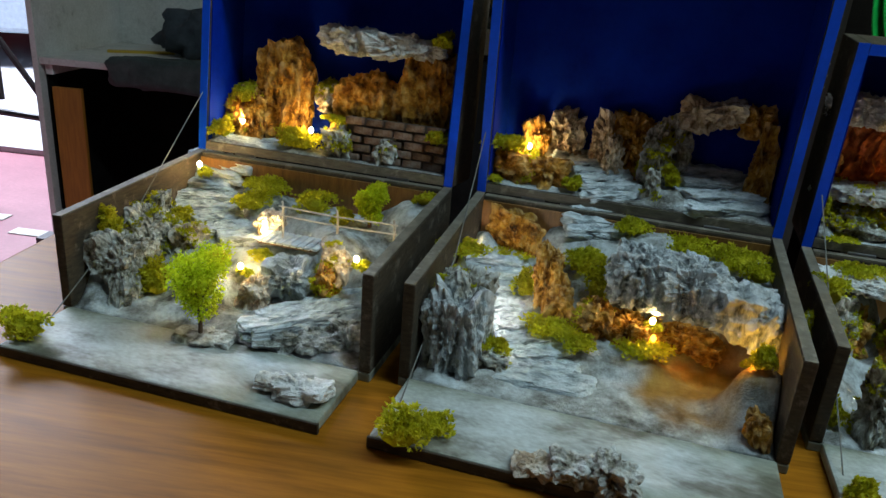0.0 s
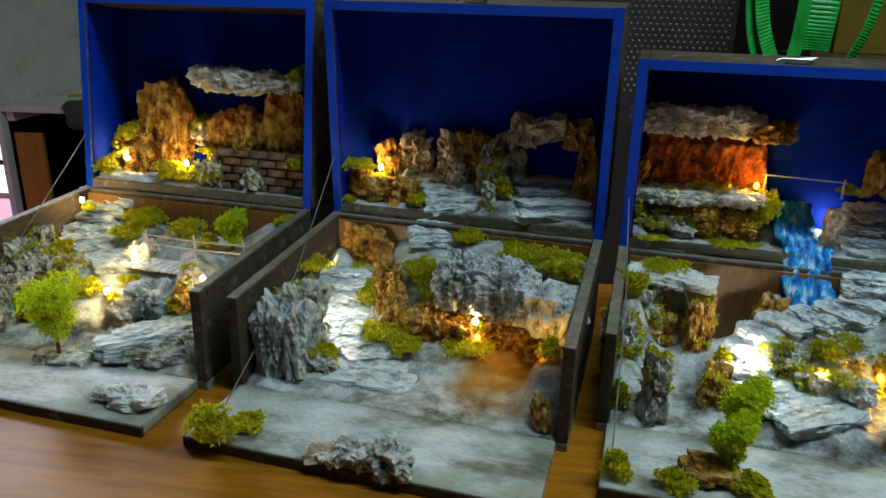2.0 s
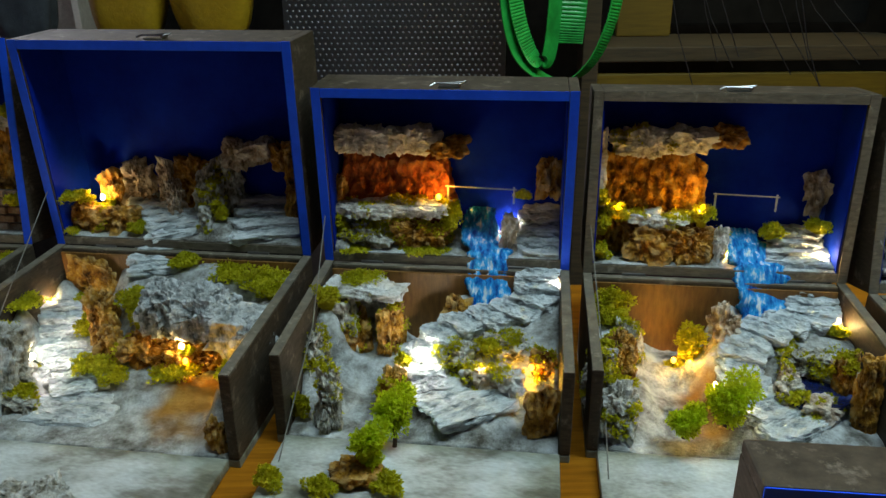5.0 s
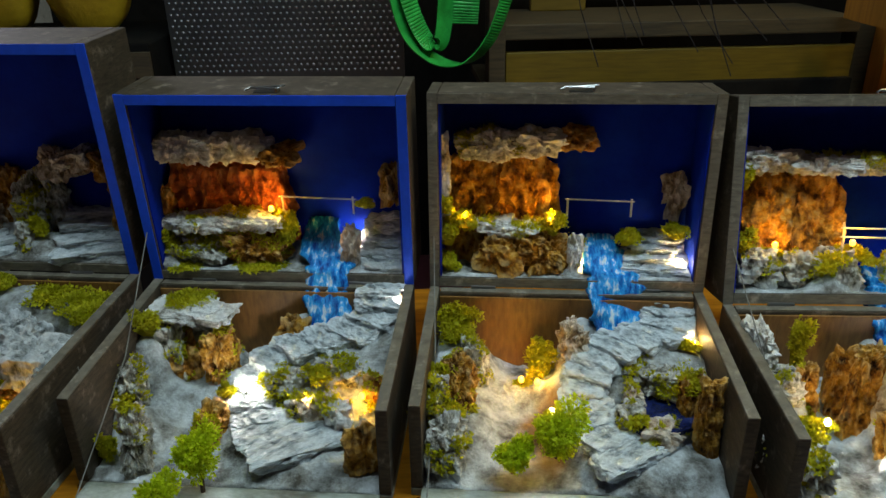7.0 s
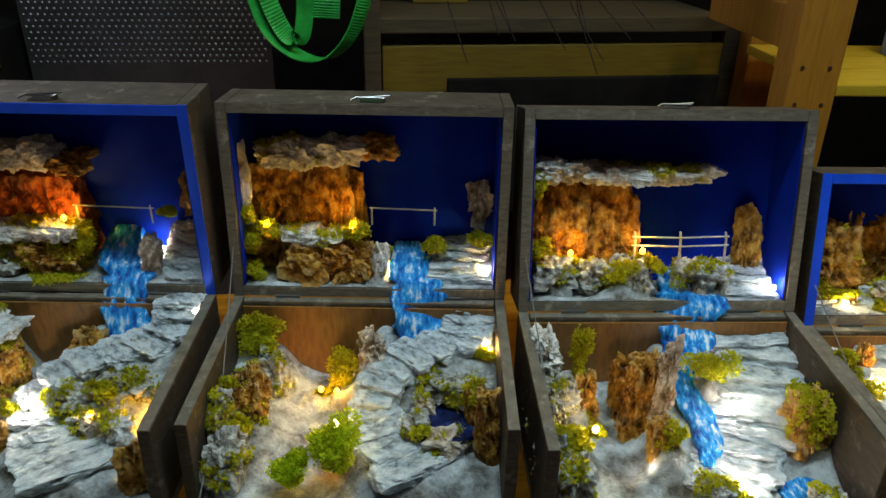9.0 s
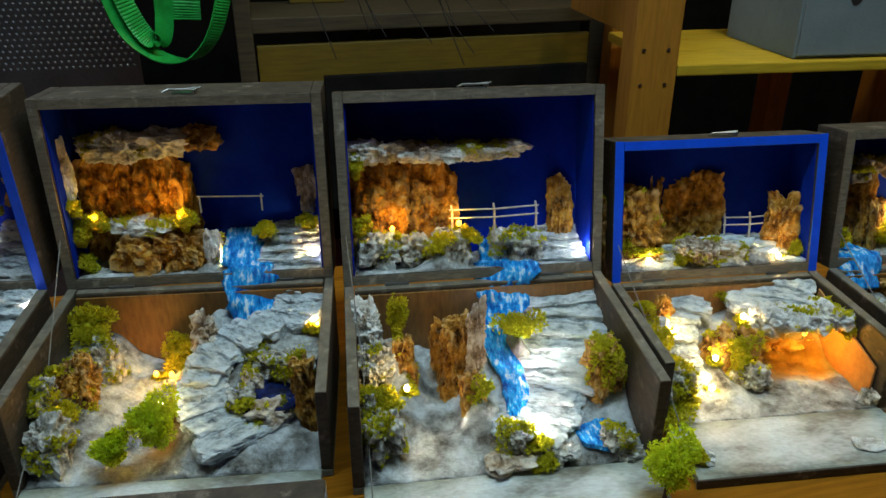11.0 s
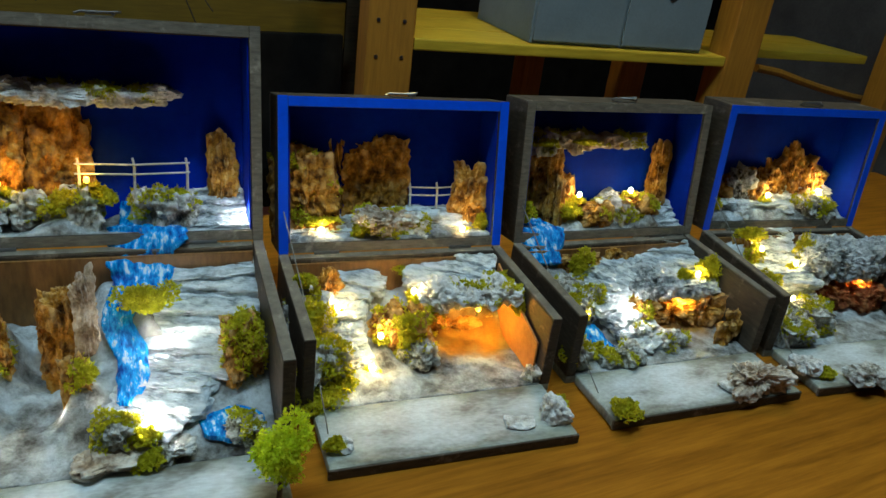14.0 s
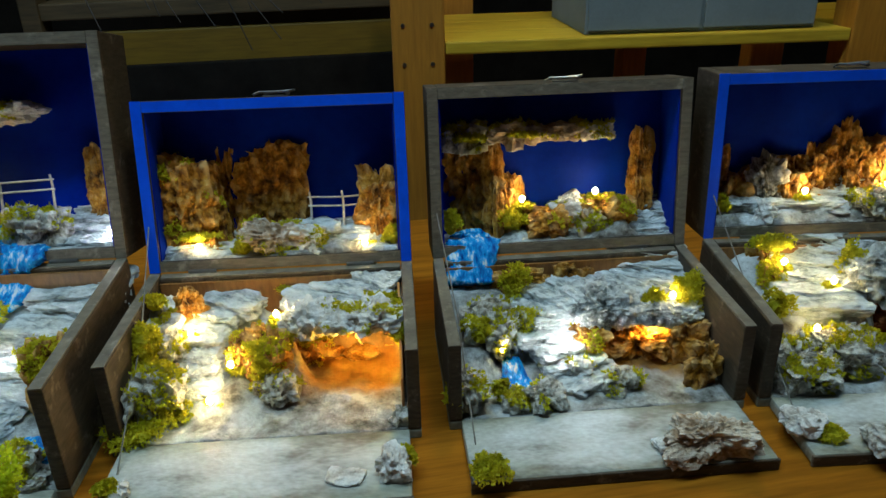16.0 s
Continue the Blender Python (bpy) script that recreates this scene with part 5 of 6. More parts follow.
stream(B4, [("l", 0.166, 0.050, 0.039, 0.024), ("l", 0.171, 0.032, 0.027, 0.040), ("l", 0.177, 0.012, 0.015, 0.049), ("l", 0.179, 0.002, 0.012, 0.054), ("b", 0.180, 0.176, 0.096, 0.056), ("b", 0.184, 0.164, 0.078, 0.052), ("b", 0.180, 0.149, 0.060, 0.043)])
B4.knot(0.100, 0.032, 0.010)
B4.knot(0.100, 0.086, 0.012)
B4.knot(0.080, 0.011, 0.010)
B4.knot(0.199, 0.064, 0.020)
B4.knot(0.100, 0.161, 0.020)

# box 5
slabrock(B5, "l", 0.0430, 0.0300, 0.1173, 0.0641, 0.0228, "white")
slabrock(B5, "l", 0.0966, 0.0300, 0.1154, 0.0563, 0.0197, "white")
slabrock(B5, "l", 0.1479, 0.0300, 0.1177, 0.0677, 0.0166, "white")
slabrock(B5, "l", 0.1819, 0.0300, 0.1238, 0.0321, 0.0122, "white")
rock(B5, "l", 0.0423, 0.0480, 0.0475, 0.0521, 0.0703, "cork", bare=True)
rock(B5, "l", 0.0901, 0.0480, 0.0470, 0.0482, 0.0674, "cork", bare=True)
moss(B5, "l", 0.0176, 0.0180, 0.1007, 0.0171, 0.0332)
moss(B5, "l", 0.0199, 0.0140, 0.0434, 0.0227, 0.0296)
rock(B5, "l", 0.0321, 0.0180, 0.0117, 0.0484, 0.0415, "stone")
rock(B5, "l", 0.0768, 0.0180, 0.0100, 0.0468, 0.0372, "stone")
rock(B5, "l", 0.1138, 0.0180, 0.0100, 0.0395, 0.0404, "stone")
moss(B5, "l", 0.1001, 0.0100, 0.0247, 0.0376, 0.0323)
moss(B5, "l", 0.1342, 0.0140, 0.0314, 0.0202, 0.0214)
led_at(B5, "l", 0.1204, 0.0160, 0.0551, watts=0.06, amber=True)
led_at(B5, "l", 0.0523, 0.0220, 0.0516, watts=0.05, amber=True)
fence(B5, "l", 0.1583, 0.0220, 0.0515, 0.0943, 0.0215)
rock(B5, "l", 0.1865, 0.0160, 0.0128, 0.0466, 0.0357, "stone")
moss(B5, "l", 0.1928, 0.0200, 0.0336, 0.0245, 0.0150)
rock(B5, "l", 0.1615, 0.0220, 0.0342, 0.0184, 0.0183, "white")
slab(B5, "l", 0.2336, 0.0460, 0.0362, 0.0468, 0.0040)
slab(B5, "l", 0.2310, 0.0370, 0.0282, 0.0500, 0.0040)
slab(B5, "l", 0.2293, 0.0270, 0.0200, 0.0532, 0.0040)
slab(B5, "l", 0.2281, 0.0170, 0.0120, 0.0575, 0.0040)
slab(B5, "l", 0.2249, 0.0060, 0.0100, 0.0628, 0.0040)
rock(B5, "l", 0.2360, 0.0460, 0.0475, 0.0200, 0.0460, "cork", thick=0.014, bare=True)
rock(B5, "b", 0.0210, 0.1280, 0.0711, 0.0318, 0.0469, "white")
rock(B5, "b", 0.0214, 0.0880, 0.0497, 0.0386, 0.0492, "stone")
moss(B5, "b", 0.0487, 0.1220, 0.0613, 0.0196, 0.0611)
rock(B5, "b", 0.0536, 0.1080, 0.0395, 0.0217, 0.0555, "cork")
moss(B5, "b", 0.0314, 0.0460, 0.0464, 0.0368, 0.0325)
rock(B5, "b", 0.0290, 0.0200, 0.0246, 0.0334, 0.0492, "stone")
rock(B5, "b", 0.0144, 0.0400, 0.0356, 0.0235, 0.0521, "stone")
led_at(B5, "b", 0.0517, 0.0600, 0.0610, watts=0.07)
rock(B5, "b", 0.1046, 0.1080, 0.0379, 0.0390, 0.0824, "cork", thick=0.018, bare=True)
rock(B5, "b", 0.1209, 0.1000, 0.0712, 0.0185, 0.0644, "tan", thick=0.014, bare=True)
rock(B5, "b", 0.1135, 0.0660, 0.0330, 0.0263, 0.0435, "cork")
moss(B5, "b", 0.1198, 0.0600, 0.0408, 0.0201, 0.0277)
rock(B5, "b", 0.0911, 0.1300, 0.0426, 0.0193, 0.0564, "cork", thick=0.012, bare=True)
moss(B5, "b", 0.1652, 0.1080, 0.0738, 0.0512, 0.0310)
slab(B5, "b", 0.2242, 0.1720, 0.0841, 0.0779, 0.0040)
slab(B5, "b", 0.2213, 0.1580, 0.0763, 0.0770, 0.0040)
slab(B5, "b", 0.2248, 0.1440, 0.0685, 0.0707, 0.0040)
slab(B5, "b", 0.2122, 0.1190, 0.0603, 0.0789, 0.0040)
slab(B5, "b", 0.2041, 0.1010, 0.0539, 0.0784, 0.0040)
slab(B5, "b", 0.1965, 0.0840, 0.0475, 0.0726, 0.0040)
slab(B5, "b", 0.1893, 0.0680, 0.0409, 0.0703, 0.0040)
slab(B5, "b", 0.1827, 0.0530, 0.0341, 0.0692, 0.0040)
slab(B5, "b", 0.1737, 0.0370, 0.0283, 0.0638, 0.0040)
slab(B5, "b", 0.1578, 0.0210, 0.0239, 0.0621, 0.0040)
moss(B5, "b", 0.2437, 0.0980, 0.0526, 0.0296, 0.0337)
rock(B5, "b", 0.2384, 0.0660, 0.0312, 0.0313, 0.0687, "cork")
moss(B5, "b", 0.1605, 0.0100, 0.0180, 0.0229, 0.0200)
rock(B5, "b", 0.1420, 0.0120, 0.0221, 0.0304, 0.0282, "stone")
rock(B5, "b", 0.2318, 0.0080, 0.0170, 0.0278, 0.0267, "stone")
led_at(B5, "b", 0.1040, 0.0600, 0.0150, white=True, watts=0.03)
led_at(B5, "b", 0.1632, 0.0240, 0.0356, white=True, watts=0.12)
rock(B5, "b", 0.1780, -0.0040, 0.0090, 0.0300, 0.0253, "stone")
pool(B5, "b", 0.2240, 0.0260, 0.0170, 0.0480, 0.0340)
moss(B5, "b", 0.1635, -0.0040, 0.0090, 0.0219, 0.0199)
rock(B5, "b", 0.2408, -0.0040, 0.0090, 0.0257, 0.0207, "stone")
rock(B5, "b", 0.1404, -0.0097, 0.0090, 0.0515, 0.0212, "tan")
tree(B5, "b", 0.2476, -0.0532, 0.0090, 0.0437, 0.0716)
twigfence(B5, "b", 0.2120, -0.0955, 0.0105, 0.0557, 0.0256)
rock(B5, "b", 0.2525, -0.0955, 0.0090, 0.0270, 0.0253, "stone")
stream(B5, [("l", 0.155, 0.045, 0.030, 0.018), ("l", 0.165, 0.028, 0.016, 0.050), ("l", 0.168, 0.012, 0.013, 0.060), ("l", 0.167, 0.002, 0.012, 0.063), ("b", 0.161, 0.176, 0.096, 0.055), ("b", 0.161, 0.164, 0.079, 0.048), ("b", 0.147, 0.139, 0.070, 0.027), ("b", 0.143, 0.114, 0.062, 0.024), ("b", 0.151, 0.092, 0.050, 0.024), ("b", 0.153, 0.066, 0.040, 0.024), ("b", 0.147, 0.048, 0.030, 0.012)])
B5.knot(0.089, 0.071, 0.010)
B5.knot(0.099, 0.024, 0.010)
B5.knot(0.049, 0.036, 0.010)
B5.knot(0.099, 0.154, 0.030)
B5.knot(0.089, 0.119, 0.011)
B5.knot(0.148, 0.012, 0.010)

# box 6
rock(B6, "l", 0.0305, 0.0250, 0.0167, 0.0582, 0.0795, "cork")
moss(B6, "l", 0.0140, 0.0200, 0.0656, 0.0192, 0.0339)
moss(B6, "l", 0.0410, 0.0120, 0.0225, 0.0448, 0.0168)
rock(B6, "l", 0.1060, 0.0420, 0.0435, 0.0621, 0.0602, "cork", thick=0.013, bare=True)
rock(B6, "l", 0.0677, 0.0460, 0.0453, 0.0196, 0.0659, "cork", thick=0.010, bare=True)
rock(B6, "l", 0.2034, 0.0220, 0.0214, 0.0330, 0.0600, "cork", thick=0.013, bare=True)
fence(B6, "l", 0.1707, 0.0350, 0.0411, 0.0632, 0.0205)
slab(B6, "l", 0.1159, 0.0340, 0.0314, 0.1072, 0.0040)
slab(B6, "l", 0.1056, 0.0240, 0.0235, 0.0795, 0.0040)
slab(B6, "l", 0.0410, 0.0100, 0.0154, 0.0632, 0.0040)
slab(B6, "l", 0.1802, 0.0340, 0.0303, 0.0483, 0.0040)
slab(B6, "l", 0.1744, 0.0220, 0.0247, 0.0529, 0.0040)
slab(B6, "l", 0.1715, 0.0120, 0.0190, 0.0548, 0.0040)
rock(B6, "l", 0.1141, 0.0080, 0.0102, 0.0624, 0.0283, "tan")
rock(B6, "l", 0.1402, 0.0080, 0.0139, 0.0311, 0.0210, "white")
moss(B6, "l", 0.0815, 0.0050, 0.0100, 0.0187, 0.0191)
led_at(B6, "l", 0.0429, 0.0060, 0.0203, watts=0.06)
led_at(B6, "l", 0.1906, 0.0060, 0.0170, watts=0.05)
moss(B6, "l", 0.2148, 0.0100, 0.0122, 0.0158, 0.0212)
rock(B6, "b", 0.0200, 0.1150, 0.0522, 0.0280, 0.0300, "white")
rock(B6, "b", 0.0420, 0.1050, 0.0457, 0.0253, 0.0491, "cork", thick=0.012, bare=True)
moss(B6, "b", 0.0172, 0.0950, 0.0706, 0.0208, 0.0203)
rock(B6, "b", 0.0161, 0.0750, 0.0290, 0.0472, 0.0514, "stone")
rock(B6, "b", 0.0291, 0.0306, 0.0090, 0.0435, 0.0609, "stone")
rock(B6, "b", 0.0340, 0.0480, 0.0172, 0.0221, 0.0352, "cork")
moss(B6, "b", 0.0130, 0.0450, 0.0359, 0.0249, 0.0276)
moss(B6, "b", 0.0165, 0.0018, 0.0090, 0.0528, 0.0225)
moss(B6, "b", 0.0381, 0.0260, 0.0109, 0.0351, 0.0185)
moss(B6, "b", 0.0130, 0.0700, 0.0486, 0.0226, 0.0214)
rock(B6, "b", 0.0130, 0.0226, 0.0090, 0.0285, 0.0480, "stone")
led_at(B6, "b", 0.0459, 0.0850, 0.0557, watts=0.07)
led_at(B6, "b", 0.0678, 0.0320, 0.0230, watts=0.07)
led_at(B6, "b", 0.1179, 0.0830, 0.0692, watts=0.08)
led_at(B6, "b", 0.0814, 0.0580, 0.0389, watts=0.06)
slab(B6, "b", 0.0731, 0.1080, 0.0620, 0.0598, 0.0040)
slab(B6, "b", 0.0640, 0.0980, 0.0573, 0.0469, 0.0040)
slab(B6, "b", 0.0573, 0.0880, 0.0517, 0.0392, 0.0040)
slab(B6, "b", 0.0548, 0.0770, 0.0456, 0.0349, 0.0040)
slab(B6, "b", 0.0517, 0.0660, 0.0381, 0.0317, 0.0040)
slab(B6, "b", 0.0513, 0.0540, 0.0315, 0.0304, 0.0040)
slab(B6, "b", 0.0541, 0.0400, 0.0258, 0.0309, 0.0040)
rock(B6, "b", 0.1100, 0.0660, 0.0101, 0.0398, 0.0626, "cork")
rock(B6, "b", 0.0870, 0.0700, 0.0335, 0.0269, 0.0335, "cork")
moss(B6, "b", 0.1260, 0.0740, 0.0496, 0.0305, 0.0256)
rock(B6, "b", 0.1182, 0.0435, 0.0090, 0.0376, 0.0338, "stone")
slabrock(B6, "b", 0.1418, 0.0740, 0.0508, 0.0343, 0.0349, "white")
slabrock(B6, "b", 0.1713, 0.0700, 0.0533, 0.0370, 0.0316, "white")
slabrock(B6, "b", 0.2019, 0.0660, 0.0567, 0.0398, 0.0325, "white")
slab(B6, "b", 0.1970, 0.1180, 0.0732, 0.0460, 0.0040)
slab(B6, "b", 0.1780, 0.1060, 0.0686, 0.0780, 0.0040)
slab(B6, "b", 0.1700, 0.0920, 0.0648, 0.0900, 0.0040)
moss(B6, "b", 0.2081, 0.0850, 0.0563, 0.0312, 0.0300, firm=False)
moss(B6, "b", 0.2194, 0.0550, 0.0466, 0.0189, 0.0316, firm=False)
moss(B6, "b", 0.0190, 0.0560, 0.0400, 0.0320, 0.0480, firm=False)
moss(B6, "b", 0.0300, 0.0240, 0.0130, 0.0380, 0.0440, firm=False)
moss(B6, "b", 0.1080, 0.0560, 0.0240, 0.0330, 0.0420, firm=False)
moss(B6, "b", 0.1348, 0.1220, 0.0605, 0.0480, 0.0200)
rock(B6, "b", 0.1423, 0.0950, 0.0142, 0.0301, 0.0274, "cork")
rock(B6, "b", 0.2178, -0.0008, 0.0090, 0.0179, 0.0214, "stone")
moss(B6, "b", 0.0165, -0.0555, 0.0095, 0.0171, 0.0165)
rock(B6, "b", 0.0259, -0.0601, 0.0095, 0.0152, 0.0134, "white")
rock(B6, "b", 0.2115, -0.0635, 0.0095, 0.0261, 0.0313, "white")
moss(B6, "b", 0.2187, -0.0419, 0.0095, 0.0169, 0.0187)
rock(B6, "b", 0.1771, -0.0613, 0.0095, 0.0243, 0.0082, "white")
B6.knot(0.055, 0.136, 0.042)
B6.knot(0.080, 0.136, 0.042)
B6.knot(0.105, 0.136, 0.044)
B6.knot(0.130, 0.134, 0.048)
sidepanel(B6, "b", 0.18, 0.0, 0.009, 0.05, 0.085)
B6.lid_knot(0.083, 0.032, 0.028)
B6.lid_knot(0.115, 0.032, 0.030)
B6.lid_knot(0.156, 0.032, 0.030)
B6.lid_knot(0.188, 0.030, 0.026)
B6.knot(0.146, 0.034, 0.010)
B6.knot(0.167, 0.069, 0.010)
B6.knot(0.188, 0.091, 0.010)
B6.knot(0.146, 0.086, 0.010)
B6.knot(0.198, 0.069, 0.010)
B6.knot(0.167, 0.097, 0.010)
B6.knot(0.125, 0.011, 0.010)
B6.knot(0.052, 0.006, 0.010)
rock(B6, "b", 0.1716, 0.1025, 0.0090, 0.0561, 0.0267, "cork", bare=True)
rock(B6, "b", 0.2033, 0.1029, 0.0090, 0.0359, 0.0268, "cork", bare=True)

# box 7
rock(B7, "l", 0.0399, 0.0300, 0.0935, 0.0447, 0.0247, "stone")
rock(B7, "l", 0.0839, 0.0300, 0.0955, 0.0513, 0.0206, "tan")
rock(B7, "l", 0.1251, 0.0300, 0.0971, 0.0515, 0.0164, "tan")
rock(B7, "l", 0.1597, 0.0300, 0.0989, 0.0316, 0.0155, "white")
moss(B7, "l", 0.0398, 0.0220, 0.0988, 0.0323, 0.0170)
moss(B7, "l", 0.0899, 0.0220, 0.1019, 0.0387, 0.0118)
rock(B7, "l", 0.0461, 0.0420, 0.0100, 0.0456, 0.0889, "cork", thick=0.012, bare=True)
rock(B7, "l", 0.0618, 0.0300, 0.0551, 0.0145, 0.0415, "cork", thick=0.012, bare=True)
rock(B7, "l", 0.0748, 0.0280, 0.0386, 0.0270, 0.0277, "cork", bare=True)
rock(B7, "l", 0.0637, 0.0180, 0.0100, 0.0078, 0.0517, "cork", thick=0.008, bare=True)
rock(B7, "l", 0.2028, 0.0320, 0.0445, 0.0165, 0.0600, "cork", thick=0.014, bare=True)
moss(B7, "l", 0.0777, 0.0160, 0.0156, 0.0336, 0.0321)
rock(B7, "l", 0.1294, 0.0240, 0.0194, 0.0396, 0.0327, "white")
rock(B7, "l", 0.1137, 0.0120, 0.0100, 0.0446, 0.0303, "cork")
rock(B7, "l", 0.1645, 0.0160, 0.0100, 0.0535, 0.0389, "cork")
rock(B7, "l", 0.1507, 0.0120, 0.0156, 0.0351, 0.0281, "tan")
moss(B7, "l", 0.1769, 0.0100, 0.0252, 0.0308, 0.0270)
led_at(B7, "l", 0.0859, 0.0160, 0.0475, watts=0.06)
led_at(B7, "l", 0.1553, 0.0180, 0.0508, watts=0.07)
slab(B7, "l", 0.2081, 0.0400, 0.0372, 0.0387, 0.0040)
slab(B7, "l", 0.2085, 0.0320, 0.0296, 0.0410, 0.0040)
slab(B7, "l", 0.2090, 0.0230, 0.0222, 0.0445, 0.0040)
slab(B7, "l", 0.2082, 0.0140, 0.0157, 0.0478, 0.0040)
slab(B7, "l", 0.2086, 0.0050, 0.0100, 0.0536, 0.0040)
moss(B7, "l", 0.0188, 0.0100, 0.0151, 0.0194, 0.0315)
rock(B7, "b", 0.0800, 0.1240, 0.0560, 0.0580, 0.0220, "cork", thick=0.012, bare=True)
slab(B7, "b", 0.2039, 0.1360, 0.0723, 0.0634, 0.0040)
slab(B7, "b", 0.1999, 0.1240, 0.0658, 0.0705, 0.0040)
slab(B7, "b", 0.1968, 0.1100, 0.0605, 0.0755, 0.0040)
slab(B7, "b", 0.1684, 0.1000, 0.0582, 0.0513, 0.0040)
slab(B7, "b", 0.1413, 0.0980, 0.0586, 0.0389, 0.0040)
slab(B7, "b", 0.1210, 0.0960, 0.0586, 0.0403, 0.0040)
slab(B7, "b", 0.1025, 0.0910, 0.0562, 0.0482, 0.0040)
slab(B7, "b", 0.0913, 0.0830, 0.0499, 0.0528, 0.0040)
slab(B7, "b", 0.0881, 0.0730, 0.0434, 0.0544, 0.0040)
slab(B7, "b", 0.0917, 0.0610, 0.0362, 0.0541, 0.0040)
slab(B7, "b", 0.0997, 0.0500, 0.0278, 0.0519, 0.0040)
slab(B7, "b", 0.1085, 0.0370, 0.0195, 0.0498, 0.0040)
slab(B7, "b", 0.1181, 0.0210, 0.0128, 0.0568, 0.0040)
slabrock(B7, "b", 0.1451, 0.0820, 0.0381, 0.0582, 0.0378, "pale")
slabrock(B7, "b", 0.1895, 0.0760, 0.0430, 0.0630, 0.0267, "pale")
rock(B7, "b", 0.2228, 0.0740, 0.0380, 0.0357, 0.0306, "stone")
moss(B7, "b", 0.1852, 0.0820, 0.0500, 0.0217, 0.0208)
moss(B7, "b", 0.2175, 0.0780, 0.0522, 0.0365, 0.0358)
led_at(B7, "b", 0.2021, 0.0800, 0.0630, watts=0.05)
rock(B7, "b", 0.2076, 0.0549, 0.0090, 0.0351, 0.0462, "cork", thick=0.016, bare=True)
rock(B7, "b", 0.2087, 0.0193, 0.0090, 0.0262, 0.0506, "cork", thick=0.013, bare=True)
rock(B7, "b", 0.1278, 0.0660, 0.0244, 0.0325, 0.0299, "cork")
rock(B7, "b", 0.1772, 0.0741, 0.0090, 0.0692, 0.0371, "cork", bare=True)
rock(B7, "b", 0.1449, 0.0220, 0.0090, 0.0330, 0.0241, "stone")
rock(B7, "b", 0.0755, 0.0056, 0.0090, 0.0314, 0.0287, "stone")
rock(B7, "b", 0.1103, 0.0400, 0.0130, 0.0262, 0.0229, "white")
rock(B7, "b", 0.0400, 0.0850, 0.0341, 0.0476, 0.0404, "stone")
rock(B7, "b", 0.0538, 0.0680, 0.0199, 0.0310, 0.0417, "stone")
rock(B7, "b", 0.0751, 0.0800, 0.0351, 0.0273, 0.0294, "stone")
moss(B7, "b", 0.0336, 0.0660, 0.0335, 0.0212, 0.0299)
moss(B7, "b", 0.0705, 0.1120, 0.0459, 0.0302, 0.0445)
rock(B7, "b", 0.1227, 0.1260, 0.0427, 0.0671, 0.0366, "cork", thick=0.010, bare=True)
rock(B7, "b", 0.1239, 0.1080, 0.0468, 0.0223, 0.0233, "white")
led_at(B7, "b", 0.0509, 0.0600, 0.0332, watts=0.05)
led_at(B7, "b", 0.1059, 0.0520, 0.0376, white=True, watts=0.08)
rock(B7, "b", 0.0177, 0.0099, 0.0090, 0.0284, 0.0400, "stone")
moss(B7, "b", 0.0441, 0.0160, 0.0099, 0.0155, 0.0265)
rock(B7, "b", 0.0520, 0.0081, 0.0090, 0.0242, 0.0188, "stone")
moss(B7, "b", 0.0221, -0.0715, 0.0095, 0.0333, 0.0227)
rock(B7, "b", 0.1810, -0.0744, 0.0095, 0.0679, 0.0421, "tan")
rock(B7, "b", 0.1607, -0.0680, 0.0095, 0.0300, 0.0165, "white")
stream(B7, [("l", 0.039, 0.035, 0.015, 0.025), ("l", 0.038, 0.020, 0.013, 0.039), ("l", 0.037, 0.002, 0.012, 0.045), ("b", 0.034, 0.138, 0.078, 0.043), ("b", 0.033, 0.126, 0.063, 0.044)])
stream(B7, [("b", 0.055, 0.075, 0.030, 0.009), ("b", 0.058, 0.055, 0.022, 0.019), ("b", 0.060, 0.035, 0.016, 0.022), ("b", 0.065, 0.018, 0.013, 0.024)])
B7.knot(0.165, 0.035, 0.010)
B7.knot(0.155, 0.070, 0.011)
B7.knot(0.186, 0.023, 0.010)
B7.knot(0.176, 0.082, 0.010)
B7.knot(0.196, 0.059, 0.010)
B7.knot(0.165, 0.094, 0.010)
B7.knot(0.114, 0.006, 0.010)

# box 8
rock(B8, "l", 0.0960, 0.0360, 0.0440, 0.0390, 0.0340, "cork", bare=True)
rock(B8, "l", 0.1200, 0.0380, 0.0440, 0.0300, 0.0330, "cork", bare=True)
rock(B8, "l", 0.1470, 0.0400, 0.0480, 0.0270, 0.0520, "cork", thick=0.014, bare=True)
rock(B8, "l", 0.1640, 0.0360, 0.0450, 0.0330, 0.0440, "cork", bare=True)
rock(B8, "l", 0.1900, 0.0340, 0.0450, 0.0390, 0.0320, "cork", bare=True)
rock(B8, "l", 0.0700, 0.0340, 0.0272, 0.0390, 0.0440, "stone", bare=True)
rock(B8, "l", 0.0400, 0.0380, 0.0272, 0.0330, 0.0340, "cork", bare=True)
rock(B8, "l", 0.0250, 0.0420, 0.0390, 0.0150, 0.0430, "cork", thick=0.010, bare=True)
led_at(B8, "l", 0.1000, 0.0150, 0.0380, watts=0.05)
led_at(B8, "l", 0.1790, 0.0150, 0.0420, watts=0.12)
led_at(B8, "l", 0.0086, 0.0080, 0.0281, watts=0.04)
moss(B8, "l", 0.0192, 0.0100, 0.0196, 0.0170, 0.0249)
slab(B8, "l", 0.0485, 0.0140, 0.0241, 0.0538, 0.0040)
slab(B8, "l", 0.1175, 0.0260, 0.0307, 0.0715, 0.0040)
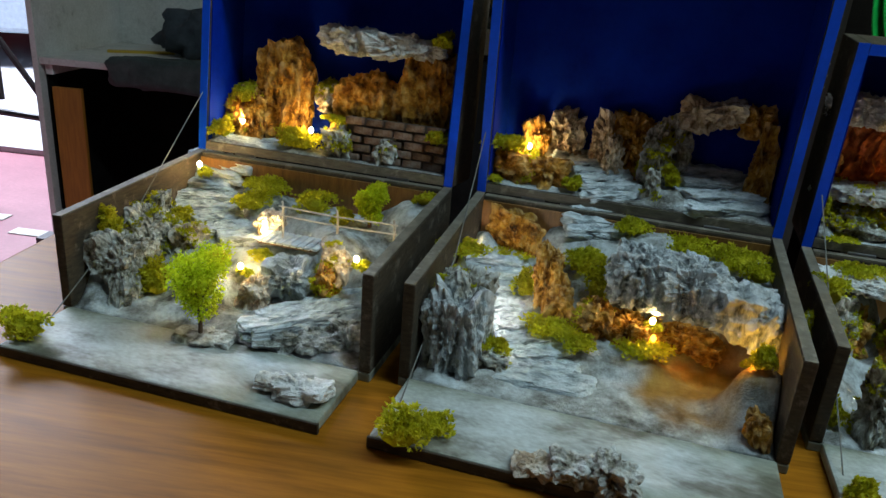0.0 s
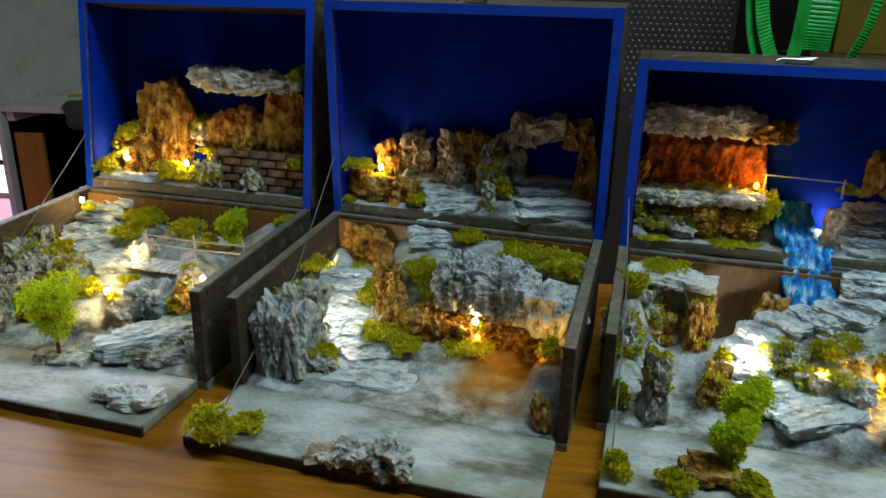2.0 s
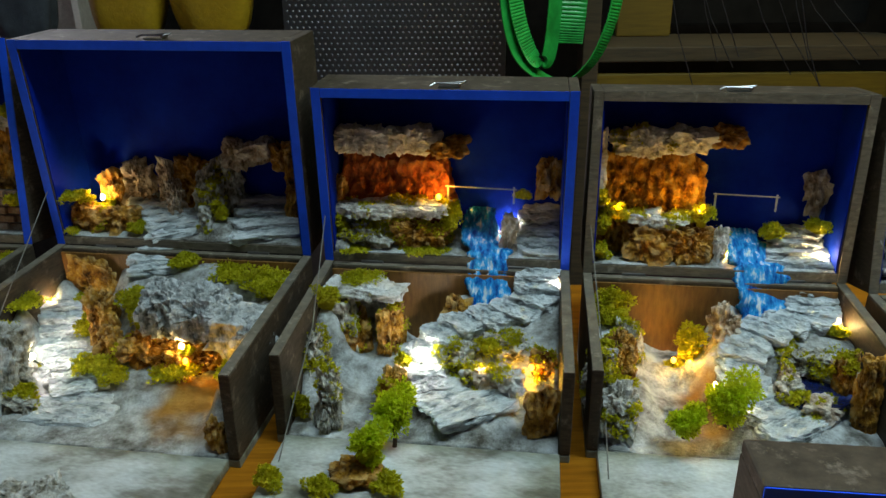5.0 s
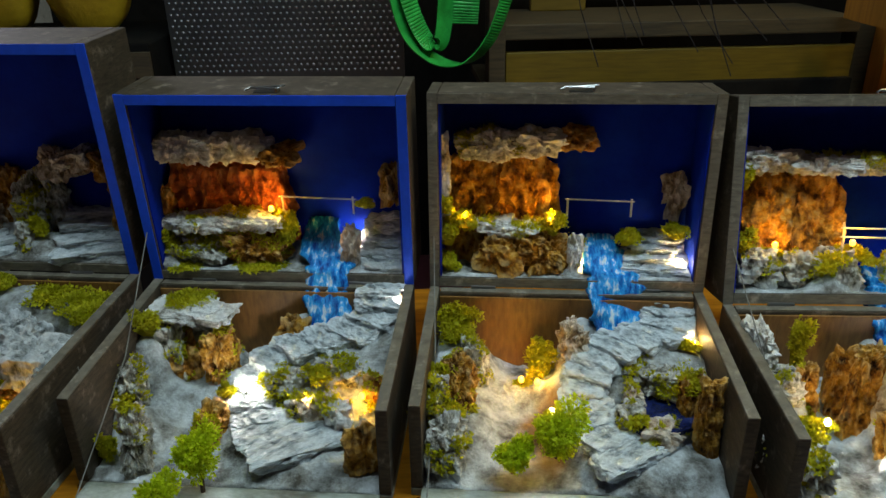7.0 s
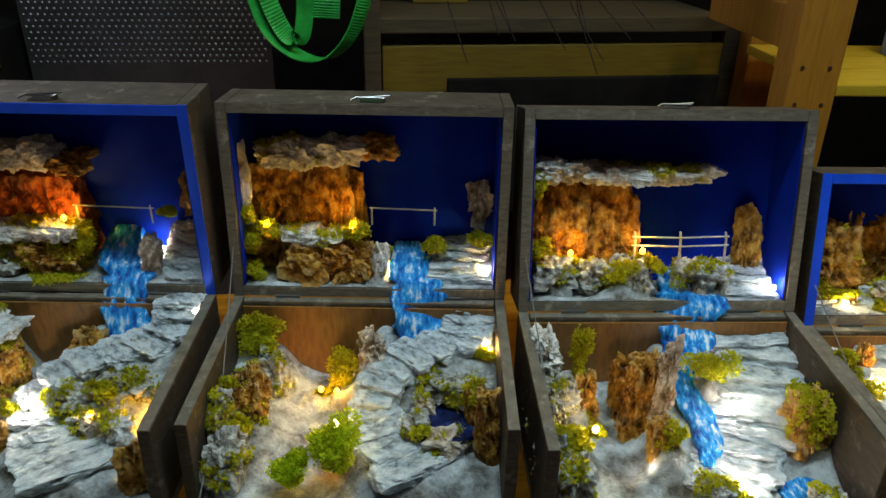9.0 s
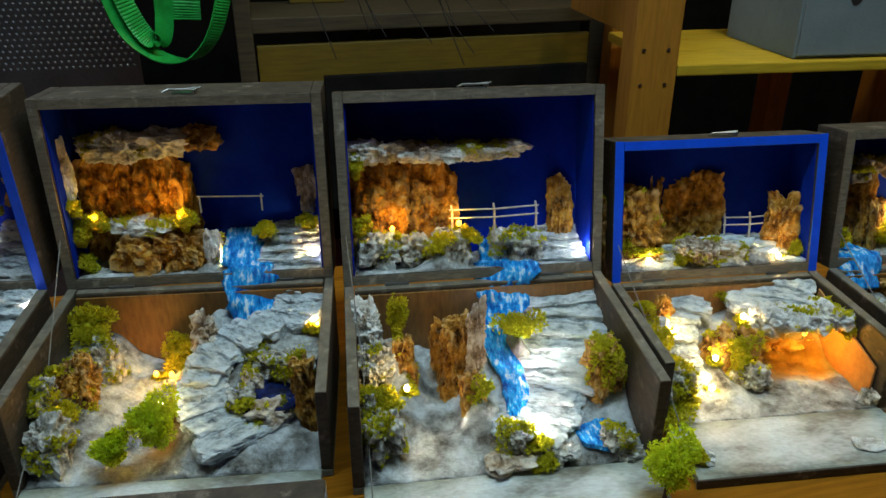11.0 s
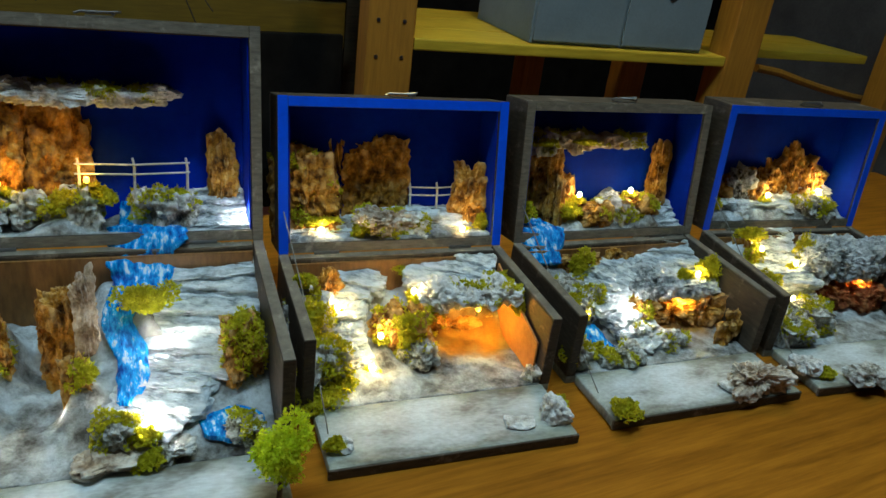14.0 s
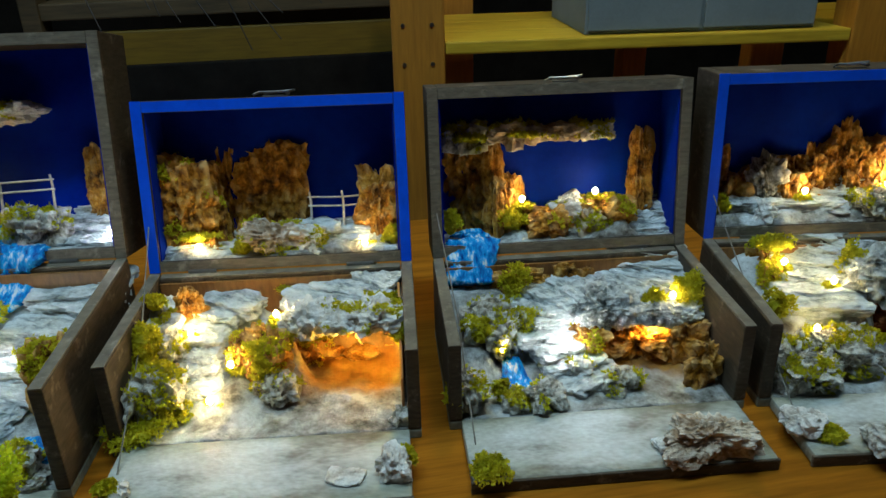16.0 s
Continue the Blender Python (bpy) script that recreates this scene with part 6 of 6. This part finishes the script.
slab(B8, "l", 0.1110, 0.0120, 0.0231, 0.0704, 0.0040)
slab(B8, "l", 0.1771, 0.0280, 0.0390, 0.0695, 0.0040)
rock(B8, "l", 0.0626, 0.0080, 0.0156, 0.0201, 0.0188, "white")
rock(B8, "l", 0.1757, 0.0080, 0.0125, 0.0636, 0.0277, "stone")
moss(B8, "l", 0.1901, 0.0060, 0.0104, 0.0283, 0.0302)
rock(B8, "b", 0.0502, 0.1100, 0.0474, 0.0312, 0.0536, "cork")
moss(B8, "b", 0.0539, 0.1200, 0.0798, 0.0414, 0.0211)
led_at(B8, "b", 0.0610, 0.1080, 0.0760, watts=0.07)
slab(B8, "b", 0.1103, 0.1380, 0.0799, 0.0551, 0.0040)
slab(B8, "b", 0.1033, 0.1270, 0.0734, 0.0543, 0.0040)
slab(B8, "b", 0.0966, 0.1140, 0.0670, 0.0548, 0.0040)
slab(B8, "b", 0.0889, 0.0990, 0.0609, 0.0574, 0.0040)
slab(B8, "b", 0.0865, 0.0800, 0.0536, 0.0663, 0.0040)
slab(B8, "b", 0.0830, 0.0600, 0.0486, 0.0700, 0.0040)
moss(B8, "b", 0.1212, 0.1000, 0.0482, 0.0265, 0.0589)
slabrock(B8, "b", 0.1578, 0.0850, 0.0458, 0.0874, 0.0550, "pale")
slabrock(B8, "b", 0.2216, 0.0850, 0.0381, 0.0855, 0.0575, "pale")
rock(B8, "b", 0.1614, 0.0805, 0.0090, 0.0686, 0.0459, "rust", bare=True)
rock(B8, "b", 0.2154, 0.0713, 0.0090, 0.0696, 0.0470, "rust", bare=True)
moss(B8, "b", 0.0339, 0.0550, 0.0438, 0.0282, 0.0334)
rock(B8, "b", 0.0778, 0.0292, 0.0090, 0.0724, 0.0514, "stone")
rock(B8, "b", 0.0458, 0.0088, 0.0090, 0.0602, 0.0427, "stone")
rock(B8, "b", 0.0260, 0.0160, 0.0108, 0.0298, 0.0414, "stone")
led_at(B8, "b", 0.0964, 0.0860, 0.0662, watts=0.03)
led_at(B8, "b", 0.0651, 0.0460, 0.0432, watts=0.03)
moss(B8, "b", 0.1125, 0.0400, 0.0219, 0.0185, 0.0230)
rock(B8, "b", 0.0130, -0.0571, 0.0095, 0.0294, 0.0274, "white")
moss(B8, "b", 0.0278, -0.0575, 0.0095, 0.0205, 0.0173)
rock(B8, "b", 0.0707, -0.0868, 0.0095, 0.0401, 0.0273, "stone")
B8.knot(0.113, 0.032, 0.010)
B8.knot(0.150, 0.054, 0.010)
B8.knot(0.094, 0.011, 0.010)
B8.knot(0.188, 0.032, 0.010)
# a tuft of moss round the foot of each lamp
for x, y, z, white in [s for s in FIRST_LEDS if not s[3]]:
    box = min(BOXES, key=lambda b: abs(b.world(b.wide / 2, 0, 0).x - x))
    foot = box.m.inverted() @ Vector((x, y, z))
    moss(box, "b", foot.x + 0.002, foot.y + 0.005, foot.z - 0.015, 0.017, 0.014, False)
# lamps under the overhangs
led_at(B6, "b", 0.1841, 0.0755, 0.0492, amber=True, watts=0.18, up=(0, -0.6, -1))
led_at(B2, "b", 0.1988, 0.1174, 0.0312, amber=True, watts=0.03, up=(0, -0.6, -1))
led_at(B3, "b", 0.2280, 0.0779, 0.0477, amber=True, watts=0.07, up=(0, -0.6, -1))
led_at(B7, "b", 0.1839, 0.0774, 0.0430, amber=True, watts=0.18, up=(0, -0.6, -1))
led_at(B8, "b", 0.1922, 0.0750, 0.0539, amber=True, watts=0.16, up=(0, -0.6, -1))
flights()
creeping_moss()
for b in BOXES:
    b.relief()


def bulge(su, sv, sw, rough, stretch, power=0.62):
    """A soft, stuffed or folded lump."""
    bm = bmesh.new()
    off, st = seed(), Vector(stretch)
    for v in bmesh.ops.create_icosphere(bm, subdivisions=4, radius=1.0)["verts"]:
        d = v.co.normalized()
        p = Vector([math.copysign(abs(k) ** power, k) for k in d])
        p /= max(1.0, max(abs(k) for k in p))
        q = Vector((p.x * su / 2, p.y * sv / 2, p.z * sw / 2))
        s = Vector((q.x * st.x, q.y * st.y, q.z * st.z))
        g = 0.95 + rough * (noise.noise(s * 60 + off) + 0.5 * noise.noise(s * 140 - off))
        v.co = q * g
    return bm


# ---------- behind the table: racks, strap, metal sheet, cabinet, street ----------
M_GREYCARD = mottled("grey_blue_cardboard", [(0.3, (0.15, 0.19, 0.20)), (0.7, (0.20, 0.25, 0.26))], 8.0, 180.0, 0.75, 0.15, 0.001, fine_amount=0.2)
M_SHEET = mottled("dull_perforated_metal", [(0.3, (0.08, 0.077, 0.067)), (0.7, (0.155, 0.148, 0.13))], 6.0, 120.0, 0.42, 0.1, 0.001, metal=0.7)
M_STUD = mottled("bright_metal_studs", [(0.3, (0.16, 0.165, 0.17)), (0.7, (0.34, 0.35, 0.35))], 20.0, 200.0, 0.4, 0.1, 0.001, metal=0.8)
M_STRAP = mottled("green_nylon_webbing", [(0.3, (0.008, 0.26, 0.035)), (0.7, (0.02, 0.58, 0.09))], 30.0, 400.0, 0.35, 0.3, 0.001)
M_YELLOW = mottled("yellow_plastic_sack", [(0.3, (0.42, 0.24, 0.01)), (0.7, (0.62, 0.40, 0.02))], 9.0, 90.0, 0.35, 0.4, 0.004)
M_CLOTH = mottled("dark_blue_grey_cloth", [(0.3, (0.025, 0.035, 0.045)), (0.7, (0.07, 0.09, 0.105))], 20.0, 300.0, 0.9, 0.4, 0.003)
M_GREEN_CLOTH = mottled("dark_green_cloth", [(0.3, (0.03, 0.045, 0.04)), (0.7, (0.08, 0.105, 0.095))], 20.0, 300.0, 0.9, 0.4, 0.003)
M_OLD_PLANK = grained("weathered_plank", (0.040, 0.030, 0.014), (0.10, 0.072, 0.032), (1.2, 14, 14), 10.0, 0.7, 0.3)
M_BLACK = mottled("black_paint", [(0.3, (0.012, 0.012, 0.013)), (0.7, (0.025, 0.025, 0.027))], 30.0, 200.0, 0.5, 0.1)

RM = pose(1.532, 1.122, 0, 0, 0, -6.3)
rack = thing("shelf_rack", RM, "stained pine rack with a yellow plank shelf", "shelf rack")
for x, y, wide in ((-0.083, 0.0, 0.083), (0.663, 0.0, 0.076), (0.02, 0.40, 0.069), (0.70, 0.40, 0.069), (0.40, 0.36, 0.05), (1.20, 0.05, 0.05)):
    part("post", block(x, y, 0, x + wide, y + 0.062, 1.75, 0.003), M_POST, rack)
for i in range(3):
    part("plank", block(0.001, 0.002 + i * 0.125, 0.918, 0.662 if i == 0 else 1.19, 0.122 + i * 0.125, 0.938, 0.003), M_PINE, rack)
part("brace", block(-0.081, 0.064, 0.985, -0.03, 0.40, 1.055, 0.003), M_POST, rack)
for z in (0.905, 0.965):
    for x in (-0.065, -0.020):
        part("screw", tube([(x, 0.0005, z), (x, -0.0015, z)], 0.0035, 8), M_STEEL, rack, "small steel screw head")

drawers = thing("drawer_box", RM @ pose(0.227, 0.016, 0.9385), "grey-blue cardboard drawer box on the plank shelf", "drawer box")
part("body", block(0, 0.006, 0, 0.382, 0.26, 0.235, 0.002), M_GREYCARD, drawers)
for i in range(2):
    for j in range(2):
        x0, z0 = 0.004 + i * 0.190, 0.006 + j * 0.113
        dr = part("drawer", block(x0, 0.0, z0, x0 + 0.184, 0.0055, z0 + 0.107, 0.0015), M_GREYCARD, drawers)
        part("finger_hole", prism([(x0 + 0.092 + 0.012 * math.cos(a), z0 + 0.107 - 0.002 - 0.018 * math.sin(a)) for a in [math.pi * k / 10 for k in range(11)]], 1, -0.0012, 0.0008, 0), M_BLACK, dr, "dark half-round finger hole")

back_rack = thing("board_rack", pose(0, 0, 0), "old rack of yellow and weathered boards", "rack")
part("board", block(0.815, 1.594, 0.818, 1.575, 1.616, 0.922, 0.003), M_OLD_BOARD, back_rack, "yellow pine board")
part("board", block(0.805, 1.58, 0.949, 1.57, 1.86, 0.981, 0.003), M_OLD_PLANK, back_rack, "weathered grey-brown plank")
# rear board coloured near black to stand for the darkness above the planks
part("board", block(0.93, 1.90, 1.00, 1.56, 1.925, 1.42, 0.003), M_DARK, back_rack, "near-black rack board")
part("board", block(0.95, 1.555, 0.55, 1.56, 1.575, 0.858, 0.003), M_DARK, back_rack, "near-black rack board")
part("upright", block(0.776, 1.57, 0, 0.811, 1.64, 1.5, 0.003), M_OLD_PLANK, back_rack)
part("upright", block(1.578, 1.60, 0, 1.63, 1.66, 1.5, 0.003), M_OLD_PLANK, back_rack)
part("shelf", block(0.79, 1.63, 0.79, 1.6, 2.1, 0.81, 0.002), M_OLD_PLANK, back_rack)

# behind the rack's second post
hose = thing("hose_loop", pose(0, 0, 0), "thin brown hose hanging in a loop from the rack", "hose")
part("hose", tube([(2.40, 1.15, 0.897), (2.47, 1.145, 0.889), (2.56, 1.14, 0.868), (2.65, 1.14, 0.850), (2.76, 1.14, 0.832), (2.88, 1.145, 0.818), (3.02, 1.16, 0.815), (3.12, 1.20, 0.83), (3.14, 1.25, 0.88)], 0.009, 8), M_POST, hose)
yellow = part("yellow_board", block(0.90, 1.80, 0.9815, 1.03, 1.822, 1.50, 0.003), M_OLD_BOARD)
tagged(yellow, "old yellow board standing on the weathered plank", "board")

# dry stalks that hang over the boards
stalks = thing("dry_stalks", pose(1.08, 1.40, 0), "bunch of thin dark dry stalks hanging over the boards", "stalks")
random.seed(5)
for k in range(10):
    x, y = random.uniform(-0.12, 0.3), random.uniform(-0.02, 0.12)
    z = random.uniform(0.90, 0.98)
    dx = random.uniform(-0.30, -0.08)
    part("stalk", tube([(x, y, z), (x + dx * 0.35, y + 0.02, z + 0.10), (x + dx * 0.7, y + 0.03, z + 0.24), (x + dx, y + 0.05, z + 0.48)], 0.0011, 5), M_BLACK, stalks)

# perforated metal sheet
metal = thing("metal_sheet", pose(0.16, 1.475, 0, 0, 0, -2), "dull grey sheet of embossed metal, leaning upright", "metal sheet")
part("sheet", block(0, 0, 0, 0.44, 0.004, 1.62, 0.001), M_SHEET, metal)
studs = bmesh.new()
for j in range(62):
    for i in range(36):
        x, z = 0.008 + i * 0.012 + (0.006 if j % 2 else 0), 0.92 + j * 0.0105
        if x < 0.434:
            c = studs.verts.new((x, -0.0022, z))
            ring = [studs.verts.new((x + 0.0032 * math.cos(a), 0.0, z + 0.0032 * math.sin(a))) for a in [k * math.pi / 3 for k in range(6)]]
            for k in range(6):
                studs.faces.new((c, ring[k], ring[(k + 1) % 6]))
tagged(part("studs", studs, M_STUD, metal, "rows of small bright embossed studs"), kind="stuff")

# green webbing in hanging loops
def webbing(points, wide, parent, side=(1, 0, 0)):
    """A ribbed band along a smooth line."""
    bm = bmesh.new()
    pts = [Vector(p) for p in points]
    dense = []
    for i in range(len(pts) - 1):
        a, b, c, d = pts[max(i - 1, 0)], pts[i], pts[i + 1], pts[min(i + 2, len(pts) - 1)]
        for k in range(60):
            s = k / 60
            dense.append(0.5 * (2 * b + (c - a) * s + (2 * a - 5 * b + 4 * c - d) * s * s + (3 * b - a - 3 * c + d) * s ** 3))
    dense.append(pts[-1])
    rows = []
    for i, p in enumerate(dense):
        t = (dense[min(i + 1, len(dense) - 1)] - dense[max(i - 1, 0)]).normalized()
        w = (Vector(side) - t * t.dot(Vector(side))).normalized()
        n = t.cross(w)
        h = 0.0016 if i % 3 else 0.0
        rows.append([bm.verts.new(p + w * (wide * (k / 4 - 0.5)) + n * h * (1 if 0 < k < 4 else 0.3)) for k in range(5)] + [bm.verts.new(p + w * (wide * (k / 4 - 0.5)) - n * 0.0015) for k in range(4, -1, -1)])
    for a, b in zip(rows, rows[1:]):
        for k in range(10):
            bm.faces.new((a[k], a[(k + 1) % 10], b[(k + 1) % 10], b[k]))
    bm.faces.new(rows[0][::-1])
    bm.faces.new(rows[-1])
    return part("band", bm, M_STRAP, parent)


strap = thing("webbing_strap", pose(0.693, 1.32, -0.035), "bright green ribbed nylon strap hanging in loops", "strap")
webbing([(-0.115, 0.0, 1.60), (-0.10, 0.0, 1.25), (-0.085, 0.0, 1.10), (-0.045, 0.0, 1.02), (-0.02, 0.01, 1.10), (-0.015, 0.02, 1.6)], 0.034, strap, (0.8, 0.6, 0))
webbing([(0.02, 0.02, 1.6), (0.012, 0.02, 1.2), (0.005, 0.02, 1.05)], 0.062, strap)
webbing([(0.098, 0.0, 1.60), (0.092, -0.01, 1.20), (0.07, -0.01, 1.06), (0.02, 0.0, 0.99), (-0.05, 0.0, 1.0), (-0.10, 0.0, 1.08), (-0.118, 0.01, 1.3), (-0.12, 0.01, 1.6)], 0.034, strap, (0.7, 0.7, 0))
part("hook", tube([(-0.12, 0.0, 1.60), (0.0, 0.03, 1.64), (0.1, 0.0, 1.60)], 0.006, 8), M_STEEL, strap, "steel bar that the strap hangs from")
part("hanger", tube([(0.0, 0.03, 1.64), (0.0, 0.03, 2.835)], 0.003, 6), M_BLACK, strap)

# yellow sacks and a white pole beside the metal sheet
def sack(x, y, z, wide, high):
    bm = bulge(wide, wide * 0.7, high, 0.12, (0.2, 0.2, 0.08), 0.7)
    ob = part("plastic_sack", bm, M_YELLOW, m=pose(x, y, z + high / 2), smooth=True)
    return tagged(ob, "full yellow plastic sack standing upright", "sack", "yellow sacks")


crate = thing("dark_crate", pose(0, 0, 0), "dark wooden crate behind the boxes", "crate")
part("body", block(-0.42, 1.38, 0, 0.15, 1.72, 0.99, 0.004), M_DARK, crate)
part("batten", block(-0.42, 1.372, 0.93, 0.15, 1.3795, 0.975, 0.001), M_OLD_PLANK, crate)
sack(-0.155, 1.52, 0.985, 0.16, 0.42)
sack(0.015, 1.5, 0.985, 0.17, 0.40)
pole = thing("white_pole", pose(-0.435, 1.5, 0), "thin white painted pole standing upright", "pole")
part("shaft", tube([(0, 0, 0), (0, 0, 1.7)], 0.011, 10), M_WHITE_BOARD, pole)
rag = part("grey_cloth", bulge(0.13, 0.06, 0.30, 0.25, (0.3, 0.3, 0.1), 0.7), M_CLOTH, m=pose(-0.34, 1.45, 1.13), smooth=True)
tagged(rag, "crumpled grey cloth on the dark crate", "cloth")

# white cabinet at the far left
CM = pose(-1.37, 2.0, -0.105, 0, 0, 2)
cabinet = thing("cabinet", CM, "old white chipped cabinet with open shelves", "cabinet")
part("side_panel", block(-0.018, 0, 0, 0.0, 0.50, 1.9, 0.002), M_WHITE_BOARD, cabinet)
part("side_panel", block(0.86, 0, 0, 0.878, 0.50, 1.9, 0.002), M_WHITE_BOARD, cabinet)
part("back_panel", block(0.0, 0.48, 0, 0.86, 0.495, 1.9, 0.001), M_WHITE_BOARD, cabinet)
part("shelf", block(0.0005, 0.004, 0.826, 0.8595, 0.4795, 0.846, 0.002), M_WHITE_BOARD, cabinet)
part("shelf", block(0.0005, 0.004, 0.12, 0.8595, 0.4795, 0.14, 0.002), M_WHITE_BOARD, cabinet)
# two dark sheets added inside the white cabinet as the shade below its shelf
part("lower_lining", block(0.001, 0.46, 0.141, 0.859, 0.479, 0.825, 0.001), M_DARK, cabinet, "dark sheet for the shade at the back below the shelf")
part("lower_side", block(0.001, 0.03, 0.141, 0.006, 0.459, 0.80, 0.001), M_DARK, cabinet, "dark sheet for the shade at the side below the shelf")
part("top", block(-0.02, -0.005, 1.901, 0.88, 0.5, 1.92, 0.002), M_WHITE_BOARD, cabinet)
part("cleat", block(0.0065, 0.02, 0.795, 0.03, 0.44, 0.8255, 0.002), M_WHITE_BOARD, cabinet, "white cleat under the shelf")
board = part("leaning_board", block(0.02, 0.02, 0.1405, 0.11, 0.034, 0.76, 0.003), M_POST, m=CM)
tagged(board, "stained orange-brown board leaning in the cabinet", "board")
bundle = part("rolled_cloth", bulge(0.34, 0.22, 0.16, 0.3, (0.3, 0.3, 0.4), 0.7), M_CLOTH, m=CM @ pose(0.42, 0.28, 0.918), smooth=True)
tagged(bundle, "dark blue-grey rolled cloth on the white shelf", "cloth")
drape = part("hanging_cloth", bulge(0.36, 0.06, 0.10, 0.25, (0.3, 0.3, 0.3), 0.5), M_GREEN_CLOTH, m=CM @ pose(0.40, -0.012, 0.83), smooth=True)
tagged(drape, "dark green cloth draped over the shelf edge", "cloth")
stick = part("wooden_stick", block(0, 0, 0, 0.2, 0.02, 0.008, 0.002), M_PINE, m=CM @ pose(0.10, 0.2, 0.8465, 0, 0, 24))
tagged(stick, "short pale wooden stick on the shelf", "stick")

# the street beyond the open front
M_CAR = mottled("pale_blue_car_paint", [(0.3, (0.42, 0.50, 0.58)), (0.7, (0.48, 0.56, 0.64))], 2.0, 30.0, 0.25, 0.02)
M_GLASSY, _n, _l, _b = material("dark_car_glass", 0.08)
_b.inputs["Base Color"].default_value = (0.05, 0.07, 0.09, 1)
M_PAVE = mottled("pale_street", [(0.3, (0.42, 0.42, 0.44)), (0.7, (0.55, 0.55, 0.57))], 3.0, 60.0, 0.8, 0.1)
M_REDWALL = mottled("red_shop_front", [(0.3, (0.30, 0.03, 0.03)), (0.7, (0.42, 0.06, 0.05))], 2.0, 40.0, 0.7, 0.1)
structure("pavement", block(-9, 3.4, 0.0, -1.36, 9.5, 0.03, 0.004), M_PAVE, "pale concrete pavement outside the open front", "pavement")
for k in range(9):
    x = -3.3 + 0.24 * k
    structure("floor_marking", block(x, 2.62 - 0.13 * (k - 4) * 0.9, 0.0005, x + 0.13, 2.68 - 0.13 * (k - 4) * 0.9, 0.004, 0), M_WHITE_BOARD, "white dash of the floor marking", "marking")
structure("shop_front", block(-9, 9.0, 0, 1, 9.3, 5, 0), M_REDWALL, "red shop front across the street", "facade")
car = thing("parked_car", pose(-5.1, 6.0, 0.03, 0, 0, 20), "pale blue car parked outside the open front", "car")
side = [(-2.0, 0.28), (2.0, 0.28), (2.02, 0.6), (1.9, 0.82), (1.1, 0.9), (0.55, 1.35), (-0.9, 1.38), (-1.6, 0.92), (-2.0, 0.85)]
part("body", prism(side, 1, -0.8, 0.8, 0.04), M_CAR, car)
part("side_window", prism([(0.95, 0.93), (0.5, 1.28), (-0.85, 1.3), (-1.3, 0.95)], 1, -0.812, -0.79, 0.005), M_GLASSY, car, "dark side window")
part("bumper", block(-2.06, -0.78, 0.32, 2.07, 0.78, 0.46, 0.03), M_BLACK, car, "black bumper strip")
for x in (-1.25, 1.25):
    wheel = part("wheel", tube([(x, -0.82, 0.3), (x, -0.62, 0.3)], 0.3, 24), M_BLACK, car)
    part("rim", tube([(x, -0.83, 0.3), (x, -0.815, 0.3)], 0.18, 18), M_STEEL, wheel, "steel rim")
stand = thing("tripod", pose(-1.86, 2.45, 0), "black metal tripod stand on the pink floor", "tripod")
for a in (0.4, 2.5, 4.6):
    part("leg", tube([(0, 0, 0.75), (0.42 * math.cos(a), 0.42 * math.sin(a), 0.0)], 0.011, 8), M_BLACK, stand)
part("column", tube([(0, 0, 0.5), (0, 0, 1.35)], 0.014, 8), M_BLACK, stand)
part("arm", tube([(-0.35, 0.0, 0.47), (0.26, 0.0, 0.44)], 0.013, 8), M_BLACK, stand)
part("foot", block(0.20, -0.18, 0.0, 0.34, -0.10, 0.05, 0.006), M_BLACK, stand)

# ---------- in front of the row ----------
shadow_box = thing("shadow_box", pose(0.630, 0.270, TABLE, 0, 0, -7.0), "dark wooden box standing upright with a blue inside", "box")
part("top_board", block(0, 0, 0.139, 0.204, 0.042, 0.149, 0.002), M_BOX, shadow_box)
part("bottom_board", block(0, 0, 0.0, 0.204, 0.042, 0.010, 0.002), M_BOX, shadow_box)
for x in (0.0, 0.194):
    part("side_board", block(x, 0, 0.0102, x + 0.010, 0.042, 0.1388, 0.001), M_BOX, shadow_box)
part("back_board", block(0.0102, 0.034, 0.0102, 0.1938, 0.041, 0.1388, 0), M_BLUE, shadow_box, "blue painted back")
for r in ((0.0005, 0.1385, 0.2035, 0.1485), (0.0005, 0.0, 0.0095, 0.138), (0.1945, 0.0, 0.2035, 0.138)):
    part("rim", block(r[0], -0.0012, r[1], r[2], -0.0003, r[3], 0), M_BLUE_RIM, shadow_box, "bright blue rim")
bm = block(0.085, 0.006, 0.149, 0.125, 0.02, 0.1505, 0.0004)
tube([(0.087, 0.012, 0.154), (0.12, 0.008, 0.156), (0.124, 0.016, 0.154), (0.09, 0.018, 0.155)], 0.0016, 6, bm)
part("clasp", bm, M_BLACK, shadow_box, "dark metal clasp")
tint = crag(0.10, 0.022, 0.034, "ledge", 4, 1.0, (1.0, 1.0, 1.0))
tagged(part("rock", tint, M_CORK, m=pose(0.630, 0.270, TABLE, 0, 0, -7.0) @ pose(0.085, 0.018, 0.027)), "rough brown cork bark rock inside the upright box", "rock")
